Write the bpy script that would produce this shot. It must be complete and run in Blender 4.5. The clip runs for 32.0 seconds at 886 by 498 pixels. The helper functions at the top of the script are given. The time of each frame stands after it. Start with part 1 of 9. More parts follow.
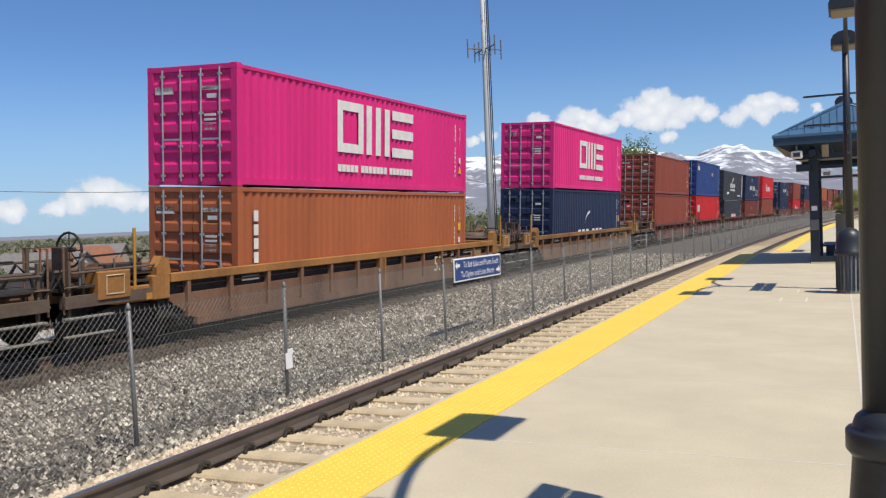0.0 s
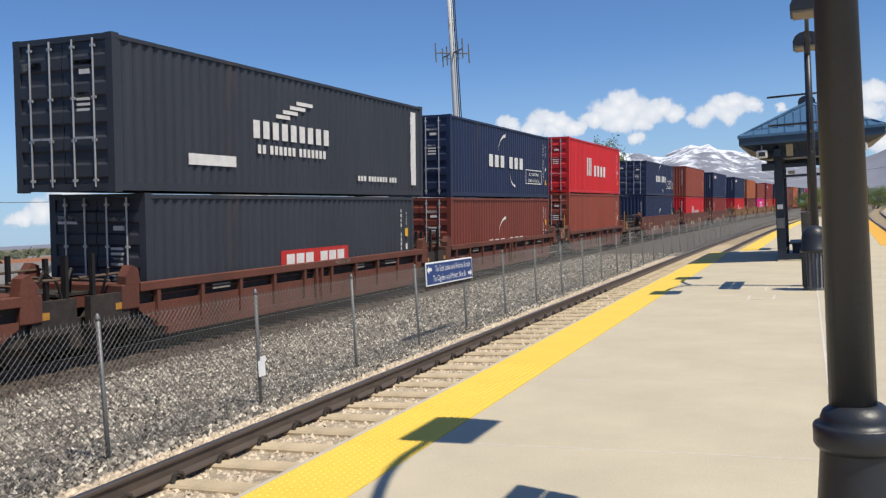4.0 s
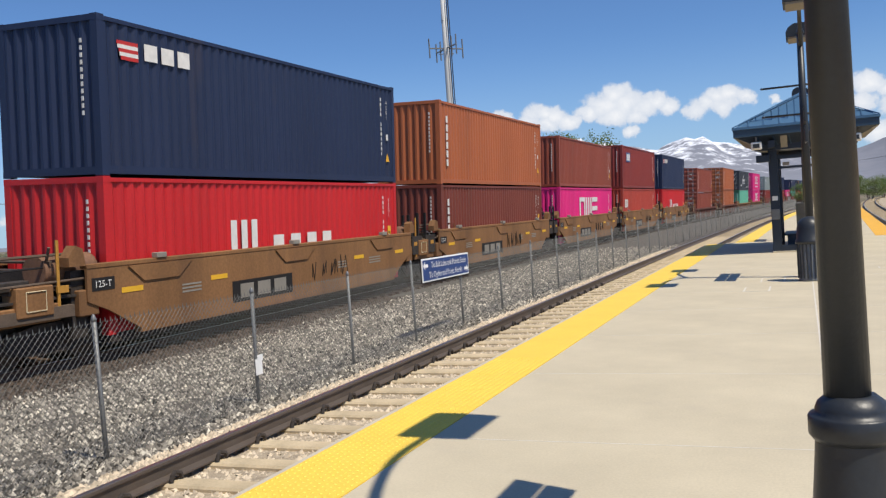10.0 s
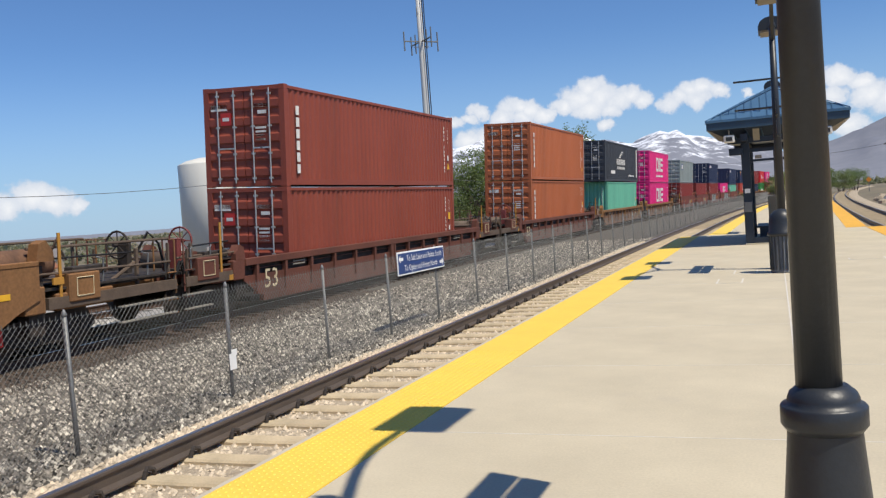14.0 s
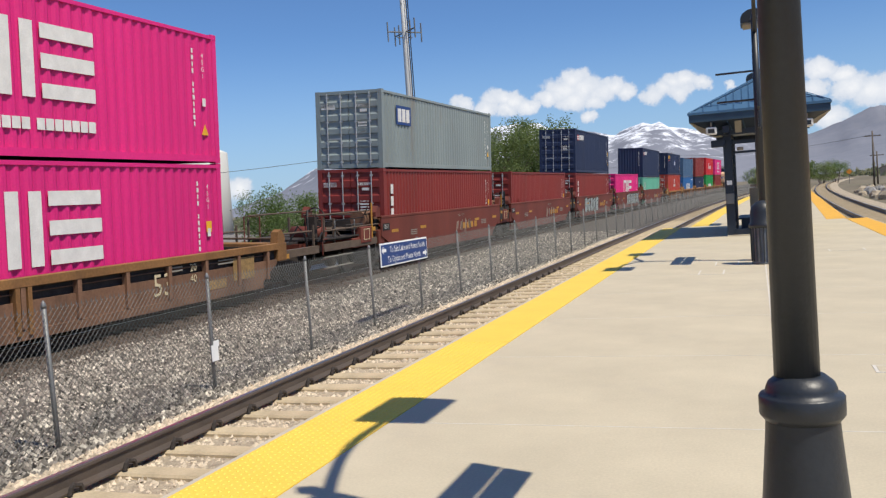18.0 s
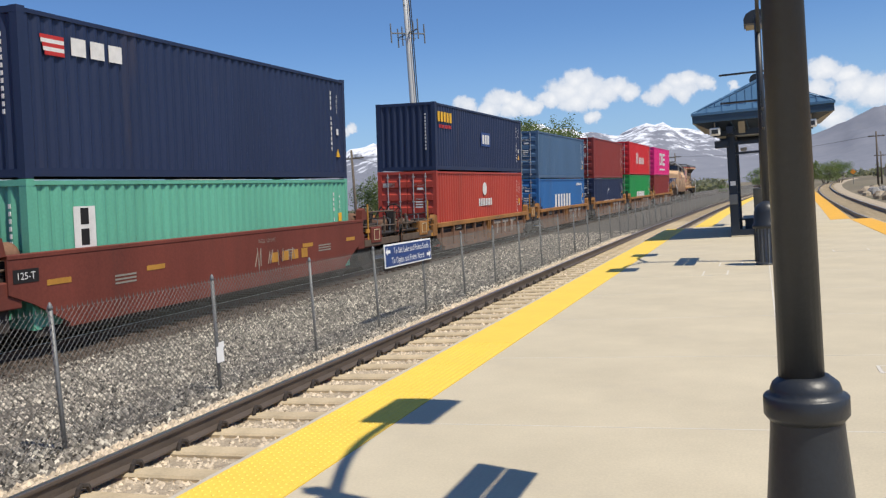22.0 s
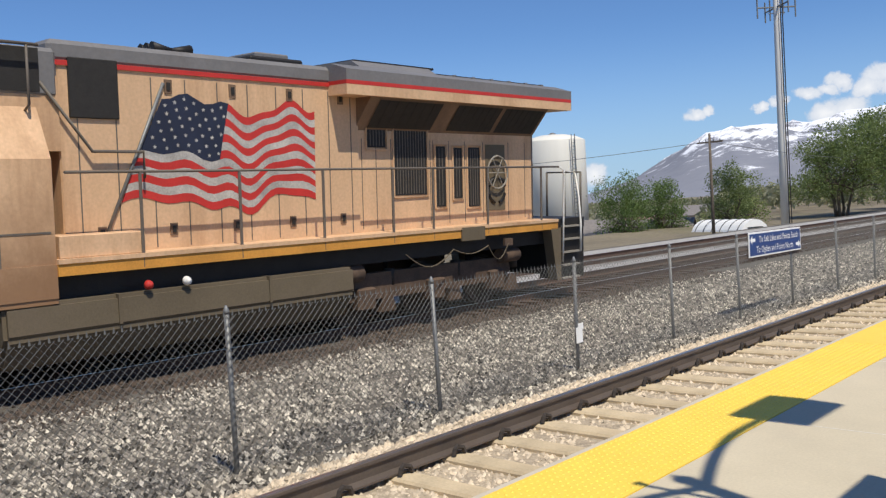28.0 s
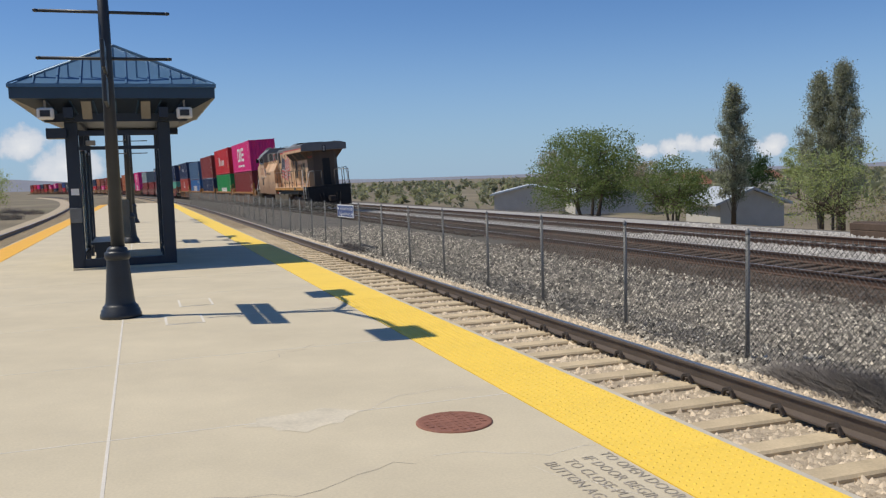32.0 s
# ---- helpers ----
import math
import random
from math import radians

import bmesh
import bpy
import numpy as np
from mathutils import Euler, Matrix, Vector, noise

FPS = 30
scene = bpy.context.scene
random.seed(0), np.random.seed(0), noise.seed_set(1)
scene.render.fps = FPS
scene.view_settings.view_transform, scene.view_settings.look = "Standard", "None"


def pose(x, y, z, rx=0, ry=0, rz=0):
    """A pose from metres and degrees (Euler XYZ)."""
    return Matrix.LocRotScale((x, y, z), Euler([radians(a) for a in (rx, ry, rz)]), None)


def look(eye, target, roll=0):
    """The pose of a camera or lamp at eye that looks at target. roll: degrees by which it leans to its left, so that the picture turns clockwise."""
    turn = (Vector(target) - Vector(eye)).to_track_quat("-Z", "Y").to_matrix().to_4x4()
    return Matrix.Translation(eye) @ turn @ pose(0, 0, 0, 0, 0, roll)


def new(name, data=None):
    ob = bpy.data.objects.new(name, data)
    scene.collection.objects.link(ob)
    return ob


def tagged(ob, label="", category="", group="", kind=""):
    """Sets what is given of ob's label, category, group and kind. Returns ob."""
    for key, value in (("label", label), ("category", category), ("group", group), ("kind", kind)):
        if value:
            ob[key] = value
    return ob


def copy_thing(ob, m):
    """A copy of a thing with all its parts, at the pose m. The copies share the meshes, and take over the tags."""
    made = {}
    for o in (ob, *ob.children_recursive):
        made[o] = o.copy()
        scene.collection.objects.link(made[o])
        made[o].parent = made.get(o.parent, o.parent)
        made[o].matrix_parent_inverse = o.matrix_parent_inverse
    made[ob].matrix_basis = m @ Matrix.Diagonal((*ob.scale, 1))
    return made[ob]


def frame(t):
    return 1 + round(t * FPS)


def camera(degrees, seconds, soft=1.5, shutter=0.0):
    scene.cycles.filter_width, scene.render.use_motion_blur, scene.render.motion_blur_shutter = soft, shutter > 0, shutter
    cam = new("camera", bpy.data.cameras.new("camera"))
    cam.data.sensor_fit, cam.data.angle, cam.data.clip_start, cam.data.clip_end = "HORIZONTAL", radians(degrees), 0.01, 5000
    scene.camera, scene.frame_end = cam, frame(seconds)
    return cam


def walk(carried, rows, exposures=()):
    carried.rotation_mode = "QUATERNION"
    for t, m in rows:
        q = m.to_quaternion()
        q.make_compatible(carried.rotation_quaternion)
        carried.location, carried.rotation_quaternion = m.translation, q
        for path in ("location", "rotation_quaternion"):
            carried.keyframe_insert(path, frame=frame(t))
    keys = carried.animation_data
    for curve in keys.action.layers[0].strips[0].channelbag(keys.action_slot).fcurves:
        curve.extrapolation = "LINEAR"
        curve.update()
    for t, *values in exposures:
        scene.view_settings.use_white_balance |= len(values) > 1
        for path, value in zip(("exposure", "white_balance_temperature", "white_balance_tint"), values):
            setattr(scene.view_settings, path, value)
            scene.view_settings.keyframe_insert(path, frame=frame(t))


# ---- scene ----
# one lens, one hand-held path: it stands on the platform and swings round at the end
cam = camera(53.5, 32.0, soft=1.3)
PATH = [
    (0.0, 0.185, 0.663, 1.635, 88.17, 2.33, 24.38),
    (0.5, 0.190, 0.651, 1.639, 88.30, 2.62, 24.20),
    (1.0, 0.196, 0.651, 1.637, 88.24, 2.95, 23.83),
    (1.5, 0.198, 0.646, 1.640, 88.26, 3.21, 23.54),
    (2.0, 0.200, 0.655, 1.638, 88.38, 3.18, 23.32),
    (2.5, 0.199, 0.646, 1.640, 88.42, 3.22, 22.80),
    (3.0, 0.196, 0.650, 1.638, 88.43, 3.30, 22.48),
    (3.5, 0.189, 0.645, 1.639, 88.36, 3.15, 22.49),
    (5.5, 0.207, 0.641, 1.640, 88.06, 3.85, 22.46),
    (6.0, 0.208, 0.641, 1.641, 87.70, 3.55, 22.82),
    (6.5, 0.198, 0.659, 1.636, 87.33, 3.29, 22.81),
    (7.0, 0.190, 0.658, 1.636, 87.28, 3.34, 23.19),
    (7.5, 0.186, 0.661, 1.636, 87.39, 3.44, 23.47),
    (8.0, 0.189, 0.660, 1.638, 87.58, 3.51, 23.25),
    (8.5, 0.198, 0.647, 1.640, 87.87, 3.77, 22.87),
    (9.0, 0.200, 0.636, 1.642, 88.09, 3.96, 22.50),
    (9.5, 0.199, 0.647, 1.640, 88.07, 3.95, 22.29),
    (10.0, 0.201, 0.643, 1.642, 88.04, 4.02, 22.22),
    (10.5, 0.206, 0.649, 1.641, 88.10, 4.07, 22.26),
    (11.0, 0.209, 0.632, 1.644, 88.12, 4.05, 21.91),
    (11.5, 0.210, 0.643, 1.644, 87.96, 4.15, 21.18),
    (12.0, 0.209, 0.641, 1.641, 87.78, 4.19, 20.87),
    (12.5, 0.206, 0.658, 1.637, 87.53, 4.24, 20.87),
    (13.0, 0.205, 0.663, 1.641, 87.47, 4.23, 20.86),
    (13.5, 0.200, 0.653, 1.642, 87.53, 4.12, 20.74),
    (14.0, 0.200, 0.667, 1.637, 87.50, 4.16, 20.63),
    (14.5, 0.199, 0.650, 1.641, 87.38, 4.15, 20.62),
    (16.5, 0.209, 0.662, 1.641, 87.30, 4.46, 19.59),
    (17.0, 0.209, 0.669, 1.641, 87.08, 4.54, 19.37),
    (17.5, 0.209, 0.673, 1.637, 86.98, 4.42, 19.42),
    (18.0, 0.208, 0.676, 1.634, 86.86, 4.07, 19.57),
    (18.5, 0.204, 0.653, 1.640, 86.69, 3.95, 19.44),
    (19.0, 0.203, 0.664, 1.637, 86.73, 4.04, 19.39),
    (19.5, 0.199, 0.660, 1.639, 86.81, 3.93, 19.54),
    (20.0, 0.201, 0.664, 1.637, 86.68, 4.08, 19.45),
    (20.5, 0.201, 0.651, 1.639, 86.61, 4.28, 19.31),
    (21.0, 0.204, 0.633, 1.642, 86.81, 4.32, 19.65),
    (21.5, 0.205, 0.653, 1.639, 86.92, 4.23, 19.89),
    (22.0, 0.206, 0.646, 1.640, 86.94, 4.17, 19.78),
    (22.5, 0.206, 0.650, 1.639, 86.92, 4.02, 19.60),
    (23.0, 0.206, 0.630, 1.642, 86.83, 3.92, 19.48),
    (23.5, 0.207, 0.651, 1.641, 86.82, 3.89, 19.70),
    (24.0, 0.205, 0.650, 1.640, 86.80, 3.82, 19.93),
    (24.5, 0.206, 0.650, 1.639, 86.72, 4.00, 20.18),
    (26.5, 0.180, 0.638, 1.633, 86.63, 3.84, 24.28),
    (27.0, 0.178, 0.648, 1.630, 86.88, 4.13, 25.96),
    (27.5, 0.180, 0.609, 1.641, 87.06, 3.81, 29.30),
    (28.0, 0.080, 0.543, 1.646, 87.45, 3.38, 42.34),
    (28.3, -0.030, 0.461, 1.648, 88.13, 2.51, 57.28),
    (28.6, -0.150, 0.295, 1.600, 88.97, 2.32, 76.58),
    (29.0, -0.230, 0.020, 1.605, 89.22, 1.95, 103.55),
    (29.3, -0.122, -0.091, 1.609, 89.16, 2.34, 119.59),
    (29.6, 0.002, -0.224, 1.573, 89.03, 2.85, 131.23),
    (30.0, 0.110, -0.195, 1.598, 88.10, 2.95, 142.26),
    (30.2, 0.085, -0.215, 1.580, 87.68, 2.30, 146.90),
    (30.5, 0.056, -0.238, 1.607, 86.76, 1.49, 152.21),
    (31.0, 0.012, -0.236, 1.607, 86.21, 1.21, 158.17),
    (31.5, 0.036, -0.230, 1.609, 85.70, 1.78, 160.51),
    (32.0, 0.031, -0.235, 1.610, 85.38, 1.84, 160.94),
]
walk(cam, [(t, pose(*p)) for t, *p in PATH], exposures=[(0.0, 0.02), (27.5, 0.02), (29.5, 0.08), (31.0, -0.09), (32.0, -0.20)])

# ---------------------------------------------------------------- world, sun
SUN_DIR = Vector((0.56, -0.205, 1.0)).normalized()
# cumulus puffs: direction, height over the horizon and size, in degrees
CLOUDS = [(10.7, 7.05, 0.75), (11.4, 6.5, 0.8), (10.0, 6.35, 0.85), (12.3, 6.0, 0.55), (9.0, 6.05, 0.7), (8.1, 6.3, 0.55), (7.4, 5.95, 0.5), (10.8, 5.8, 0.7), (9.3, 5.6, 0.55),
          (16.3, 5.65, 0.6), (15.4, 6.2, 0.65), (14.6, 6.0, 0.6), (13.8, 5.65, 0.5), (15.2, 5.55, 0.6), (5.9, 5.65, 0.5), (5.2, 5.95, 0.6), (4.4, 6.3, 0.62), (3.7, 6.45, 0.55), (3.0, 6.1, 0.45), (4.3, 5.75, 0.6),
          (1.2, 5.8, 0.3), (17.4, 4.55, 0.8), (18.5, 4.3, 0.7), (9.7, 4.75, 0.4), (17.9, 6.15, 0.5), (19.6, 5.6, 0.5), (18.6, 5.7, 0.4), (26.1, 4.95, 0.45), (25.2, 5.2, 0.3), (22.3, 5.1, 0.3), (21.2, 5.3, 0.35), (32.5, 1.6, 0.7),
          (48.1, 1.7, 0.5), (46.8, 2.0, 0.75), (45.4, 2.5, 0.85), (44.2, 2.15, 0.75), (43.2, 1.95, 0.5), (50.5, 1.6, 0.6), (-3.9, 6.1, 0.65), (-4.9, 5.7, 0.5), (-3.6, 5.1, 0.65), (-5.4, 4.9, 0.75), (-6.6, 4.7, 0.9), (-8.0, 4.7, 1.0), (-4.4, 3.3, 0.7),
          (79.5, 2.9, 0.35), (78.9, 2.6, 0.45), (92.9, 2.0, 0.4), (90.0, 2.4, 0.4), (89.0, 2.1, 0.4), (-173.7, 2.7, 0.9), (-176.0, 1.3, 1.3), (146.4, 1.5, 0.6), (145.4, 1.7, 0.55), (144.3, 1.5, 0.5), (140.6, 1.35, 0.55), (60.0, 2.4, 0.9), (58.4, 2.1, 0.8), (148.0, 1.3, 0.5)]


def make_world():
    world = bpy.data.worlds.new("sky")
    scene.world = world
    world.use_nodes = True
    nt = world.node_tree
    nt.nodes.clear()
    N, L = nt.nodes.new, nt.links.new
    out, bg = N("ShaderNodeOutputWorld"), N("ShaderNodeBackground")
    sky = N("ShaderNodeTexSky")
    sky.sky_type, sky.sun_disc = "NISHITA", False
    sky.sun_elevation, sky.sun_rotation = math.asin(SUN_DIR.z), math.atan2(SUN_DIR.x, SUN_DIR.y)
    sky.altitude, sky.air_density, sky.dust_density, sky.ozone_density = 1400, 1.0, 0.5, 3.0
    bg.inputs["Strength"].default_value = SKY
    tc = N("ShaderNodeTexCoord")
    warp = N("ShaderNodeTexNoise")
    warp.inputs["Scale"].default_value, warp.inputs["Detail"].default_value, warp.inputs["Roughness"].default_value = 38, 8, 0.64
    L(tc.outputs["Generated"], warp.inputs["Vector"])
    shift = N("ShaderNodeVectorMath")
    shift.operation = "MULTIPLY_ADD"
    shift.inputs[1].default_value, shift.inputs[2].default_value = (0.034, 0.034, 0.022), (-0.017, -0.017, -0.011)
    L(warp.outputs["Color"], shift.inputs[0])
    where = N("ShaderNodeVectorMath")
    where.operation = "ADD"
    L(tc.outputs["Generated"], where.inputs[0]), L(shift.outputs[0], where.inputs[1])
    flat = N("ShaderNodeVectorMath")
    flat.operation = "MULTIPLY"
    flat.inputs[1].default_value = (1.0, 1.0, 1.5)
    L(where.outputs[0], flat.inputs[0])
    total = None
    for az, el, r in CLOUDS:
        a, e = radians(az), radians(el)
        d = N("ShaderNodeVectorMath")
        d.operation = "DISTANCE"
        L(flat.outputs[0], d.inputs[0])
        d.inputs[1].default_value = (-math.sin(a) * math.cos(e), math.cos(a) * math.cos(e), math.sin(e) * 1.5)
        m = N("ShaderNodeMapRange")
        m.inputs[1].default_value, m.inputs[2].default_value = 0.0, radians(r) * 2.1
        m.inputs[3].default_value, m.inputs[4].default_value = 1.0, 0.0
        L(d.outputs["Value"], m.inputs[0])
        if total is None:
            total = m.outputs[0]
        else:
            s = N("ShaderNodeMath")
            s.operation = "MAXIMUM"
            L(total, s.inputs[0]), L(m.outputs[0], s.inputs[1])
            total = s.outputs[0]
    noi = N("ShaderNodeTexNoise")
    noi.inputs["Scale"].default_value, noi.inputs["Detail"].default_value, noi.inputs["Roughness"].default_value = 42, 8, 0.58
    L(tc.outputs["Generated"], noi.inputs["Vector"])
    mix = N("ShaderNodeMath")
    mix.operation = "MULTIPLY_ADD"
    mix.inputs[1].default_value, mix.inputs[2].default_value = 0.9, -0.45
    L(noi.outputs["Fac"], mix.inputs[0])
    add = N("ShaderNodeMath")
    add.operation = "ADD"
    L(total, add.inputs[0]), L(mix.outputs[0], add.inputs[1])
    edge = N("ShaderNodeMapRange")
    edge.interpolation_type = "SMOOTHSTEP"
    edge.inputs[1].default_value, edge.inputs[2].default_value = 0.10, 0.46
    L(add.outputs[0], edge.inputs[0])
    gate = N("ShaderNodeMath")
    gate.operation = "GREATER_THAN"
    gate.inputs[1].default_value = 0.002
    L(total, gate.inputs[0])
    fac = N("ShaderNodeMath")
    fac.operation = "MULTIPLY"
    L(edge.outputs[0], fac.inputs[0]), L(gate.outputs[0], fac.inputs[1])
    top = N("ShaderNodeMath")
    top.operation = "MULTIPLY"
    top.inputs[1].default_value = 0.92
    L(fac.outputs[0], top.inputs[0])
    white = N("ShaderNodeMix")
    white.data_type = "RGBA"
    white.inputs["A"].default_value, white.inputs["B"].default_value = (5.6, 6.3, 7.5, 1), (9.3, 9.3, 9.4, 1)
    L(add.outputs[0], white.inputs["Factor"])
    col = N("ShaderNodeMix")
    col.data_type = "RGBA"
    # pale blue air towards the horizon
    sep = N("ShaderNodeSeparateXYZ")
    L(tc.outputs["Generated"], sep.inputs[0])
    low = N("ShaderNodeMapRange")
    low.interpolation_type = "SMOOTHSTEP"
    low.inputs[1].default_value, low.inputs[2].default_value = -0.05, 0.20
    low.inputs[3].default_value, low.inputs[4].default_value = 0.85, 0.0
    L(sep.outputs["Z"], low.inputs[0])
    air = N("ShaderNodeMix")
    air.data_type = "RGBA"
    air.inputs["B"].default_value = (3.7, 5.3, 7.3, 1)
    deep = N("ShaderNodeMix")
    deep.data_type, deep.blend_type = "RGBA", "MULTIPLY"
    deep.inputs["Factor"].default_value, deep.inputs["B"].default_value = 1.0, (0.70, 0.915, 1.17, 1)
    L(sky.outputs["Color"], deep.inputs["A"])
    L(low.outputs[0], air.inputs["Factor"]), L(deep.outputs["Result"], air.inputs["A"])
    L(top.outputs[0], col.inputs["Factor"]), L(air.outputs["Result"], col.inputs["A"]), L(white.outputs["Result"], col.inputs["B"])
    L(col.outputs["Result"], bg.inputs["Color"]), L(bg.outputs[0], out.inputs["Surface"])


SKY = 0.10
make_world()
sun_data = bpy.data.lights.new("sun", "SUN")
sun_data.energy, sun_data.angle, sun_data.color = 4.55, radians(0.53), (1.0, 0.92, 0.78)
sun = new("sun", sun_data)
sun.matrix_world = look(SUN_DIR * 50, (0, 0, 0))

# ---------------------------------------------------------------- materials
MATS = {}


def material(name, base, rough=0.7, metal=0.0, vary=0.18, scale=3.0, fine=40.0, bump=0.15, dirt=None, dirt_amount=0.35, spec=0.4, streak=False, per_object=0.0, per_island=0.0, coat=0.0):
    """A worn surface: colour, coarse stains, fine grain and relief at world size."""
    if name in MATS:
        return MATS[name]
    m = bpy.data.materials.new(name)
    m.use_nodes = True
    nt = m.node_tree
    N, L = nt.nodes.new, nt.links.new
    b = nt.nodes["Principled BSDF"]
    b.inputs["Roughness"].default_value, b.inputs["Metallic"].default_value = rough, metal
    b.inputs["Specular IOR Level"].default_value = spec
    b.inputs["Coat Weight"].default_value = coat
    tc = N("ShaderNodeTexCoord")
    mp = N("ShaderNodeMapping")
    if streak:
        mp.inputs["Scale"].default_value = (1.0, 1.0, 0.14)
    L(tc.outputs["Object"], mp.inputs["Vector"])
    big, small = N("ShaderNodeTexNoise"), N("ShaderNodeTexNoise")
    big.inputs["Scale"].default_value, big.inputs["Detail"].default_value, big.inputs["Roughness"].default_value = scale, 6, 0.62
    small.inputs["Scale"].default_value, small.inputs["Detail"].default_value = fine, 4
    L(mp.outputs[0], big.inputs["Vector"]), L(tc.outputs["Object"], small.inputs["Vector"])
    val = N("ShaderNodeMapRange")
    val.inputs[1].default_value, val.inputs[2].default_value = 0.3, 0.7
    val.inputs[3].default_value, val.inputs[4].default_value = 1 - vary, 1 + vary
    L(big.outputs["Fac"], val.inputs[0])
    grain = N("ShaderNodeMapRange")
    grain.inputs[1].default_value, grain.inputs[2].default_value = 0.3, 0.7
    grain.inputs[3].default_value, grain.inputs[4].default_value = 1 - vary * 0.6, 1 + vary * 0.6
    L(small.outputs["Fac"], grain.inputs[0])
    mul = N("ShaderNodeMath")
    mul.operation = "MULTIPLY"
    L(val.outputs[0], mul.inputs[0]), L(grain.outputs[0], mul.inputs[1])
    value = mul.outputs[0]
    for amount, kind, socket in ((per_object, "ShaderNodeObjectInfo", "Random"), (per_island, "ShaderNodeNewGeometry", "Random Per Island")):
        if amount:
            info = N(kind)
            mr = N("ShaderNodeMapRange")
            mr.inputs[3].default_value, mr.inputs[4].default_value = 1 - amount, 1 + amount
            L(info.outputs[socket], mr.inputs[0])
            m2 = N("ShaderNodeMath")
            m2.operation = "MULTIPLY"
            L(value, m2.inputs[0]), L(mr.outputs[0], m2.inputs[1])
            value = m2.outputs[0]
    hsv = N("ShaderNodeHueSaturation")
    hsv.inputs["Color"].default_value = (*base, 1)
    L(value, hsv.inputs["Value"])
    colour = hsv.outputs["Color"]
    if dirt:
        dn = N("ShaderNodeTexNoise")
        dn.inputs["Scale"].default_value, dn.inputs["Detail"].default_value, dn.inputs["Roughness"].default_value = scale * 0.7, 8, 0.7
        L(mp.outputs[0], dn.inputs["Vector"])
        dr = N("ShaderNodeMapRange")
        dr.inputs[1].default_value, dr.inputs[2].default_value = 0.62 - dirt_amount * 0.2, 0.78
        dr.inputs[3].default_value, dr.inputs[4].default_value = 0.0, min(1.0, dirt_amount * 2)
        L(dn.outputs["Fac"], dr.inputs[0])
        dm = N("ShaderNodeMix")
        dm.data_type = "RGBA"
        dm.inputs["B"].default_value = (*dirt, 1)
        L(dr.outputs[0], dm.inputs["Factor"]), L(colour, dm.inputs["A"])
        colour = dm.outputs["Result"]
    L(colour, b.inputs["Base Color"])
    if bump:
        bp = N("ShaderNodeBump")
        bp.inputs["Strength"].default_value, bp.inputs["Distance"].default_value = bump, 0.01
        L(small.outputs["Fac"], bp.inputs["Height"]), L(bp.outputs[0], b.inputs["Normal"])
    MATS[name] = m
    return m


def glass(name, tint, rough=0.05, alpha=0.35):
    if name in MATS:
        return MATS[name]
    m = bpy.data.materials.new(name)
    m.use_nodes = True
    b = m.node_tree.nodes["Principled BSDF"]
    b.inputs["Base Color"].default_value = (*tint, 1)
    b.inputs["Roughness"].default_value = rough
    b.inputs["Alpha"].default_value = alpha
    MATS[name] = m
    return m


M_CONC = material("platform_concrete", (0.55, 0.482, 0.350), 0.85, vary=0.09, scale=0.9, fine=55, bump=0.12, dirt=(0.42, 0.37, 0.30), dirt_amount=0.30)
M_EDGE = material("edge_concrete", (0.52, 0.47, 0.38), 0.85, vary=0.10, scale=2, fine=60, bump=0.2)
M_YELLOW = material("yellow_tactile", (0.88, 0.605, 0.085), 0.6, vary=0.05, scale=1.4, fine=30, bump=0.05, dirt=(0.62, 0.42, 0.06), dirt_amount=0.18)
M_ORANGE = material("weathered_yellow", (0.78, 0.42, 0.05), 0.7, vary=0.08, scale=1.2, fine=30)
M_TIE = material("concrete_tie", (0.52, 0.42, 0.275), 0.9, vary=0.15, scale=3, fine=50, bump=0.3, per_object=0.08)
M_WOODTIE = material("creosote_tie", (0.085, 0.058, 0.042), 0.9, vary=0.25, scale=4, fine=60, bump=0.5, per_object=0.2)
M_RAIL = material("rail_steel", (0.13, 0.105, 0.088), 0.55, 0.4, vary=0.15, scale=2, fine=60, dirt=(0.16, 0.09, 0.05), dirt_amount=0.3)
M_RAILTOP = material("polished_rail", (0.42, 0.40, 0.39), 0.28, 0.9, vary=0.08, scale=4)
M_RUSTRAIL = material("rusty_rail", (0.095, 0.058, 0.042), 0.75, 0.2, vary=0.2, scale=3)
M_BALLAST = material("grey_ballast", (0.105, 0.094, 0.080), 0.95, vary=0.3, scale=14, fine=70, bump=1.0, dirt=(0.10, 0.09, 0.085), dirt_amount=0.4)
M_STONE = material("grey_stone", (0.165, 0.150, 0.128), 0.9, vary=0.2, scale=10, fine=80, bump=0.2, per_island=0.9)
M_PALESTONE = material("pale_stone", (0.50, 0.46, 0.385), 0.9, vary=0.2, scale=10, fine=80, bump=0.2, per_island=0.4)
M_RUSTSTONE = material("rust_stained_stone", (0.066, 0.049, 0.038), 0.9, vary=0.2, scale=10, fine=80, bump=0.2, per_island=0.7)
M_FARSTONE = material("pale_grey_stone", (0.36, 0.345, 0.325), 0.9, vary=0.2, scale=10, fine=80, bump=0.2, per_island=0.45)
M_CREAM = material("cream_stone", (0.56, 0.465, 0.345), 0.9, vary=0.12, scale=10, fine=80, bump=0.2, per_island=0.35)
M_CREAMBED = material("cream_ballast", (0.40, 0.33, 0.24), 0.95, vary=0.3, scale=14, fine=70, bump=1.0)
M_FARBALLAST = material("far_ballast", (0.36, 0.345, 0.325), 0.95, vary=0.25, scale=9, fine=60, bump=1.0)
M_LETTERGREY = material("worn_grey_lettering", (0.33, 0.27, 0.22), 0.75, vary=0.25, scale=5, bump=0)
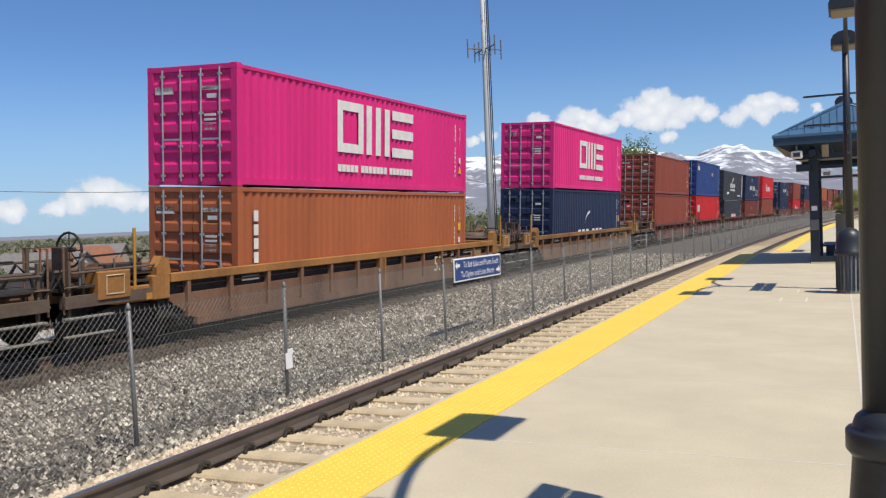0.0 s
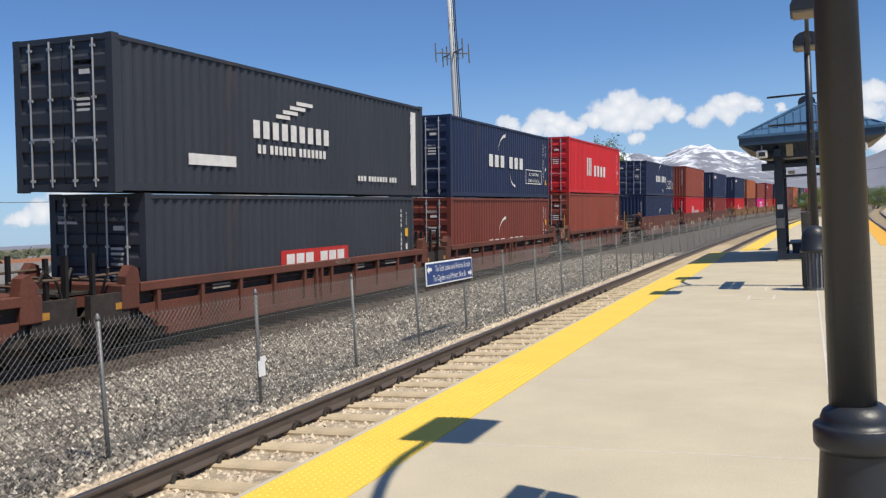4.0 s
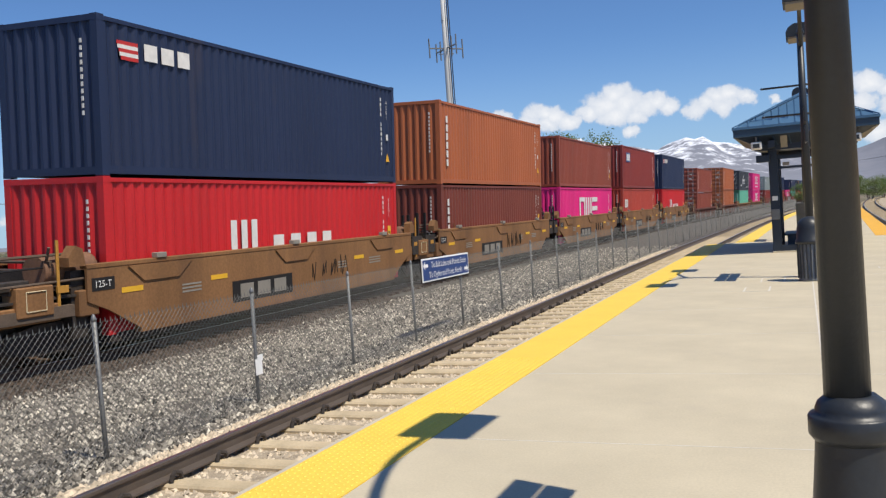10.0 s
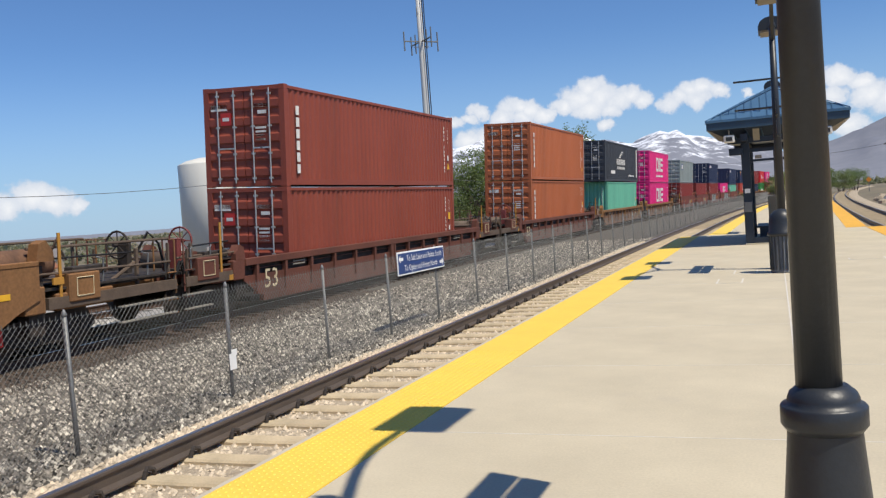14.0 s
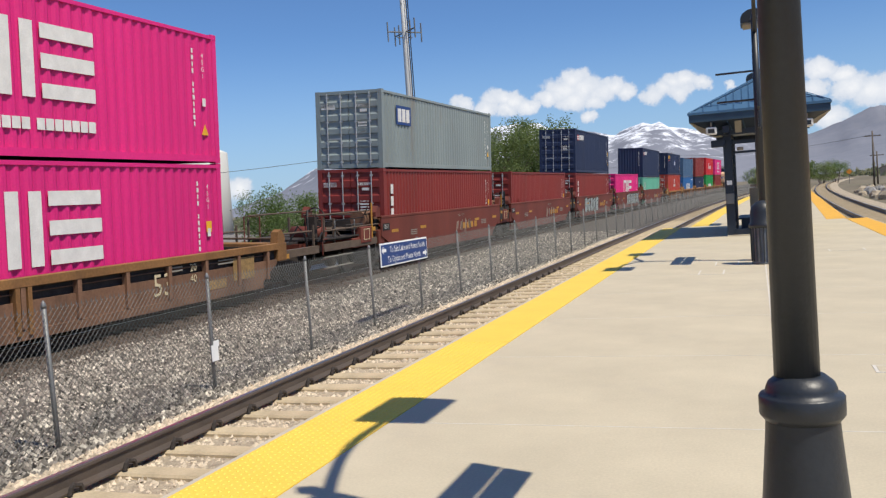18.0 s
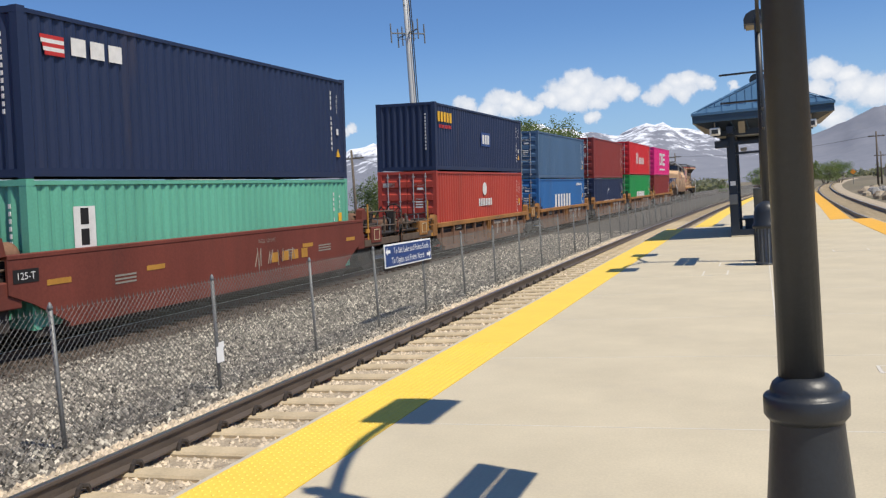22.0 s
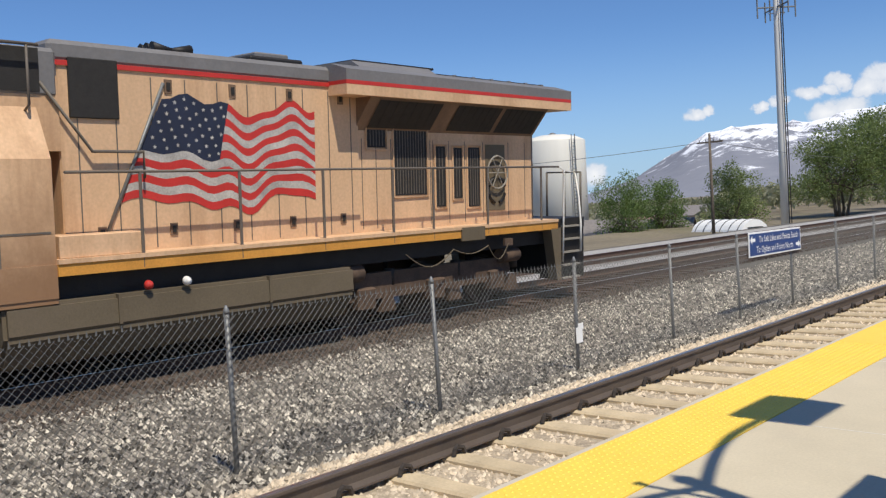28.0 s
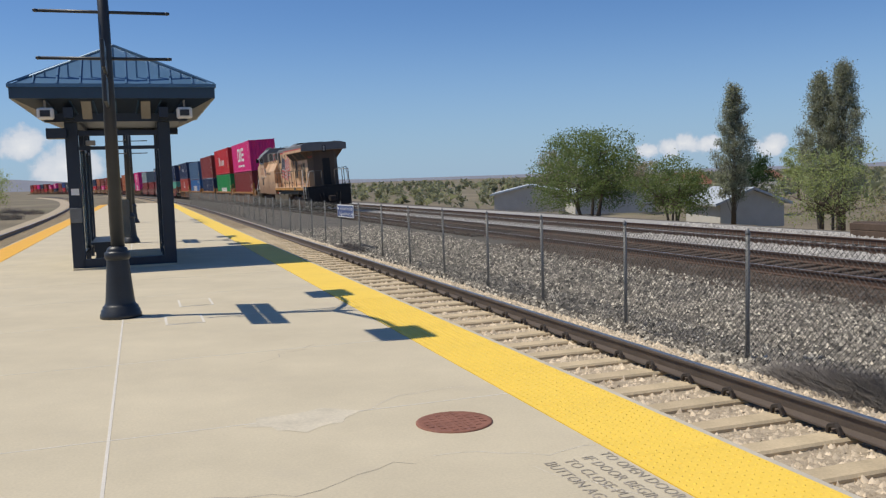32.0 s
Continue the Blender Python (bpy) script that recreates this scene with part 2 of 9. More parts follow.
M_GALV = material("galvanised_steel", (0.20, 0.205, 0.205), 0.55, 0.45, vary=0.12, scale=5)
M_WIRE = material("chain_link_wire", (0.135, 0.137, 0.134), 0.6, 0.3, vary=0.1, scale=5, bump=0)
M_LAMP = material("dark_lamp_paint", (0.025, 0.029, 0.035), 0.42, vary=0.12, scale=3, spec=0.5)
M_SHELTER = material("shelter_steel", (0.020, 0.030, 0.048), 0.45, vary=0.12, scale=2)
M_ROOF = material("blue_roof_metal", (0.075, 0.165, 0.28), 0.42, 0.2, vary=0.08, scale=1.5)
M_FASCIA = material("blue_fascia_paint", (0.030, 0.062, 0.105), 0.4, vary=0.10, scale=2)
M_LETTER = material("cream_lettering", (0.62, 0.52, 0.33), 0.7, vary=0.12, scale=4, bump=0)
M_SOFFIT = material("pale_soffit", (0.27, 0.245, 0.205), 0.8, vary=0.1)
M_SIGN = material("sign_blue", (0.018, 0.055, 0.20), 0.45, vary=0.05, bump=0)
M_WHITE = material("white_paint", (0.80, 0.80, 0.78), 0.55, vary=0.04, bump=0.02)
M_OFFWHITE = material("worn_white_lettering", (0.74, 0.72, 0.68), 0.65, vary=0.10, scale=4, bump=0)
M_BLACK = material("black_steel", (0.016, 0.014, 0.013), 0.6, vary=0.25, scale=4)
M_GRIME = material("grimy_running_gear", (0.040, 0.032, 0.027), 0.8, vary=0.35, scale=5, dirt=(0.10, 0.06, 0.04), dirt_amount=0.35)
M_WHEEL = material("wheel_steel", (0.07, 0.055, 0.045), 0.6, 0.3, vary=0.2)
M_GLASS = glass("shelter_glass", (0.55, 0.66, 0.66), alpha=0.3)
M_DARKGLASS = material("dark_cab_glass", (0.012, 0.014, 0.017), 0.08, vary=0.05, bump=0, spec=0.6)
M_ROD = material("galvanised_rod", (0.50, 0.50, 0.49), 0.45, 0.5, vary=0.1, bump=0)
M_RED = material("sign_red", (0.52, 0.035, 0.03), 0.5, vary=0.08, bump=0)
M_YMARK = material("mark_yellow", (0.80, 0.44, 0.03), 0.55, vary=0.06, bump=0)
M_CLAY = material("manhole_rust", (0.24, 0.105, 0.07), 0.75, vary=0.15, scale=6, bump=0.3)
M_STENCIL = material("faded_stencil", (0.35, 0.31, 0.255), 0.85, vary=0.3, scale=9, bump=0)
M_JOINT = material("pale_joint_sealant", (0.64, 0.60, 0.53), 0.8, vary=0.08, bump=0)
M_CRACK = material("old_patch", (0.575, 0.515, 0.40), 0.85, vary=0.12, scale=4)


# ---------------------------------------------------------------- mesh helpers
def box(bm, x0, x1, y0, y1, z0, z1):
    v = [bm.verts.new(p) for p in ((x0, y0, z0), (x1, y0, z0), (x1, y1, z0), (x0, y1, z0), (x0, y0, z1), (x1, y0, z1), (x1, y1, z1), (x0, y1, z1))]
    for q in ((3, 2, 1, 0), (4, 5, 6, 7), (0, 1, 5, 4), (1, 2, 6, 5), (2, 3, 7, 6), (3, 0, 4, 7)):
        bm.faces.new([v[i] for i in q])
    return bm


def tube(bm, points, r, seg=8, caps=True, r1=None):
    """A round bar along points, tapering from r to r1."""
    pts = [Vector(p) for p in points]
    rings = []
    for i, p in enumerate(pts):
        d = (pts[min(i + 1, len(pts) - 1)] - pts[max(i - 1, 0)]).normalized()
        a = d.orthogonal().normalized() if i == 0 else (rings_a - d * rings_a.dot(d)).normalized()
        rings_a = a
        b = d.cross(a)
        rr = r if r1 is None else r + (r1 - r) * i / (len(pts) - 1)
        rings.append([bm.verts.new(p + (a * math.cos(t) + b * math.sin(t)) * rr) for t in (2 * math.pi * k / seg for k in range(seg))])
    for A, B in zip(rings, rings[1:]):
        for k in range(seg):
            bm.faces.new((A[k], A[(k + 1) % seg], B[(k + 1) % seg], B[k])).smooth = seg > 6
    if caps:
        bm.faces.new(rings[0][::-1]), bm.faces.new(rings[-1])
    return bm


def lathe(bm, profile, seg=20, centre=(0, 0)):
    """Turns (radius, height) pairs about the upright axis."""
    rings = [[bm.verts.new((centre[0] + r * math.cos(2 * math.pi * k / seg), centre[1] + r * math.sin(2 * math.pi * k / seg), z)) for k in range(seg)] for r, z in profile]
    for A, B in zip(rings, rings[1:]):
        for k in range(seg):
            bm.faces.new((A[k], A[(k + 1) % seg], B[(k + 1) % seg], B[k])).smooth = True
    bm.faces.new(rings[0][::-1]), bm.faces.new(rings[-1])
    return bm


def prism(bm, outline, axis, a, b):
    """Extrudes a 2D outline along x, y or z from a to b."""
    def at(p, c):
        return {"x": (c, p[0], p[1]), "y": (p[0], c, p[1]), "z": (p[0], p[1], c)}[axis]
    A, B = [bm.verts.new(at(p, a)) for p in outline], [bm.verts.new(at(p, b)) for p in outline]
    n = len(outline)
    bm.faces.new(A), bm.faces.new(B[::-1])
    for k in range(n):
        bm.faces.new((A[k], B[k], B[(k + 1) % n], A[(k + 1) % n]))
    return bm


def mesh_of(name, bm, mat):
    bmesh.ops.recalc_face_normals(bm, faces=bm.faces)
    me = bpy.data.meshes.new(name)
    bm.to_mesh(me)
    bm.free()
    me.materials.append(mat)
    return me


def part(name, bm, mat, parent=None, label="", at=None):
    """Links a bmesh (or a ready mesh) as one object under a thing or a part."""
    ob = new(name, bm if isinstance(bm, bpy.types.Mesh) else mesh_of(name, bm, mat))
    ob.parent = parent
    if at is not None:
        ob.matrix_basis = at
    return tagged(ob, label) if label else ob


def B():
    return bmesh.new()


def cube(x0, x1, y0, y1, z0, z1):
    return box(B(), x0, x1, y0, y1, z0, z1)


def bevelled(bm, w=0.01):
    bmesh.ops.bevel(bm, geom=bm.edges[:], offset=w, segments=1, affect="EDGES", profile=0.5)
    return bm


def thing(name, label, category, group="", at=None, kind=""):
    ob = new(name)
    if at is not None:
        ob.matrix_basis = at
    return tagged(ob, label, category, group, kind)


TEXTS = {}


def text_mesh(words, size, mat, spacing=1.0):
    """Flat lettering in the built-in font, in the local x-y plane, centred."""
    key = (words, size, mat.name, spacing)
    if key not in TEXTS:
        cu = bpy.data.curves.new("lettering", "FONT")
        cu.body, cu.size, cu.align_x, cu.align_y, cu.space_character, cu.resolution_u = words, size, "CENTER", "CENTER", spacing, 2
        ob = new("lettering", cu)
        me = bpy.data.meshes.new_from_object(ob.evaluated_get(bpy.context.evaluated_depsgraph_get()))
        bpy.data.objects.remove(ob)
        bpy.data.curves.remove(cu)
        me.materials.clear()
        me.materials.append(mat)
        TEXTS[key] = me
    return TEXTS[key]


# lettering on a wall that faces +x, read from the platform, reading towards +y
FACE_X = Matrix(((0, 0, 1, 0), (1, 0, 0, 0), (0, 1, 0, 0), (0, 0, 0, 1)))
# lettering on a wall that faces -y
FACE_Y = Matrix(((1, 0, 0, 0), (0, 0, -1, 0), (0, 1, 0, 0), (0, 0, 0, 1)))
FACE_YP = Matrix(((-1, 0, 0, 0), (0, 0, 1, 0), (0, 1, 0, 0), (0, 0, 0, 1)))


def patch(bm, y0, y1, z0, z1, x=0.0, t=0.004):
    """A thin painted plate on a wall that faces +x."""
    return box(bm, x, x + t, y0, y1, z0, z1)

# ---------------------------------------------------------------- plan in numbers
EDGE_L, EDGE_R = -3.18, 3.84          # platform edges
STRIP = 0.70                          # width of the tactile strip
RAIL_Z = -0.25                        # rail top of the platform tracks
NEAR_X, FARSIDE_X = -4.205, 5.05      # centres of the two platform tracks
MAIN_X, MAIN2_X, MAIN_Z = -12.81, -17.10, -0.34   # centres and rail top of the two freight tracks
FENCE_X, FENCE_LOW, FENCE_TOP = -6.53, -0.64, 0.88
GAUGE = 1.507
CANT = 3.0


def main_bend(y):
    return (1.56e-4 if y > 0 else 1.80e-4) * y * y


def side_bend(y):
    if y > 0:
        d = max(0.0, min(y, 110.0) - 15.0)
        return 3.4e-4 * d * d + 0.065 * max(0.0, y - 110.0)
    d = max(0.0, -y - 55.0)
    return 2.3e-4 * d * d


def far_bend(y):
    d = max(0.0, y - 44.0)
    e = max(0.0, -y - 40.0)
    return 0.020 * d + 2.3e-4 * d * d + 3.4e-4 * e * e


STEP_Y = 34.9                         # the platform narrows on both sides here


def edge_left(y):
    return EDGE_L if y < STEP_Y else -2.20 + side_bend(y) - side_bend(STEP_Y)


def edge_right(y):
    return EDGE_R if y < STEP_Y else 3.22 + 0.036 * (y - STEP_Y)


def ribbon(name, mat, section, centre, y0, y1, step=5.0, closed=True, parent=None, label="", kind=""):
    """Sweeps an x-z section along a track's centre line."""
    bm = B()
    rows = []
    n = max(2, int((y1 - y0) / step) + 1)
    for i in range(n):
        y = y0 + (y1 - y0) * i / (n - 1)
        c = centre(y)
        rows.append([bm.verts.new((c + x, y, z)) for x, z in section])
    k = len(section)
    for a, b in zip(rows, rows[1:]):
        for j in range(k if closed else k - 1):
            bm.faces.new((a[j], a[(j + 1) % k], b[(j + 1) % k], b[j]))
    if closed:
        bm.faces.new(rows[0][::-1]), bm.faces.new(rows[-1])
    ob = part(name, bm, mat, parent)
    return tagged(ob, label, "", "", kind) if label or kind else ob


def rail_section(z):
    """A flat-bottomed rail with its top at z."""
    return [(-0.07, z - 0.17), (0.07, z - 0.17), (0.07, z - 0.155), (0.012, z - 0.13), (0.012, z - 0.04), (0.036, z - 0.03), (0.036, z - 0.006), (0.030, z),
            (-0.030, z), (-0.036, z - 0.006), (-0.036, z - 0.03), (-0.012, z - 0.04), (-0.012, z - 0.13), (-0.07, z - 0.155)]


# ---------------------------------------------------------------- ground and beds
def make_ground():
    """One sheet out to the horizon: lower beyond the freight tracks, nearly level elsewhere."""
    rng = np.random.default_rng(3)
    xs = sorted(set([-4800, -2500, -1200, -600, -320, -200, -140, -100, -75, -60, -50, -44, -42, -36, -31, -27.5, -25.5, -24, 12, 16, 20, 26, 34, 50, 80, 140, 260, 600, 1500, 3000, 4800]))
    ys = sorted(set(list(range(-400, 401, 12)) + [-4800, -2600, -1400, -900, -650, -500, 500, 650, 900, 1400, 2600, 4800]))
    bm = B()
    grid = []
    for y in ys:
        row = []
        for x in xs:
            b = main_bend(max(-600, min(600, y))) if abs(x) < 200 else 0
            if x <= -27.5:
                z = (-4.6 if x < -45 else -1.45 if y > -26 else -2.9) + 0.2 * noise.noise(Vector((x * 0.03, y * 0.03, 0)))
            elif x <= -25.5:
                z = -1.5
            elif x < 0:
                z = -0.75
            elif x < 21:
                z = -0.62
            else:
                z = -0.6 + 0.5 * noise.noise(Vector((x * 0.05, y * 0.05, 3))) + min(1.6, 0.05 * (x - 20))
            row.append(bm.verts.new((x + b, y, z)))
        grid.append(row)
    for A, C in zip(grid, grid[1:]):
        for j in range(len(xs) - 1):
            bm.faces.new((A[j], A[j + 1], C[j + 1], C[j]))
    m = material("dry_spring_ground", (0.185, 0.155, 0.105), 0.95, vary=0.3, scale=0.05, fine=3.0, bump=0.6, dirt=(0.11, 0.125, 0.05), dirt_amount=0.45)
    tagged(part("ground", bm, m), "dry grass and bare soil beside the railway", "ground", "", "structure")


make_ground()

ballast = tagged(ribbon("ballast_bed", M_BALLAST, [(-14.3, -0.9), (-14.3, -0.53), (-9.55, -0.50), (-8.0, -0.53), (-5.6, -0.55), (0, -0.62), (1.65, -0.60), (2.2, -0.52), (2.2, -0.9)], lambda y: -7.2 + main_bend(y) * 0.0 if abs(y) < 95 else -7.2 + main_bend(y) - main_bend(95 if y > 0 else -95) * 1.0, -400, 400),
                  "grey crushed stone bed between the tracks", "ballast", "", "structure")
cream = tagged(ribbon("platform_track_bed", M_CREAMBED, [(-1.75, -0.9), (-1.75, -0.56), (-1.35, -0.475), (1.35, -0.475), (1.35, -0.9)], lambda y: NEAR_X + side_bend(y), -300, 300),
                "pale crushed stone bed of the platform track", "ballast", "", "structure")
tagged(ribbon("far_track_bed", M_FARBALLAST, [(-7.0, -2.2), (-3.0, -0.50), (3.0, -0.50), (3.0, -2.2)], lambda y: -18.0 + main_bend(y), -500, 600), "pale stone shoulder of the far freight track", "ballast", "", "structure")
tagged(ribbon("side_track_bed", M_CREAMBED, [(-1.3, -0.9), (-1.3, -0.46), (1.5, -0.46), (2.6, -0.62), (2.6, -0.9)], lambda y: FARSIDE_X + far_bend(y), -300, 330), "pale crushed stone bed of the second platform track", "ballast", "", "structure")


def make_track(name, label, centre, z, y0, y1, rail_mat, tie_mat, tie_half, tie_step, tie_phase, tie_z, tie_near, clips, cant=0.0, skip=()):
    """Two rails on ties; ties near the platform are pieces of their own, the rest one mesh."""
    t = thing(name, label, "railway track")
    slope = math.sin(radians(cant))
    for s in (-1, 1):
        dx = s * GAUGE / 2
        ribbon("rail", rail_mat, [(x + dx, zz - dx * slope) for x, zz in rail_section(z)], centre, y0, y1, parent=t)
        ribbon("rail_head", M_RAILTOP, [(dx - 0.024, z - dx * slope + 0.0005), (dx + 0.024, z - dx * slope + 0.0005), (dx + 0.022, z - dx * slope + 0.0025), (dx - 0.022, z - dx * slope + 0.0025)], centre, y0, y1, parent=t, label="polished running surface")
    me = mesh_of("tie", bevelled(cube(-tie_half, tie_half, -0.115, 0.115, tie_z - 0.2, tie_z), 0.02), tie_mat)
    bm = B()
    far = B()
    k0, k1 = int((y0 - tie_phase) / tie_step), int((y1 - tie_phase) / tie_step)
    clip = None
    if clips:
        cb = B()
        tube(cb, [(0, -0.07, tie_z + 0.01), (0, -0.05, tie_z + 0.06), (-0.02, 0.0, tie_z + 0.075), (0, 0.05, tie_z + 0.06), (0, 0.07, tie_z + 0.01)], 0.022, 5)
        clip = mesh_of("rail_clip", cb, M_GRIME)
    for k in range(k0, k1 + 1):
        y = tie_phase + k * tie_step
        if tie_near[0] < y < tie_near[1]:
            tie = part("tie", me, tie_mat, t, at=pose(centre(y), y, 0, 0, cant, random.uniform(-0.5, 0.5)))
            if clip and -24 < y < 24:
                for o in (-1, 1):
                    part("rail_clip", clip, M_GRIME, tie, at=pose(-GAUGE / 2 + o * 0.105, 0, 0))
        else:
            box(far, centre(y) - tie_half, centre(y) + tie_half, y - 0.115, y + 0.115, tie_z - 0.2, tie_z)
    tagged(part("tie_bed", far, tie_mat, t), "distant ties", "", "", "stuff")
    return t


make_track("platform_track", "platform track with dark rails on pale concrete ties", lambda y: NEAR_X + side_bend(y), RAIL_Z, -300, 300, M_RAIL, M_TIE, 1.25, 0.6357, 11.06, -0.43, (-42, 52), True)
make_track("main_track", "rusty freight track on dark timber ties", lambda y: MAIN_X + main_bend(y), MAIN_Z, -700, 700, M_RUSTRAIL, M_WOODTIE, 1.3, 0.5, 0.2, -0.50, (-30, 14), False, CANT)
make_track("second_main_track", "far freight track on dark timber ties", lambda y: MAIN2_X + main_bend(y), MAIN_Z, -600, 700, M_RUSTRAIL, M_WOODTIE, 1.3, 0.5, 0.1, -0.50, (-5, 5), False, 1.5)
make_track("second_platform_track", "curving track along the other platform edge", lambda y: FARSIDE_X + far_bend(y), RAIL_Z, -300, 320, M_RAIL, M_TIE, 1.25, 0.6357, 0.3, -0.43, (20, 34), False)


def stones(name, mat, count, x0, x1, y0, y1, size, height, label, seed):
    """Loose angular stones, each a lopsided octahedron."""
    rng = np.random.default_rng(seed)
    x, y = rng.uniform(x0, x1, count), rng.uniform(y0, y1, count)
    s = size * rng.uniform(0.55, 1.35, count)
    base = np.array([(1, 0, -0.25), (0, 1, -0.25), (-1, 0, -0.25), (0, -1, -0.25), (0, 0, 0.8)], float)
    faces = np.array([(0, 1, 4), (1, 2, 4), (2, 3, 4), (3, 0, 4)])
    a = rng.uniform(0, 2 * np.pi, count)
    v = base[None] * s[:, None, None] * rng.uniform(0.55, 1.25, (count, 5, 1))
    v += rng.normal(0, 0.18, (count, 5, 3)) * s[:, None, None]
    c, d = np.cos(a)[:, None], np.sin(a)[:, None]
    t = rng.uniform(-0.6, 0.6, count)[:, None]
    vx, vy, vz = v[..., 0] * c - v[..., 1] * d, v[..., 0] * d + v[..., 1] * c, v[..., 2] + v[..., 0] * t
    v = np.stack([vx + x[:, None], vy + y[:, None], vz + height(x, y)[:, None] + 0.15 * s[:, None]], -1).reshape(-1, 3)
    f = (faces[None] + 5 * np.arange(count)[:, None, None]).reshape(-1, 3)
    me = bpy.data.meshes.new(name)
    me.vertices.add(len(v)), me.loops.add(f.size), me.polygons.add(len(f))
    me.vertices.foreach_set("co", v.astype(np.float32).ravel())
    me.loops.foreach_set("vertex_index", f.astype(np.int32).ravel())
    me.polygons.foreach_set("loop_start", np.arange(0, f.size, 3, dtype=np.int32))
    me.update(calc_edges=True)
    me.materials.append(mat)
    return tagged(new(name, me), label, "gravel", "", "stuff")


def bed_height(x, y):
    return np.interp(x, [-21.5, -16.75, -15.2, -12.8, -7.2, -5.55, -5.0], [-0.53, -0.50, -0.53, -0.55, -0.62, -0.60, -0.50]) + 0.02 * np.sin(x * 3.1) * np.sin(y * 2.3)


def cream_height(x, y):
    return np.interp(x, [-6.0, -5.55, -3.2], [-0.56, -0.485, -0.485])


GREY, PALE = "loose grey crushed stones between the tracks", "pale crushed stones among the grey ballast"
CREAM = "pale crushed stones round the platform track"
stones("grey_ballast_stones", M_STONE, 82000, -10.7, -5.85, -13, 17, 0.036, bed_height, GREY, 5)
stones("grey_ballast_stones", M_STONE, 34000, -10.7, -5.85, 17, 48, 0.044, bed_height, GREY, 6)
stones("grey_ballast_stones", M_STONE, 26000, -10.7, -5.85, -42, -13, 0.044, bed_height, GREY, 8)
stones("pale_ballast_stones", M_PALESTONE, 23000, -10.7, -5.85, -13, 17, 0.036, bed_height, PALE, 25)
stones("pale_ballast_stones", M_PALESTONE, 9000, -10.7, -5.85, 17, 48, 0.045, bed_height, PALE, 26)
stones("pale_ballast_stones", M_PALESTONE, 6500, -10.7, -5.85, -42, -13, 0.045, bed_height, PALE, 27)
stones("rusty_ballast_stones", M_RUSTSTONE, 30000, -12.0, -10.1, -26, 24, 0.038, bed_height, "rust-stained crushed stones round the freight track", 31)
stones("rusty_ballast_stones", M_RUSTSTONE, 11000, -15.0, -12.0, -24, 24, 0.045, bed_height, "rust-stained crushed stones round the freight track", 32)
stones("cream_ballast_stones", M_CREAM, 38000, -6.0, -3.25, -16, 16, 0.033, cream_height, CREAM, 9)
stones("cream_ballast_stones", M_CREAM, 18000, -6.0, -3.25, 16, 42, 0.040, cream_height, CREAM, 10)
stones("cream_ballast_stones", M_CREAM, 15000, -6.0, -3.25, -38, -16, 0.040, cream_height, CREAM, 11)
stones("far_shoulder_stones", M_FARSTONE, 15000, -16.2, -14.3, -26, 18, 0.055, lambda x, y: -0.5 + 0 * y, "pale grey stones between the freight tracks", 12)
stones("far_shoulder_stones", M_FARSTONE, 15000, -21.4, -18.2, -30, 18, 0.06, lambda x, y: np.interp(x, [-21.4, -20.2, -18.0], [-0.72, -0.5, -0.5]) + 0 * y, "pale shoulder stones beyond the freight tracks", 13)


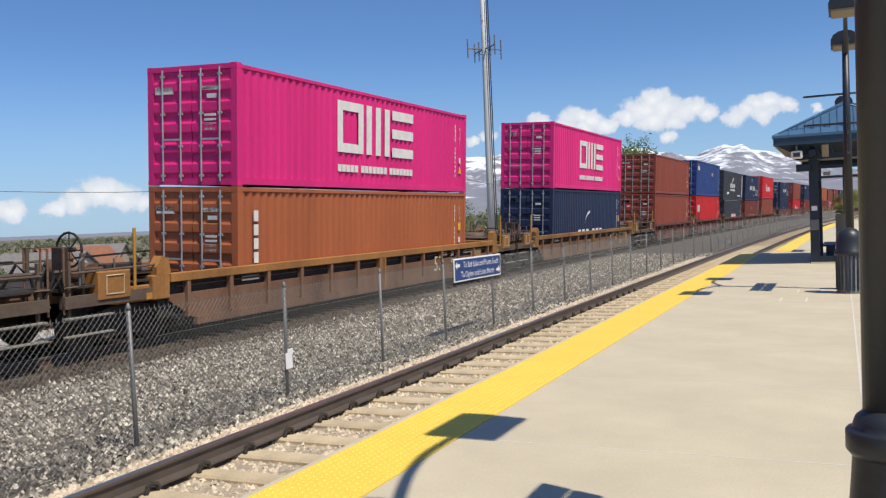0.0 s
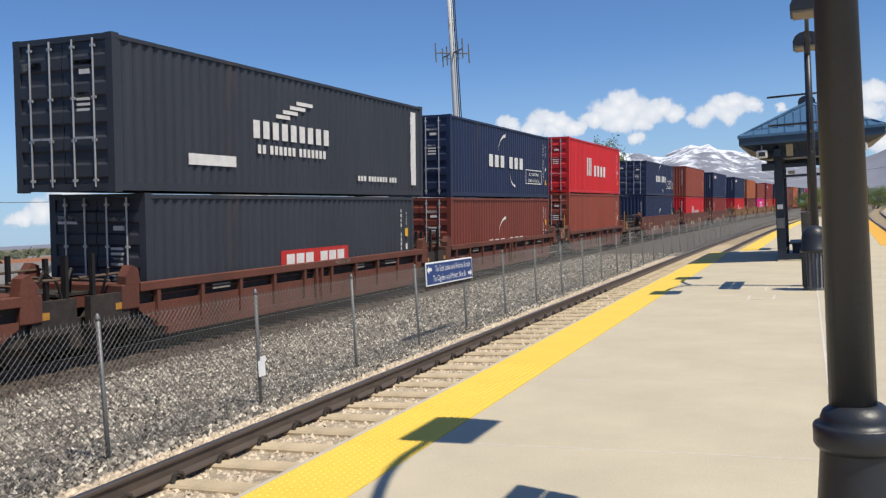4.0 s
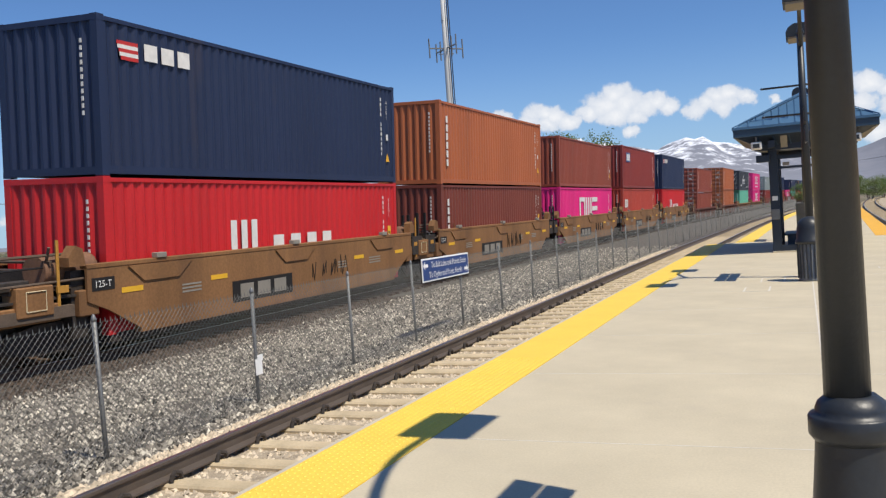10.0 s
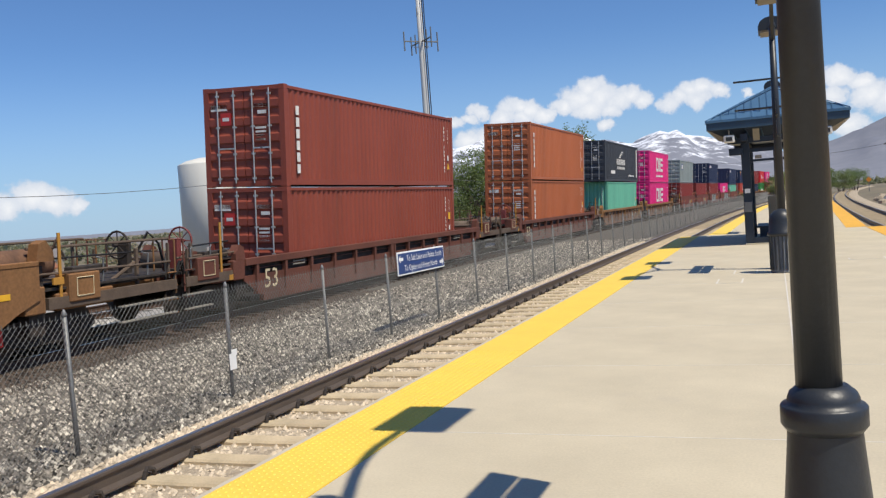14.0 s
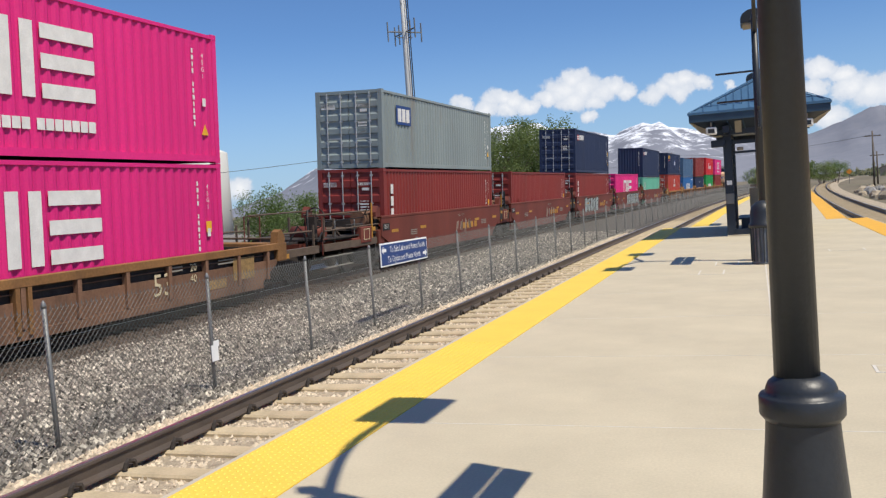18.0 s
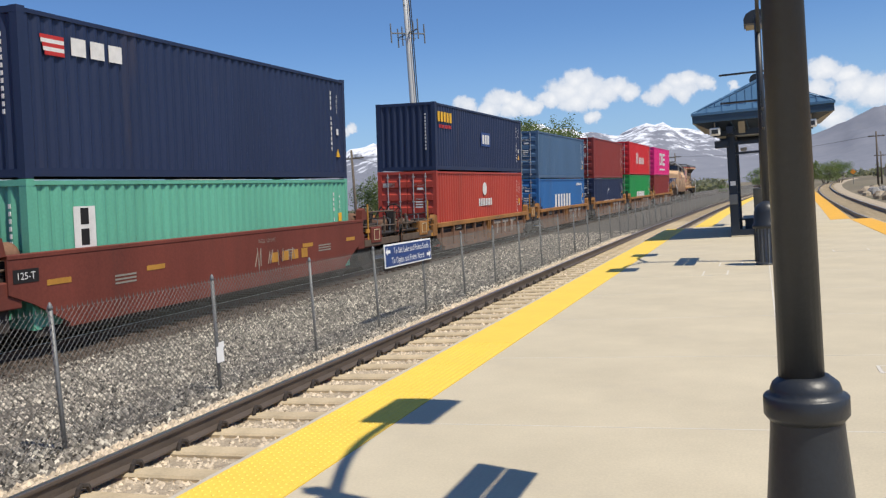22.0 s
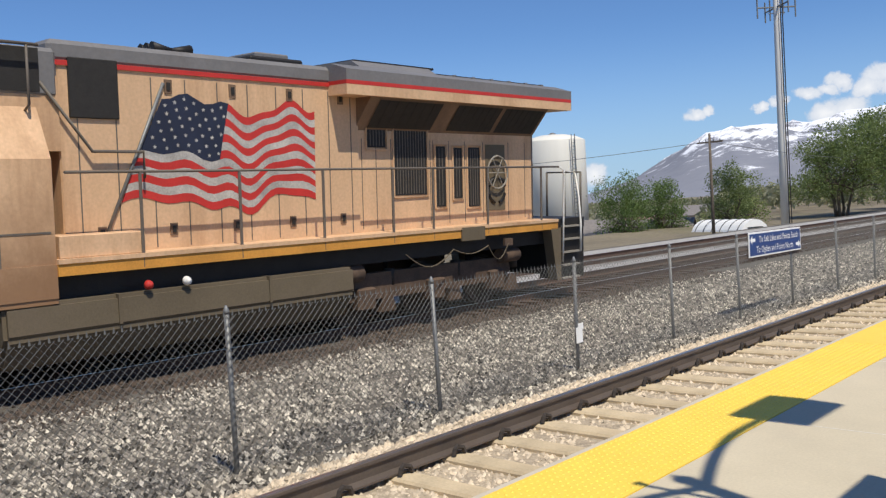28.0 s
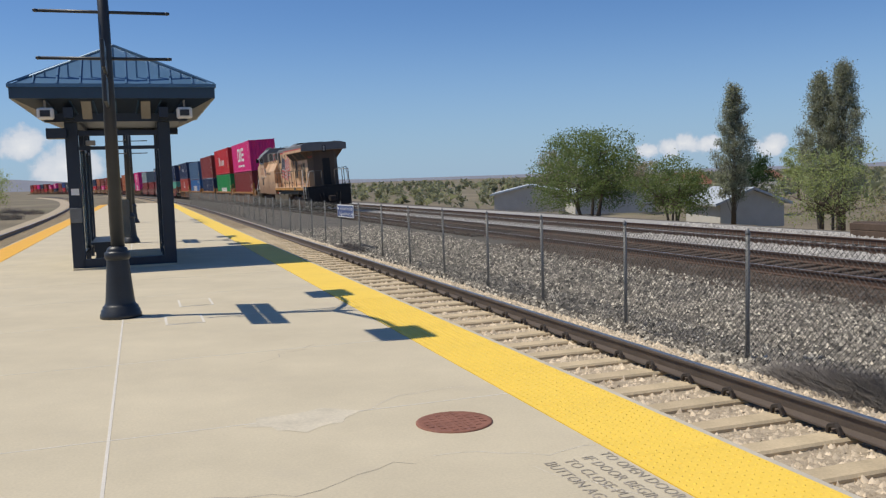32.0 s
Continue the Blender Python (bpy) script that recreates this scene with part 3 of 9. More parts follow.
# ---------------------------------------------------------------- platform
def make_platform():
    p = thing("platform", "island platform of sun-bleached concrete slabs with yellow tactile edges", "platform", kind="structure")
    y0, y1, y2 = -96.0, STEP_Y, 104.0
    part("edge_beam", cube(EDGE_L + 0.005, EDGE_L + 0.30, y0, y1, -0.8, -0.03), M_EDGE, p)
    part("edge_beam", cube(EDGE_R - 0.30, EDGE_R - 0.005, y0, y1, -0.8, -0.03), M_EDGE, p)
    part("foundation", cube(EDGE_L + 0.30, EDGE_R - 0.30, y0, y1 - 0.01, -0.8, -0.16), M_EDGE, p)
    # slabs between the strips, with narrow joints; the pale joint runs at x = 0.31
    xs = [EDGE_L + STRIP, 0.306, EDGE_R - STRIP]
    step = (y1 - y0) / 51
    made = {}
    for i in range(51):
        a = y0 + i * step
        for j in range(len(xs) - 1):
            w = xs[j + 1] - xs[j]
            if j not in made:
                made[j] = mesh_of("slab", bevelled(cube(0.003, w - 0.003, 0.003, step - 0.003, -0.16, 0), 0.004), M_CONC)
            part("slab", made[j], M_CONC, p, at=pose(xs[j], a, 0))

    def piece(name, mat, left, right, a, b, z0, z1):
        """A flat piece between two edges that run on from a to b."""
        part(name, prism(B(), [(left(a), a), (right(a), a), (right(b), b), (left(b), b)], "z", z0, z1), mat, p)

    n = 27
    for i in range(n):
        a, b = y1 + (y2 - y1) * i / n + 0.003, y1 + (y2 - y1) * (i + 1) / n - 0.003
        piece("slab", M_CONC, lambda y: edge_left(y) + STRIP, lambda y: 0.303, a, b, -0.5, 0.0)
        piece("slab", M_CONC, lambda y: 0.309, lambda y: edge_right(y) - STRIP, a, b, -0.5, 0.0)
        piece("edge_beam", M_EDGE, edge_left, lambda y: edge_left(y) + STRIP - 0.003, a, b, -0.8, -0.02)
        piece("edge_beam", M_EDGE, lambda y: edge_right(y) - STRIP + 0.003, edge_right, a, b, -0.8, -0.02)
    n = 56
    for i in range(n):
        a, b = y1 + (y2 - y1) * i / n + 0.001, y1 + (y2 - y1) * (i + 1) / n - 0.001
        piece("tactile_panel", M_YELLOW, lambda y: edge_left(y) + 0.03, lambda y: edge_left(y) + STRIP - 0.003, a, b, -0.019, 0.005)
        piece("tactile_panel", M_ORANGE, lambda y: edge_right(y) - STRIP + 0.003, lambda y: edge_right(y) - 0.03, a, b, -0.019, 0.005)
    for i in range(27, 51):
        part("joint_filler", cube(EDGE_L + STRIP + 0.01, EDGE_R - STRIP - 0.01, y0 + i * step - 0.006, y0 + i * step + 0.006, -0.01, 0.0012), M_JOINT, p)
    part("joint_filler", cube(0.296, 0.316, -30, 40, -0.02, 0.0025), M_JOINT, p, "pale sealant line along the platform")
    panel = B()
    box(panel, 0, STRIP - 0.03, 0.001, 1.219, -0.05, 0.004)
    for r in range(11):
        for c in range(20):
            cx, cy = 0.035 + r * 0.0595, 0.03 + c * 0.0605
            v = [panel.verts.new((cx + 0.012 * a, cy + 0.012 * b, z)) for z, a, b in ((0.004, 1, 0), (0.004, 0, 1), (0.004, -1, 0), (0.004, 0, -1))]
            w = [panel.verts.new((cx + 0.007 * a, cy + 0.007 * b, 0.009)) for a, b in ((1, 0), (0, 1), (-1, 0), (0, -1))]
            panel.faces.new(w)
            for q in range(4):
                panel.faces.new((v[q], v[(q + 1) % 4], w[(q + 1) % 4], w[q]))
    near = mesh_of("tactile_panel", panel, M_YELLOW)
    plain = mesh_of("tactile_panel", cube(0, STRIP - 0.03, 0.001, 1.219, -0.05, 0.005), M_YELLOW)
    other = mesh_of("tactile_panel", cube(0, STRIP - 0.03, 0.001, 1.219, -0.05, 0.005), M_ORANGE)
    y = y0
    while y < y1 - 1.3:
        part("tactile_panel", near if -13 < y < 9 else plain, M_YELLOW, p, at=pose(EDGE_L + 0.03, y, 0))
        part("tactile_panel", other, M_ORANGE, p, at=pose(EDGE_R - STRIP, y, 0))
        y += 1.22
    part("nosing", cube(EDGE_L - 0.02, EDGE_L + 0.03, y0, y1, -0.12, 0.0), M_EDGE, p)
    part("nosing", cube(EDGE_R - 0.03, EDGE_R + 0.02, y0, y1, -0.12, 0.0), M_EDGE, p)
    return p


PLATFORM = make_platform()


def make_manhole(x, y):
    t = thing("manhole_cover", "round rust-red cast iron cover set in the platform", "manhole cover", at=pose(x, y, 0))
    bm = B()
    lathe(bm, [(0.255, -0.03), (0.255, 0.006), (0.24, 0.010), (0.225, 0.006), (0.10, 0.008)], 28)
    part("cover", bm, M_CLAY, t)
    bm = B()
    for i in range(-3, 4):
        for j in range(-3, 4):
            if i * i + j * j < 11:
                box(bm, i * 0.06 - 0.018, i * 0.06 + 0.018, j * 0.06 - 0.018, j * 0.06 + 0.018, 0.006, 0.0095)
    part("studs", bm, M_CLAY, t)


make_manhole(-1.85, -5.61)


def make_stencil():
    t = thing("platform_notice", "faded dark stencilled notice about the train doors", "stencil", at=pose(-2.20, -4.22, 0.0015, 0, 0, 90))
    for i, line in enumerate(("TO OPEN DOORS", "IF DOOR BEGINS", "TO CLOSE PUSH", "BUTTON AGAIN")):
        part("stencil_line", text_mesh(line, 0.105, M_STENCIL), M_STENCIL, t, at=pose(0, 0.21 - 0.12 * i, 0.0015))


make_stencil()


def make_cracks():
    """Hairline cracks and pale repairs in the slabs."""
    rng = random.Random(4)
    for i, (x, y, a, n) in enumerate(((-0.6, -6.2, 200, 14), (-1.5, -5.0, 165, 9), (-0.9, -8.2, 240, 8), (-1.95, -4.6, 120, 6), (0.0, -4.9, 180, 12))):
        bm = B()
        px, py, h = x, y, radians(a)
        pts = []
        for k in range(n):
            pts.append((px, py))
            h2 = h + rng.uniform(-0.7, 0.7)
            px, py = px + 0.14 * math.cos(h2), py + 0.14 * math.sin(h2)
        for (ax, ay), (bx, by) in zip(pts, pts[1:]):
            d = Vector((bx - ax, by - ay, 0)).normalized().orthogonal() * 0.0
            nx, ny = -(by - ay), bx - ax
            l = math.hypot(nx, ny)
            w = rng.uniform(0.0012, 0.0035)
            nx, ny = nx / l * w, ny / l * w
            bm.faces.new([bm.verts.new(q) for q in ((ax - nx, ay - ny, 0.0012), (bx - nx, by - ny, 0.0012), (bx + nx, by + ny, 0.0012), (ax + nx, ay + ny, 0.0012))])
        tagged(part("crack", bm, M_STENCIL if i in (2, 4) else M_JOINT, PLATFORM))
    for x, y, r, s in ((-0.95, -6.1, 0.34, 1.5),):
        bm = B()
        ring = [bm.verts.new((x + r * (1 + 0.25 * rng.uniform(-1, 1)) * math.cos(q), y + r * s * 0.5 * (1 + 0.25 * rng.uniform(-1, 1)) * math.sin(q), 0.0015)) for q in (2 * math.pi * k / 18 for k in range(18))]
        bm.faces.new(ring)
        part("repair_patch", bm, M_CRACK, PLATFORM)


make_cracks()


def make_cover_plate(x, y, w, d):
    t = thing("utility_cover", "small square steel utility cover with a pale rim", "utility cover", "utility covers", at=pose(x, y, 0))
    part("rim", cube(-w / 2, w / 2, -d / 2, d / 2, -0.02, 0.0035), M_JOINT, t)
    part("lid", cube(-w / 2 + 0.03, w / 2 - 0.03, -d / 2 + 0.03, d / 2 - 0.03, 0.0, 0.006), M_CONC, t)


for x, y, w, d in ((-0.62, -12.8, 0.45, 0.75), (-0.40, -11.25, 0.45, 0.7), (-0.62, 17.2, 0.45, 0.8), (-0.40, 18.9, 0.45, 0.8), (1.95, 21.0, 0.7, 0.5), (1.2, 8.6, 0.3, 0.3)):
    make_cover_plate(x, y, w, d)

# ---------------------------------------------------------------- fence and signs
POSTS = {-10: -16.62, -9: -14.08, -8: -11.31, -7: -8.61, -6: -5.68, -5: -3.06, -4: -0.5, -3: 2.22, -2: 4.9, -1: 7.55, 0: 10.3, 1: 12.95, 2: 15.4, 3: 17.85}


def make_fence():
    ys = [POSTS[k] for k in sorted(POSTS)]
    while ys[0] > -110:
        ys.insert(0, ys[0] - 2.72)
    while ys[-1] < 150:
        ys.append(ys[-1] + 2.58)
    f = thing("chain_link_fence", "galvanised chain-link fence with round posts between the tracks", "fence")
    h = FENCE_TOP - 0.04 - FENCE_LOW - 0.04
    bm = B()
    tube(bm, [(0, 0, FENCE_LOW - 0.25), (0, 0, FENCE_TOP - 0.02)], 0.025, 10)
    lathe(bm, [(0.029, FENCE_TOP - 0.03), (0.029, FENCE_TOP - 0.005), (0.02, FENCE_TOP + 0.02), (0.008, FENCE_TOP + 0.045)], 10)
    post = mesh_of("post", bm, M_GALV)
    slab = {}

    def span(length, coarse):
        """Diagonal wires of one bay, clipped to its rectangle, with twisted ends above the selvage."""
        key = (round(length, 1), coarse)
        if key in slab:
            return slab[key]
        verts, faces = [], []
        pitch, r = (0.072, 0.0027) if not coarse else (0.145, 0.0032)
        n = int((length + h) / pitch) + 1
        for s in (1, -1):
            for i in range(n):
                c = i * pitch - h
                ts = [max(0.0, c), min(length, c + h)]
                if ts[1] - ts[0] < 0.02:
                    continue
                p = [(t if s > 0 else length - t, t - c) for t in ts]
                b = len(verts)
                d = Vector((0, p[1][0] - p[0][0], p[1][1] - p[0][1])).normalized()
                u, w = Vector((1, 0, 0)), d.cross(Vector((1, 0, 0)))
                for q in p:
                    o = Vector((0.004 * s, q[0], FENCE_LOW + 0.04 + q[1]))
                    for k in range(3):
                        e = o + (u * math.cos(2.0944 * k) + w * math.sin(2.0944 * k)) * r
                        verts.append(e[:])
                for k in range(3):
                    faces.append((b + k, b + (k + 1) % 3, b + 3 + (k + 1) % 3, b + 3 + k))
        m = int(length / pitch)
        for i in range(m):
            b = len(verts)
            y = (i + 0.5) * pitch
            z = FENCE_LOW + 0.04 + h
            for dy, dz in ((-0.012, -0.01), (0.012, -0.01), (0.004 * (-1) ** i, 0.045)):
                verts += [(0.003, y + dy, z + dz)]
            faces.append((b, b + 1, b + 2))
        me = bpy.data.meshes.new("mesh_panel")
        me.from_pydata(verts, [], faces)
        me.materials.append(M_WIRE)
        slab[key] = me
        return me

    for a, b in zip(ys, ys[1:]):
        part("post", post, M_GALV, f, at=pose(FENCE_X + side_bend(a), a, 0, random.uniform(-0.5, 0.5), random.uniform(-0.6, 0.6)))
        me = span(b - a, not -24 < a < 30)
        part("mesh_panel", me, M_WIRE, f, at=pose(FENCE_X + 0.035 + side_bend(a), a, 0, 0, 0, -math.degrees(math.atan2(side_bend(b) - side_bend(a), b - a))))
    wire = B()
    tube(wire, [(FENCE_X + 0.03 + side_bend(y), y, FENCE_LOW + 0.05) for y in ys], 0.004, 4)
    part("tension_wire", wire, M_WIRE, f)
    tag = thing("paper_tag", "small torn white tag wired to a fence post", "tag", at=pose(FENCE_X + 0.06, 10.27, -0.06))
    bm = cube(0, 0.006, -0.08, 0.07, -0.16, 0.05)
    part("sheet", bm, M_WHITE, tag)
    part("strip", cube(0.002, 0.008, -0.03, 0.09, 0.02, 0.10), M_WHITE, tag)


make_fence()


def make_direction_sign(y0, y1, z0, z1, tilt):
    w, h = y1 - y0, z1 - z0
    t = thing("direction_sign", "blue direction sign with white lettering wired to the fence", "sign", "fence signs", at=pose(FENCE_X + 0.06, (y0 + y1) / 2, (z0 + z1) / 2, tilt))
    part("board", bevelled(cube(0, 0.02, -w / 2, w / 2, -h / 2, h / 2), 0.006), M_WHITE, t)
    part("panel", cube(0.018, 0.0225, -w / 2 + 0.03, w / 2 - 0.03, -h / 2 + 0.03, h / 2 - 0.03), M_SIGN, t)
    s = h * 0.37
    for i, line in enumerate(("To Salt Lake and Points South", "To Ogden and Points North")):
        me = text_mesh(line, s, M_WHITE)
        wide = max(v.co.x for v in me.vertices) - min(v.co.x for v in me.vertices)
        k = w * (0.76, 0.70)[i] / wide
        part("lettering", me, M_WHITE, t, at=Matrix.Translation((0.0235, w * (0.06, -0.02)[i], h * (0.19, -0.22)[i])) @ FACE_X @ Matrix.Diagonal((k, 1, 1, 1)))
    for side in (-1, 1):
        z = h * 0.19 if side < 0 else -h * 0.22
        o = [(side * (w / 2 - 0.05), z), (side * (w / 2 - 0.14), z + 0.075), (side * (w / 2 - 0.14), z + 0.03), (side * (w / 2 - 0.27), z + 0.03), (side * (w / 2 - 0.27), z - 0.03), (side * (w / 2 - 0.14), z - 0.03), (side * (w / 2 - 0.14), z - 0.075)]
        part("arrow", prism(B(), o, "x", 0.0225, 0.0242), M_WHITE, t)


make_direction_sign(15.72, 18.18, 0.455, 0.905, -0.4)
make_direction_sign(-30.35, -27.95, 0.40, 0.82, 0.3)


# ---------------------------------------------------------------- lamps
def make_lamp(y, first=None):
    if first:
        return copy_thing(first, pose(0.33, y, 0))
    t = thing("street_lamp", "dark blue platform lamp post with two hooded heads on curved arms", "lamp", "platform lamps", at=pose(0.33, y, 0))
    bm = B()
    lathe(bm, [(0.25, 0.0), (0.25, 0.05), (0.236, 0.065), (0.236, 0.10), (0.214, 0.115), (0.214, 0.145), (0.19, 0.16), (0.178, 0.19), (0.170, 0.26), (0.136, 0.66), (0.132, 0.72), (0.132, 0.755)], 28)
    part("base", bm, M_LAMP, t)
    bm = B()
    lathe(bm, [(0.134, 0.725), (0.150, 0.745), (0.153, 0.75), (0.153, 0.815), (0.148, 0.822), (0.128, 0.828), (0.127, 0.845), (0.118, 0.868), (0.098, 0.885), (0.086, 0.895)], 32)
    part("collar", bm, M_LAMP, t)
    bm = B()
    tube(bm, [(-0.012, 0, 0.88), (-0.012, 0, 3.2), (-0.006, 0, 4.75)], 0.082, 24, r1=0.058)
    part("pole", bm, M_LAMP, t)
    for z in (3.20, 3.76):
        bm = B()
        tube(bm, [(-0.74, 0, z), (0.74, 0, z)], 0.02, 8)
        for s in (-1, 1):
            lathe(bm, [(0.012, z - 0.02), (0.032, z - 0.012), (0.034, z + 0.012), (0.012, z + 0.02)], 8, (s * 0.75, 0))
        part("banner_arm", bm, M_LAMP, t)
    for z0, z1 in ((2.60, 2.905), (2.985, 3.30)):
        part("name_board", bevelled(cube(-0.02, 0.02, -0.92, 0.92, z0, z1), 0.005), M_LAMP, t, "dark station name board seen edge-on")
    for s in (-1, 1):
        bm = B()
        tube(bm, [(0, s * 1.5 * q / 12, 4.50 + 0.60 * math.sin(min(1.0, q / 9.0) * math.pi / 2)) for q in range(13)], 0.042, 10, r1=0.034)
        part("arm", bm, M_LAMP, t)
        bm = B()
        prof = [(-0.27, 4.96), (0.27, 4.96), (0.27, 5.06), (0.22, 5.16), (0.12, 5.22), (0.0, 5.24), (-0.12, 5.22), (-0.22, 5.16), (-0.27, 5.06)]
        prism(bm, prof, "y", s * 1.46, s * 2.20)
        head = part("lamp_head", bm, M_LAMP, t)
        part("lens", cube(-0.23, 0.23, min(s * 1.49, s * 2.17), max(s * 1.49, s * 2.17), 4.92, 4.958), M_SOFFIT, head, "pale lamp lens")
    bm = B()
    lathe(bm, [(0.06, 4.75), (0.075, 4.77), (0.06, 4.82), (0.02, 4.90), (0.008, 4.98)], 14)
    part("finial", bm, M_LAMP, t)
    return t


lamp = make_lamp(4.17)
for yy in (-11.90, 19.33, 34.98, -27.62, -43.3):
    make_lamp(yy, lamp)


def make_bin(x, y):
    t = thing("litter_bin", "dark litter bin with a domed hood on the platform", "litter bin", "litter bins", at=pose(x, y, 0))
    bm = B()
    lathe(bm, [(0.23, 0.0), (0.235, 0.03), (0.22, 0.05), (0.23, 0.70), (0.225, 0.72)], 20)
    part("drum", bm, M_GALV, t, "weathered grey drum")
    bm = B()
    for k in range(20):
        a = 2 * math.pi * k / 20
        box(bm, 0.232 * math.cos(a) - 0.012, 0.232 * math.cos(a) + 0.012, 0.232 * math.sin(a) - 0.012, 0.232 * math.sin(a) + 0.012, 0.06, 0.70)
    part("slats", bm, M_LAMP, t)
    bm = B()
    lathe(bm, [(0.26, 0.70), (0.265, 0.76), (0.235, 0.79), (0.225, 1.0), (0.20, 1.10), (0.12, 1.18), (0.02, 1.21)], 20)
    part("hood", bm, M_LAMP, t)


make_bin(0.30, 18.55)


# ---------------------------------------------------------------- shelters
def make_shelter(y0, d, first=None, low=0.0):
    """A hipped metal canopy on four steel posts; y0 is the face towards the lamp, d the way it runs."""
    m = pose(0.36, y0, 0, 0, 0, 0 if d > 0 else 180)
    if first:
        return copy_thing(first, m)
    t = thing("platform_shelter", "platform shelter with a blue hipped metal roof on dark posts", "shelter", "platform shelters", at=m)
    L = 5.6
    for x in (-0.88, 0.88):
        for y in (0.11, L - 0.9):
            part("post", bevelled(cube(x - 0.12, x + 0.12, y - 0.11, y + 0.11, 0, 3.0), 0.01), M_SHELTER, t)
    for y in (1.9, 3.4):
        for x in (-0.80, 0.80):
            part("mullion", cube(x - 0.05, x + 0.05, y - 0.05, y + 0.05, 0, 2.9), M_SHELTER, t)
    for x in (-0.80, 0.80):
        for a, b in ((0.24, 1.84), (1.96, 3.34), (3.46, L - 1.04)):
            pane = part("pane", cube(x - 0.006, x + 0.006, a, b, 0.32, 2.45), M_GLASS, t, "clear glass pane")
            pane.visible_shadow = False
            part("pane_rail", cube(x - 0.03, x + 0.03, a, b, 0.26, 0.33), M_SHELTER, t)
            part("pane_rail", cube(x - 0.03, x + 0.03, a, b, 2.44, 2.50), M_SHELTER, t)
    part("end_rail", cube(-0.76, 0.76, 0.05, 0.11, 2.40, 2.47), M_SHELTER, t)
    part("end_rail", cube(-0.76, 0.76, 0.05, 0.11, 2.68, 2.78), M_SHELTER, t)
    part("plinth", cube(-0.80, 0.80, 0.0, 0.22, 0.0, 0.20), M_SHELTER, t)
    part("kerb", cube(-1.0, 1.0, -0.12, L - 0.7, 0.0, 0.035), M_CONC, t, "low concrete pad")
    part("beam", cube(-1.35, 1.35, -0.1, 0.14, 2.95, 3.22), M_SHELTER, t)
    part("beam", cube(-1.35, 1.35, L - 1.0, L - 0.8, 2.95, 3.22), M_SHELTER, t)
    for x in (-0.88, 0.88):
        part("beam", cube(x - 0.09, x + 0.09, -0.5, L - 0.2, 3.0, 3.2), M_SHELTER, t)
    ex, ey0, ey1 = 1.88, -0.62, L - 0.1
    for a, b in (((-ex, ey0), (ex, ey0 + 0.09)), ((-ex, ey1 - 0.09), (ex, ey1)), ((-ex, ey0 + 0.09), (-ex + 0.09, ey1 - 0.09)), ((ex - 0.09, ey0 + 0.09), (ex, ey1 - 0.09))):
        part("fascia", cube(a[0], b[0], a[1], b[1], 3.36, 3.60), M_FASCIA, t, "dark blue fascia board")
    for a, b in (((-ex - 0.03, ey0 - 0.03), (ex + 0.03, ey0 + 0.02)), ((-ex - 0.03, ey1 - 0.02), (ex + 0.03, ey1 + 0.03)), ((-ex - 0.03, ey0), (-ex + 0.02, ey1)), ((ex - 0.02, ey0), (ex + 0.03, ey1))):
        part("gutter", cube(a[0], b[0], a[1], b[1], 3.57, 3.64), M_ROOF, t)
    # soffit slopes in towards the beams
    bm = B()
    o = [bm.verts.new((sx * ex * 0.985, y, 3.37)) for sx, y in ((-1, ey0 + 0.03), (1, ey0 + 0.03), (1, ey1 - 0.03), (-1, ey1 - 0.03))]
    i = [bm.verts.new((sx * 1.30, y, 3.10)) for sx, y in ((-1, ey0 + 0.55), (1, ey0 + 0.55), (1, ey1 - 0.55), (-1, ey1 - 0.55))]
    o, i = [v.co.copy() for v in o], [v.co.copy() for v in i]
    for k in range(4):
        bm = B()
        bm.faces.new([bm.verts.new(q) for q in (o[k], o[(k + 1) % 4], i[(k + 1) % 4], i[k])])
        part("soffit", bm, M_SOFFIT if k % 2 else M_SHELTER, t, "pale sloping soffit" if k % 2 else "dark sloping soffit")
    for ye, d in ((ey0, 1), (ey1, -1)):
        for k in range(-3, 4):
            part("rafter", tube(B(), [(k * 0.42, ye + d * 0.10, 3.335), (k * 0.36, ye + d * 0.56, 3.09)], 0.022, 4), M_FASCIA, t)
        for x in (-0.55, 0.55):
            part("eave_bracket", prism(B(), [(ye + d * 0.12, 3.33), (ye + d * 0.66, 3.33), (ye + d * 0.66, 2.98), (ye + d * 0.54, 2.98)], "x", x - 0.09, x + 0.09), M_SOFFIT, t, "pale tan eave bracket")
    bm = B()
    box(bm, -1.30, 1.30, ey0 + 0.55, ey1 - 0.55, 3.10, 3.14)
    part("ceiling_panel", bm, M_SHELTER, t)
    # hipped roof with standing seams
    rz, ry = 4.62, 1.75
    bm = B()
    c = [bm.verts.new(p) for p in ((-ex, ey0, 3.62), (ex, ey0, 3.62), (ex, ey1, 3.62), (-ex, ey1, 3.62))]
    r0, r1 = bm.verts.new((0, ey0 + ry, rz)), bm.verts.new((0, ey1 - ry, rz))
    bm.faces.new((c[0], c[1], r0)), bm.faces.new((c[1], c[2], r1, r0)), bm.faces.new((c[2], c[3], r1)), bm.faces.new((c[3], c[0], r0, r1))
    part("roof", bm, M_ROOF, t, "blue standing-seam roof")
    def seam(p, q):
        b = B()
        tube(b, [Vector(p) + Vector((0, 0, 0.02)), Vector(q) + Vector((0, 0, 0.02))], 0.022, 4)
        part("seam", b, M_ROOF, t)
    n = 9
    for k in range(1, n):
        x = -ex + 2 * ex * k / n
        f = 1 - abs(x) / ex
        for ye, s in ((ey0, 1), (ey1, -1)):
            seam((x, ye, 3.62), (x, ye + s * ry * f, 3.62 + (rz - 3.62) * f))
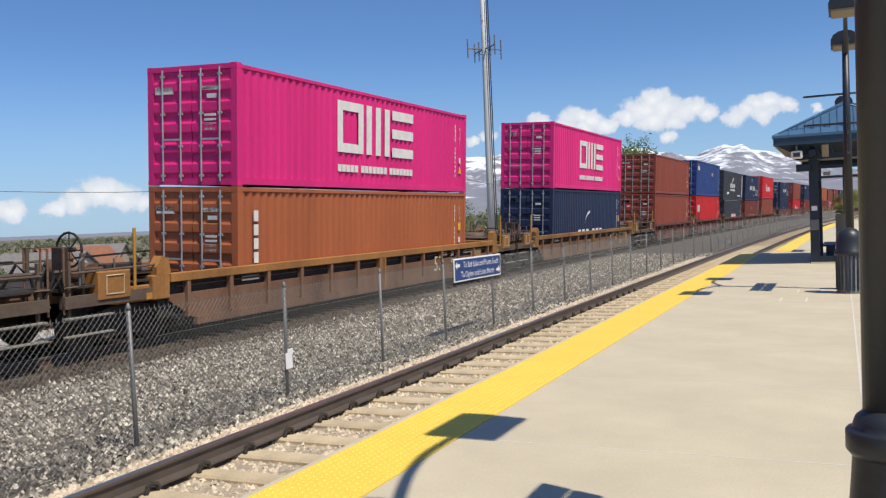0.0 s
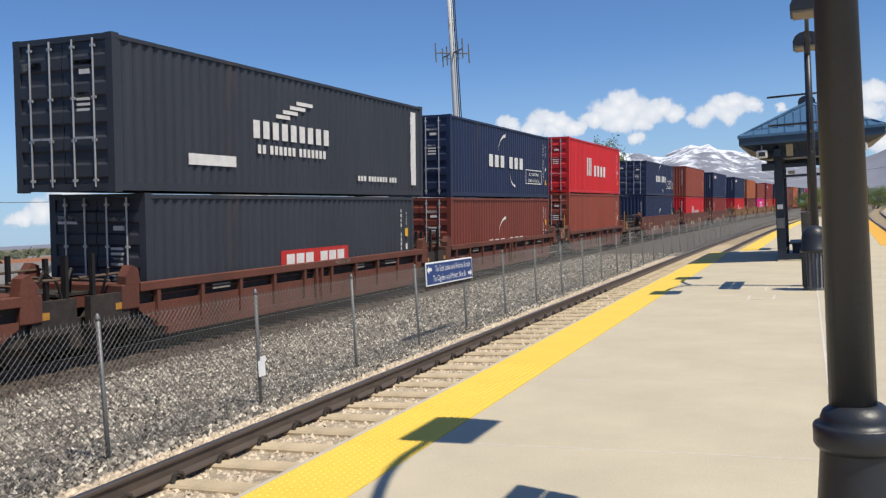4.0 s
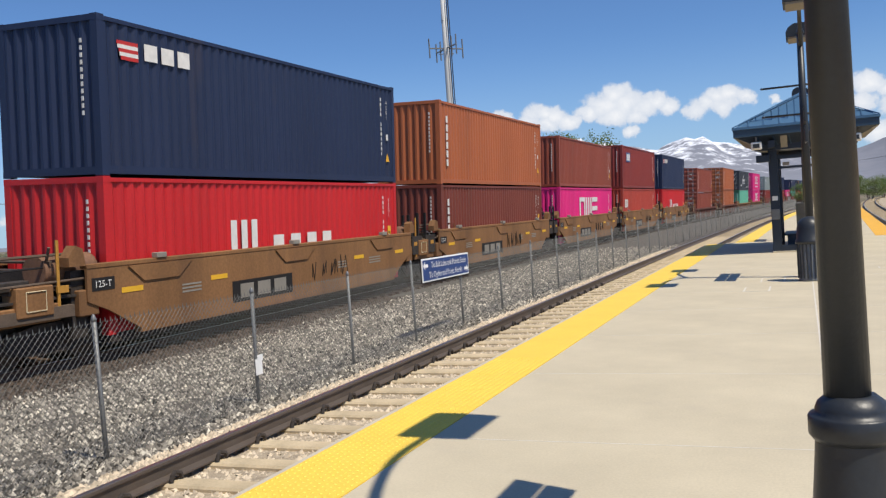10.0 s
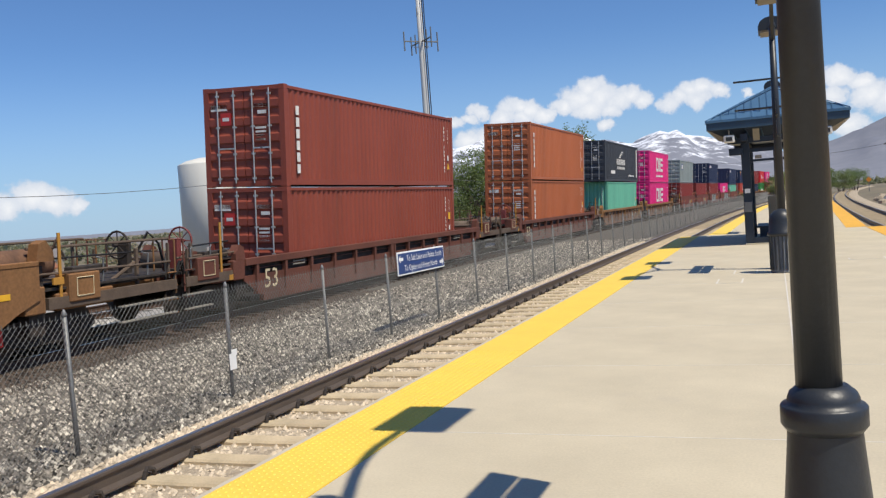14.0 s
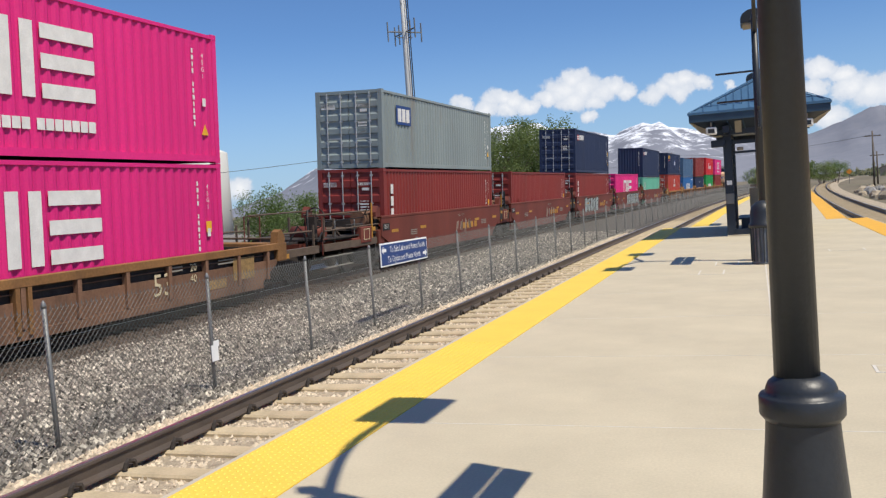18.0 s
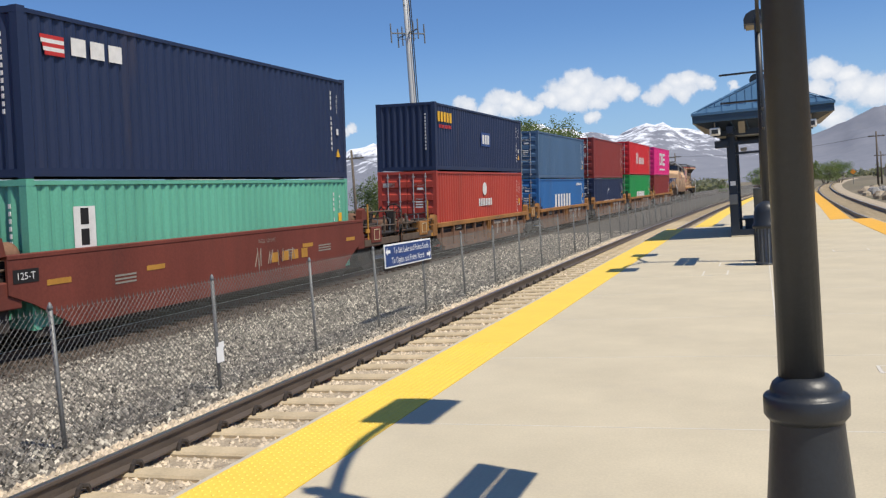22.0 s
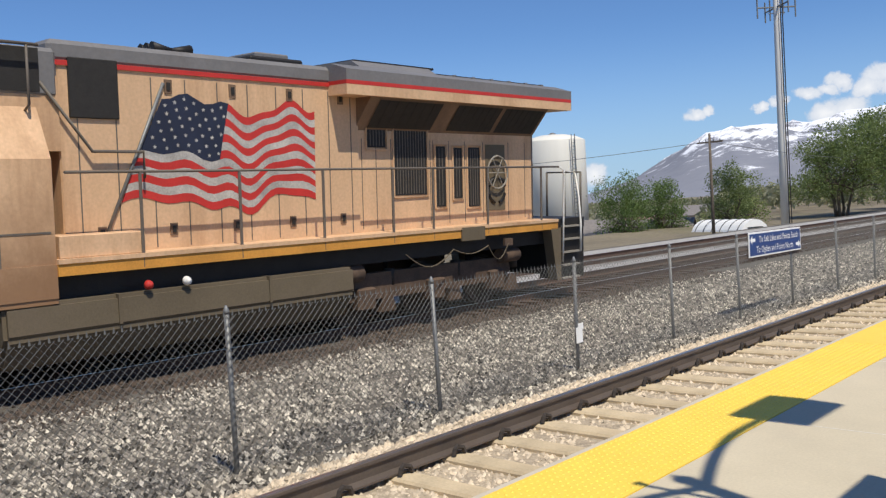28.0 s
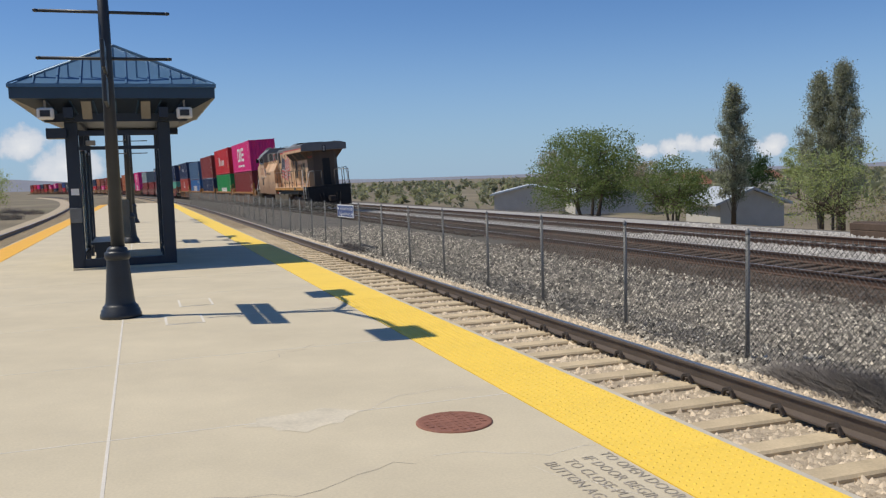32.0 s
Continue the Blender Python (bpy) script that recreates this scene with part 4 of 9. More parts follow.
    for k in range(1, 13):
        y = ey0 + (ey1 - ey0) * k / 13
        f = min(1, (y - ey0) / ry, (ey1 - y) / ry)
        for s in (-1, 1):
            seam((s * ex, y, 3.62), (s * ex * (1 - f), y, 3.62 + (rz - 3.62) * f))
    for cx in (-ex, ex):
        seam((cx, ey0, 3.63), (0, ey0 + ry, rz)), seam((cx, ey1, 3.63), (0, ey1 - ry, rz))
    # open gable frame standing on the front of the roof
    for k in range(-3, 4):
        x = k * 0.42
        part("gable_bar", cube(x - 0.016, x + 0.016, ey0 + 0.30, ey0 + 0.33, 3.66, 3.74 + 0.62 * (1 - abs(x) / 1.7)), M_ROOF, t)
    for s in (-1, 1):
        b = B()
        tube(b, [(s * 1.75, ey0 + 0.31, 3.72), (0, ey0 + 0.31, 4.42)], 0.025, 6)
        part("gable_bar", b, M_ROOF, t)
    # bench, speakers, notices
    bench = part("bench", cube(-0.70, -0.30, 1.2, 3.6, 0.42, 0.47), M_SHELTER, t)
    for y in (1.3, 2.4, 3.5):
        part("bench_leg", cube(-0.62, -0.38, y - 0.03, y + 0.03, 0.0, 0.42), M_SHELTER, bench)
    for x in (-1.28, 1.28):
        spk = part("loudspeaker", bevelled(cube(x - 0.15, x + 0.15, -0.58, -0.38, 2.97, 3.19), 0.03), M_OFFWHITE, t, "pale boxy loudspeaker under the eave")
        part("grille", cube(x - 0.09, x + 0.09, -0.595, -0.578, 3.02, 3.14), M_LAMP, spk)
        part("bracket", cube(x - 0.02, x + 0.02, -0.52, -0.48, 3.17, 3.36), M_SOFFIT, spk)
    part("train_display", bevelled(cube(-1.32, -0.95, -0.25, 0.1, 2.62, 2.82), 0.01), M_SHELTER, t, "dark train display box")
    part("notice", cube(-0.95, -0.80, -0.008, 0.0, 1.50, 1.63), M_WHITE, t, "small white notice")
    part("call_box", bevelled(cube(-0.99, -0.77, -0.05, 0.0, 0.95, 1.25), 0.01), M_GALV, t)
    part("flood_lamp", bevelled(cube(-0.62, -0.44, -0.10, 0.02, 2.48, 2.58), 0.01), M_SOFFIT, t)
    part("ticket_box", bevelled(cube(-0.35, 0.10, 2.2, 2.7, 0.5, 1.35), 0.02), M_SOFFIT, t, "tan cabinet inside the shelter")
    return t


shelter = make_shelter(27.75, 1)
make_shelter(-19.25, -1, shelter)

# ---------------------------------------------------------------- the train
MOVERS = []          # (thing, place along the train at the start)


def train_way(s0, t):
    """Where a point of the train that starts at s0 stands on the track after t seconds."""
    return s0 - 0.36 - (19.0285 * t + 0.0083394 * t * t - 0.00013109 * t ** 3)


def train_pose(s):
    a = 1.56e-4 if s > 0 else 1.80e-4
    return pose(MAIN_X + main_bend(s), s, MAIN_Z, 0, CANT, -math.degrees(math.atan(2 * a * s)))


def paint(name, c, worn=(0.10, 0.055, 0.035), amount=0.22, rough=0.5):
    return material(name, c, rough, vary=0.10, scale=1.1, fine=22, bump=0.06, dirt=worn, dirt_amount=amount, streak=True, per_object=0.06)


PAINT = {
    "pink": paint("magenta_container_paint", (0.70, 0.022, 0.195), (0.45, 0.03, 0.13), 0.15),
    "orange": paint("orange_brown_container_paint", (0.40, 0.115, 0.043)),
    "brown": paint("red_brown_container_paint", (0.265, 0.060, 0.036)),
    "maroon": paint("maroon_container_paint", (0.225, 0.032, 0.026)),
    "dark_brown": paint("dark_brown_container_paint", (0.175, 0.042, 0.028)),
    "navy": paint("navy_container_paint", (0.018, 0.029, 0.072), (0.085, 0.06, 0.05), 0.25),
    "black": paint("charcoal_container_paint", (0.040, 0.045, 0.056), (0.11, 0.07, 0.05), 0.25),
    "blue": paint("royal_blue_container_paint", (0.022, 0.055, 0.20)),
    "steel_blue": paint("faded_blue_container_paint", (0.070, 0.135, 0.235), amount=0.15),
    "bright_blue": paint("bright_blue_container_paint", (0.030, 0.135, 0.35)),
    "red": paint("signal_red_container_paint", (0.56, 0.020, 0.024), (0.30, 0.03, 0.02), 0.18),
    "rust_red": paint("faded_red_container_paint", (0.42, 0.055, 0.035)),
    "green": paint("sea_green_container_paint", (0.13, 0.42, 0.29), (0.09, 0.25, 0.18), 0.2),
    "leaf_green": paint("leaf_green_container_paint", (0.018, 0.27, 0.065)),
    "grey": paint("grey_container_paint", (0.25, 0.29, 0.285), (0.22, 0.13, 0.07), 0.35),
}
COLOUR_WORDS = {"pink": "magenta", "orange": "orange-brown", "brown": "red-brown", "maroon": "maroon", "dark_brown": "dark brown", "navy": "dark navy", "black": "charcoal black", "blue": "royal blue",
                "steel_blue": "faded blue", "bright_blue": "bright blue", "red": "bright red", "rust_red": "faded red", "green": "sea-green", "leaf_green": "green", "grey": "weathered grey"}
TALL, LOW = 2.896, 2.591
CW = 1.219
MESHES = {}


def cached(key, build):
    if key not in MESHES:
        MESHES[key] = build()
    return MESHES[key]


def corrugation(a0, a1, depth, period=0.278):
    """Trapezoid waves between two places: (place, depth) pairs."""
    n = max(1, round((a1 - a0) / period))
    p = (a1 - a0) / n
    out = []
    for i in range(n):
        o = a0 + i * p
        out += [(o, 0), (o + p * 0.26, 0), (o + p * 0.50, -depth), (o + p * 0.76, -depth)]
    out.append((a1, 0))
    return out


def side_mesh(mat, L, h, s):
    bm = B()
    pts = corrugation(-L / 2 + 0.16, L / 2 - 0.16, 0.036)
    lo = [bm.verts.new((s * (CW - 0.012 + d), y, 0.17)) for y, d in pts]
    hi = [bm.verts.new((s * (CW - 0.012 + d), y, h - 0.10)) for y, d in pts]
    for i in range(len(pts) - 1):
        bm.faces.new((lo[i], lo[i + 1], hi[i + 1], hi[i]))
    me = bpy.data.meshes.new("side_panel")
    if s < 0:
        bmesh.ops.reverse_faces(bm, faces=bm.faces)
    bm.to_mesh(me)
    bm.free()
    me.materials.append(mat)
    return me


def end_mesh(mat, L, h, s):
    bm = B()
    pts = corrugation(-CW + 0.16, CW - 0.16, 0.045, 0.26)
    y = s * (L / 2 - 0.012)
    lo = [bm.verts.new((x, y + s * d, 0.15)) for x, d in pts]
    hi = [bm.verts.new((x, y + s * d, h - 0.10)) for x, d in pts]
    for i in range(len(pts) - 1):
        bm.faces.new((lo[i], lo[i + 1], hi[i + 1], hi[i]))
    if s > 0:
        bmesh.ops.reverse_faces(bm, faces=bm.faces)
    me = bpy.data.meshes.new("end_panel")
    bm.to_mesh(me)
    bm.free()
    me.materials.append(mat)
    return me


def frame_mesh(mat, L, h):
    bm = B()
    for sx in (-1, 1):
        for sy in (-1, 1):
            box(bm, min(sx * CW, sx * (CW - 0.16)), max(sx * CW, sx * (CW - 0.16)), min(sy * L / 2, sy * (L / 2 - 0.16)), max(sy * L / 2, sy * (L / 2 - 0.16)), 0.118, h - 0.118)
        box(bm, min(sx * CW, sx * (CW - 0.06)), max(sx * CW, sx * (CW - 0.06)), -L / 2 + 0.16, L / 2 - 0.16, 0.03, 0.175)
        box(bm, min(sx * (CW + 0.004), sx * (CW - 0.06)), max(sx * (CW + 0.004), sx * (CW - 0.06)), -L / 2 + 0.16, L / 2 - 0.16, h - 0.105, h - 0.03)
    for sy in (-1, 1):
        y = sy * L / 2
        for z in (0.0, h - 0.118):
            box(bm, -CW - 0.003, -CW + 0.162, min(y + sy * 0.003, y - sy * 0.177), max(y + sy * 0.003, y - sy * 0.177), z, z + 0.118)
        box(bm, -CW + 0.16, CW - 0.16, min(y, y - sy * 0.10), max(y, y - sy * 0.10), 0.02, 0.16)
        box(bm, -CW + 0.16, CW - 0.16, min(y, y - sy * 0.10), max(y, y - sy * 0.10), h - 0.12, h - 0.01)
    return mesh_of("corner_frame", bm, mat)


def door_mesh(mat, L, h, side):
    """A door leaf with pressed ribs, on the end that faces -y."""
    bm = B()
    x0, x1 = (-CW + 0.165, -0.012) if side < 0 else (0.012, CW - 0.165)
    y = -L / 2
    n = 5
    dz = (h - 0.40) / n
    front = [(y + 0.03, 0.165)]
    for k in range(n):
        z = 0.24 + k * dz
        front += [(y + 0.03, z), (y - 0.004, z + 0.05), (y - 0.004, z + dz * 0.62 - 0.05), (y + 0.03, z + dz * 0.62)]
    front += [(y + 0.03, h - 0.125), (y + 0.075, h - 0.125), (y + 0.075, 0.165)]
    prism(bm, front, "x", x0, x1)
    return mesh_of("door", bm, mat)


def rod_mesh(L, h, x):
    bm = B()
    y = -L / 2 - 0.022
    tube(bm, [(x, y, 0.10), (x, y, h - 0.08)], 0.019, 6)
    for z in (0.22, h * 0.33, h * 0.60, h - 0.22):
        box(bm, x - 0.05, x + 0.05, y - 0.012, y + 0.03, z - 0.025, z + 0.025)
    s = 1 if abs(x) > 0.5 else -1
    s = s if x < 0 else -s
    box(bm, min(x, x + s * 0.28), max(x, x + s * 0.28), y - 0.022, y - 0.010, 0.98, 1.02)
    return mesh_of("lock_rod", bm, M_ROD)


def blocks(words, y0, y1, z0, z1, x, gap=0.14):
    """Lettering that is shown as plain upright blocks: words is the count of blocks in each word."""
    bm = B()
    n = sum(words) + 0.6 * (len(words) - 1)
    w = (y1 - y0) / n
    y = y0
    for c in words:
        for k in range(c):
            box(bm, x, x + 0.005, y + w * gap / 2, y + w * (1 - gap / 2), z0, z1)
            y += w
        y += w * 0.6
    return bm


def letters(c, words, y0, y1, z0, z1, x, gap, mat, label="plain letter-sized block"):
    """The same blocks, each a part of its own."""
    n = sum(words) + 0.6 * (len(words) - 1)
    w, y = (y1 - y0) / n, y0
    for count in words:
        for k in range(count):
            part("letter_block", box(B(), x, x + 0.005, y + w * gap / 2, y + w * (1 - gap / 2), z0, z1), mat, c, label)
            y += w
        y += w * 0.6


def small_print(c, words, y0, y1, z0, z1, x, gap, mat):
    """A line of small lettering as one row of fine blocks."""
    return tagged(part("small_lettering", blocks(words, y0, y1, z0, z1, x, gap), mat, c), kind="stuff")


def emblem(bm, kind, x, y, z, s):
    """Simple shapes: a square ring, twin bars with a slant, and three stacked bars."""
    def bar(a, b, c, d):
        box(bm, x, x + 0.005, y + a * s, y + b * s, z + c * s, z + d * s)
    if kind == "ring":
        bar(0, 1, 0, 0.18), bar(0, 1, 0.82, 1), bar(0, 0.2, 0.18, 0.82), bar(0.8, 1, 0.18, 0.82)
    elif kind == "slant":
        bar(0, 0.22, 0, 1), bar(0.78, 1, 0, 1), bar(0.39, 0.61, 0, 1)
    elif kind == "comb":
        bar(0.0, 1, 0, 0.20), bar(0.0, 1, 0.40, 0.60), bar(0.0, 1, 0.80, 1)
    return bm


def swoosh(x, y, z, s, up):
    bm = B()
    n = 8
    prev = None
    for i in range(n + 1):
        f = i / n
        a = 0.15 + 1.35 * f
        yy, zz = y + s * (1 - math.cos(a)) * 1.15, z + (s * math.sin(a) * 0.9 if up else -s * math.sin(a) * 0.9)
        w = s * 0.03 + s * 0.13 * f
        cur = (bm.verts.new((x, yy, zz - w / 2)), bm.verts.new((x, yy, zz + w / 2)))
        if prev:
            bm.faces.new((prev[0], cur[0], cur[1], prev[1]))
        prev = cur
    return bm


def decorate(c, logo, h, L):
    """The marks on the side that faces the platform: plain shapes in their colours."""
    X = CW + 0.002
    W = M_OFFWHITE
    if logo == "one":
        for i, k in enumerate(("ring", "slant", "comb")):
            part("emblem_block", emblem(B(), k, X, -2.1 + i * 1.46, h * 0.36, 1.30), W, c, "white block shape")
        small_print(c, [5, 7, 7], -2.1, 2.1, h * 0.17, h * 0.24, X, 0.14, W)
    elif logo == "kline":
        for k in range(3):
            part("emblem_bar", box(B(), X, X + 0.005, -2.35 + 0.39 * k, -2.13 + 0.39 * k, h * 0.34, h * 0.34 + 1.0), W, c)
        letters(c, [4], -0.85, 2.2, h * 0.34, h * 0.55, X, 0.42, W, "white letter block")
    elif logo in ("cma", "cma_low"):
        z = h * (0.42 if logo == "cma" else 0.18)
        letters(c, [3, 3], -2.3, 2.2, z, z + 0.48, X, 0.36, W, "white letter block")
        part("swoosh", swoosh(X + 0.003, -1.1, z + 0.55, 0.85, True), W, c)
        if logo == "cma":
            part("swoosh", swoosh(X + 0.003, 0.3, z - 0.10, 0.7, False), W, c)
            box_bm = B()
            for a in ((2.5, 4.9, 0.62, 0.66), (2.5, 4.9, 1.22, 1.26), (2.5, 2.54, 0.62, 1.26), (4.86, 4.9, 0.62, 1.26)):
                patch(box_bm, *a, X)
            plate = part("plate_frame", box_bm, W, c)
            part("lettering", text_mesh("eco container", 0.27, W), W, plate, at=Matrix.Translation((X + 0.004, 3.7, 1.07)) @ FACE_X)
            part("lettering", text_mesh("bamboo flooring", 0.25, W), W, plate, at=Matrix.Translation((X + 0.004, 3.7, 0.79)) @ FACE_X)
    elif logo == "nyk":
        bm = B()
        for k in range(3):
            patch(bm, -5.62 + 0.05 * k, -5.06, h * 0.86 - 0.14 * k - 0.07, h * 0.86 - 0.14 * k, X)
        part("stripes", bm, M_RED, c, "small red and white stripe mark")
        bm = B()
        for k in range(2):
            patch(bm, -5.60 + 0.05 * k, -5.06, h * 0.86 - 0.14 * k - 0.14, h * 0.86 - 0.14 * k - 0.07, X)
        part("stripes", bm, W, c)
        letters(c, [3], -4.95, -3.5, h * 0.76, h * 0.87, X, 0.25, W)
    elif logo == "nyk_big":
        letters(c, [9], -2.6, 0.9, h * 0.44, h * 0.58, X, 0.36, W, "white letter block")
        small_print(c, [2, 6, 7], -2.4, 0.7, h * 0.32, h * 0.39, X, 0.35, W)
        bm = B()
        for k in range(4):
            patch(bm, -1.6 + 0.3 * k, -1.0 + 0.35 * k, h * 0.62 + 0.13 * k, h * 0.62 + 0.13 * k + 0.09, X)
        part("emblem", bm, W, c)
        small_print(c, [3, 7, 3], 2.4, 4.9, h * 0.14, h * 0.19, X, 0.3, W)
        part("stripes", patch(B(), -4.8, -3.2, h * 0.20, h * 0.28, X), W, c)
        part("plate", patch(B(), 5.95, 6.3, 0.35, h - 0.25, X), W, c, "tall white plate")
    elif logo in ("triton", "tex", "dong"):
        n, s = {"triton": (6, 0.27), "tex": (3, 0.36), "dong": (4, 0.34)}[logo]
        if logo == "dong":
            part("plate", patch(B(), -5.05, -4.5, 0.35, h - 0.5, X), W, c)
        for k in range(n):
            z = h - 0.45 - (k + 1) * s * 1.12
            y = -4.88 if logo == "dong" else -5.55
            part("letter_block", patch(B(), y, y + s * 0.6, z, z + s * 0.88, X + 0.004), M_BLACK if logo == "dong" else W, c, "one of a stack of letter blocks")
    elif logo == "italia":
        letters(c, [6], -2.5, 1.9, 0.50, 1.66, X, 0.42, W, "large white letter block")
        letters(c, [6, 3], 3.6, 5.2, h - 0.45, h - 0.3, X, 0.3, W)
    elif logo == "evergreen":
        letters(c, [9], -2.2, 2.4, 0.55, 1.35, X, 0.22, W, "white letter block")
    elif logo == "magellan":
        letters(c, [8], -1.0, 0.95, 1.40, 1.72, X, 0.35, W, "white letter block")
        bm = B()
        tube(bm, [(X, -0.1, 2.14), (X + 0.006, -0.1, 2.14)], 0.29, 18)
        part("emblem", bm, W, c)
    elif logo == "seaco":
        letters(c, [5], -5.85, -4.2, h - 0.72, h - 0.34, X, 0.3, M_YMARK, "yellow letter block")
        small_print(c, [2, 3, 7], -5.7, -4.3, h - 0.96, h - 0.83, X, 0.3, M_RED)
        part("plate", patch(B(), -0.5, 0.85, 1.1, 1.7, X), M_SIGN, c)
        letters(c, [3], -0.35, 0.7, 1.2, 1.6, X + 0.004, 0.3, W)
    elif logo == "mol":
        part("plate", patch(B(), -4.9, -3.6, h - 1.1, h - 0.45, X), M_SIGN, c)
        letters(c, [3], -4.8, -3.7, h - 1.0, h - 0.55, X + 0.004, 0.2, W)
    elif logo == "cai":
        letters(c, [3], -5.5, -4.4, h * 0.55, h * 0.74, X, 0.35, W, "white letter block")
    elif logo == "apl":
        letters(c, [3], -5.6, -4.7, h * 0.72, h * 0.84, X, 0.3, W)
        part("stripe", patch(B(), -5.5, -4.7, h * 0.86, h * 0.885, X), M_RED, c)
        bm = B()
        prism(bm, [(1.4, 1.9), (1.62, 2.12), (1.84, 1.9), (1.62, 1.68)], "x", X, X + 0.005)
        part("diamond", bm, W, c)
        bm = B()
        prism(bm, [(1.9, 1.9), (2.12, 2.12), (2.34, 1.9), (2.12, 1.68)], "x", X, X + 0.005)
        part("diamond", bm, M_RED, c)
    elif logo == "redbox":
        part("plate", patch(B(), -1.5, 1.8, 0.35, 1.25, X), M_RED, c)
        letters(c, [3, 3], -1.3, 1.6, 0.45, 1.15, X + 0.004, 0.2, W)
    # code columns, hazard triangle and small plates at the far end
    bm = B()
    for k in range(12):
        z = h - 0.5 - k * 0.145
        if k != 4:
            w = 0.022 + 0.014 * ((k * 7 + len(c.name)) % 3) / 2
            patch(bm, L / 2 - 0.92 - w, L / 2 - 0.92 + w, z, z + 0.10, X)
    tagged(part("code_column", bm, W, c), kind="stuff")
    if L > 13:
        return
    part("size_code", cached("size_code", lambda: text_mesh("4\n5\nG\n1", 0.15, W)), W, c, at=Matrix.Translation((X + 0.003, L / 2 - 0.55, h - 0.75)) @ FACE_X)
    part("plate", cached("plate_s", lambda: mesh_of("plate", patch(B(), -0.06, 0.06, -0.09, 0.09, 0), W)), W, c, at=pose(X, L / 2 - 0.54, h - 1.55))
    bm = B()
    prism(bm, [(L / 2 - 0.66, 0.62), (L / 2 - 0.42, 0.62), (L / 2 - 0.54, 0.86)], "x", X, X + 0.005)
    part("warning_triangle", bm, M_YMARK, c)
    if c.name[-1] in "02468r":
        part("plate", patch(B(), L / 2 - 0.64, L / 2 - 0.44, 1.35, 1.6, X), M_YMARK, c)


def make_container(colour, h, L, doors, logo, label_extra=""):
    mat = PAINT[colour]
    c = thing("shipping_container", f"{COLOUR_WORDS[colour]} corrugated steel shipping container {label_extra}".strip(), "container", "containers on the train")
    for s in (-1, 1):
        part("side_panel", cached(("side", colour, L, h, s), lambda: side_mesh(mat, L, h, s)), mat, c)
    part("corner_frame", cached(("frame", colour, L, h), lambda: frame_mesh(mat, L, h)), mat, c)
    for sx in (1,):
        for sy in (-1, 1):
            for z in (0.0, h - 0.118):
                part("corner_casting", cached(("cast", colour), lambda: mesh_of("corner_casting", cube(-0.0825, 0.0825, -0.09, 0.09, 0, 0.118), mat)), mat, c, at=pose(sx * (CW - 0.0795), sy * (L / 2 - 0.087), z))
    part("roof", cached(("roof", colour, L, h), lambda: mesh_of("roof", cube(-CW + 0.05, CW - 0.05, -L / 2 + 0.08, L / 2 - 0.08, h - 0.06, h - 0.025), mat)), mat, c)
    part("underframe", cached(("under", L), lambda: mesh_of("underframe", cube(-CW + 0.06, CW - 0.06, -L / 2 + 0.1, L / 2 - 0.1, 0.04, 0.16), M_GRIME)), M_GRIME, c)
    part("end_panel", cached(("end", colour, L, h, 1), lambda: end_mesh(mat, L, h, 1)), mat, c)
    if doors:
        for s in (-1, 1):
            d = part("door", cached(("door", colour, L, h, s), lambda: door_mesh(mat, L, h, s)), mat, c)
            for x in (0.28, 0.78):
                part("lock_rod", cached(("rod", L, h, s * x), lambda: rod_mesh(L, h, s * x)), M_ROD, d, "galvanised lock rod")
        bm = B()
        for k, (x, z, w, hh) in enumerate(((0.55, h - 0.55, 0.5, 0.09), (0.55, h - 0.72, 0.25, 0.09), (0.5, h - 1.1, 0.3, 0.05), (0.5, h - 1.2, 0.3, 0.05), (0.5, h - 1.3, 0.3, 0.05), (0.5, h - 1.4, 0.3, 0.05), (-0.75, h - 0.6, 0.5, 0.16))):
            box(bm, x - w / 2, x + w / 2, -L / 2 - 0.004, -L / 2 + 0.031, z, z + hh)
        tagged(part("door_notice", bm, M_OFFWHITE, c), kind="stuff")
        if colour == "brown" and h < 2.8 or colour == "brown" and logo == "":
            plate = part("door_plate", cube(-0.70, -0.38, -L / 2 - 0.006, -L / 2 + 0.03, h - 0.98, h - 0.66), M_RED, c, "red maker's plate")
            part("plate_mark", cube(-0.64, -0.44, -L / 2 - 0.010, -L / 2 - 0.004, h - 0.87, h - 0.78), M_OFFWHITE, plate)
    else:
        part("end_panel", cached(("end", colour, L, h, -1), lambda: end_mesh(mat, L, h, -1)), mat, c)
        bm = B()
        for k in range(11):
            box(bm, CW - 0.42, CW - 0.375, -L / 2 - 0.003, -L / 2 + 0.06, h - 0.5 - k * 0.13, h - 0.42 - k * 0.13)
        tagged(part("code_column", bm, M_OFFWHITE, c), kind="stuff")
    decorate(c, logo, h, L)
    return c


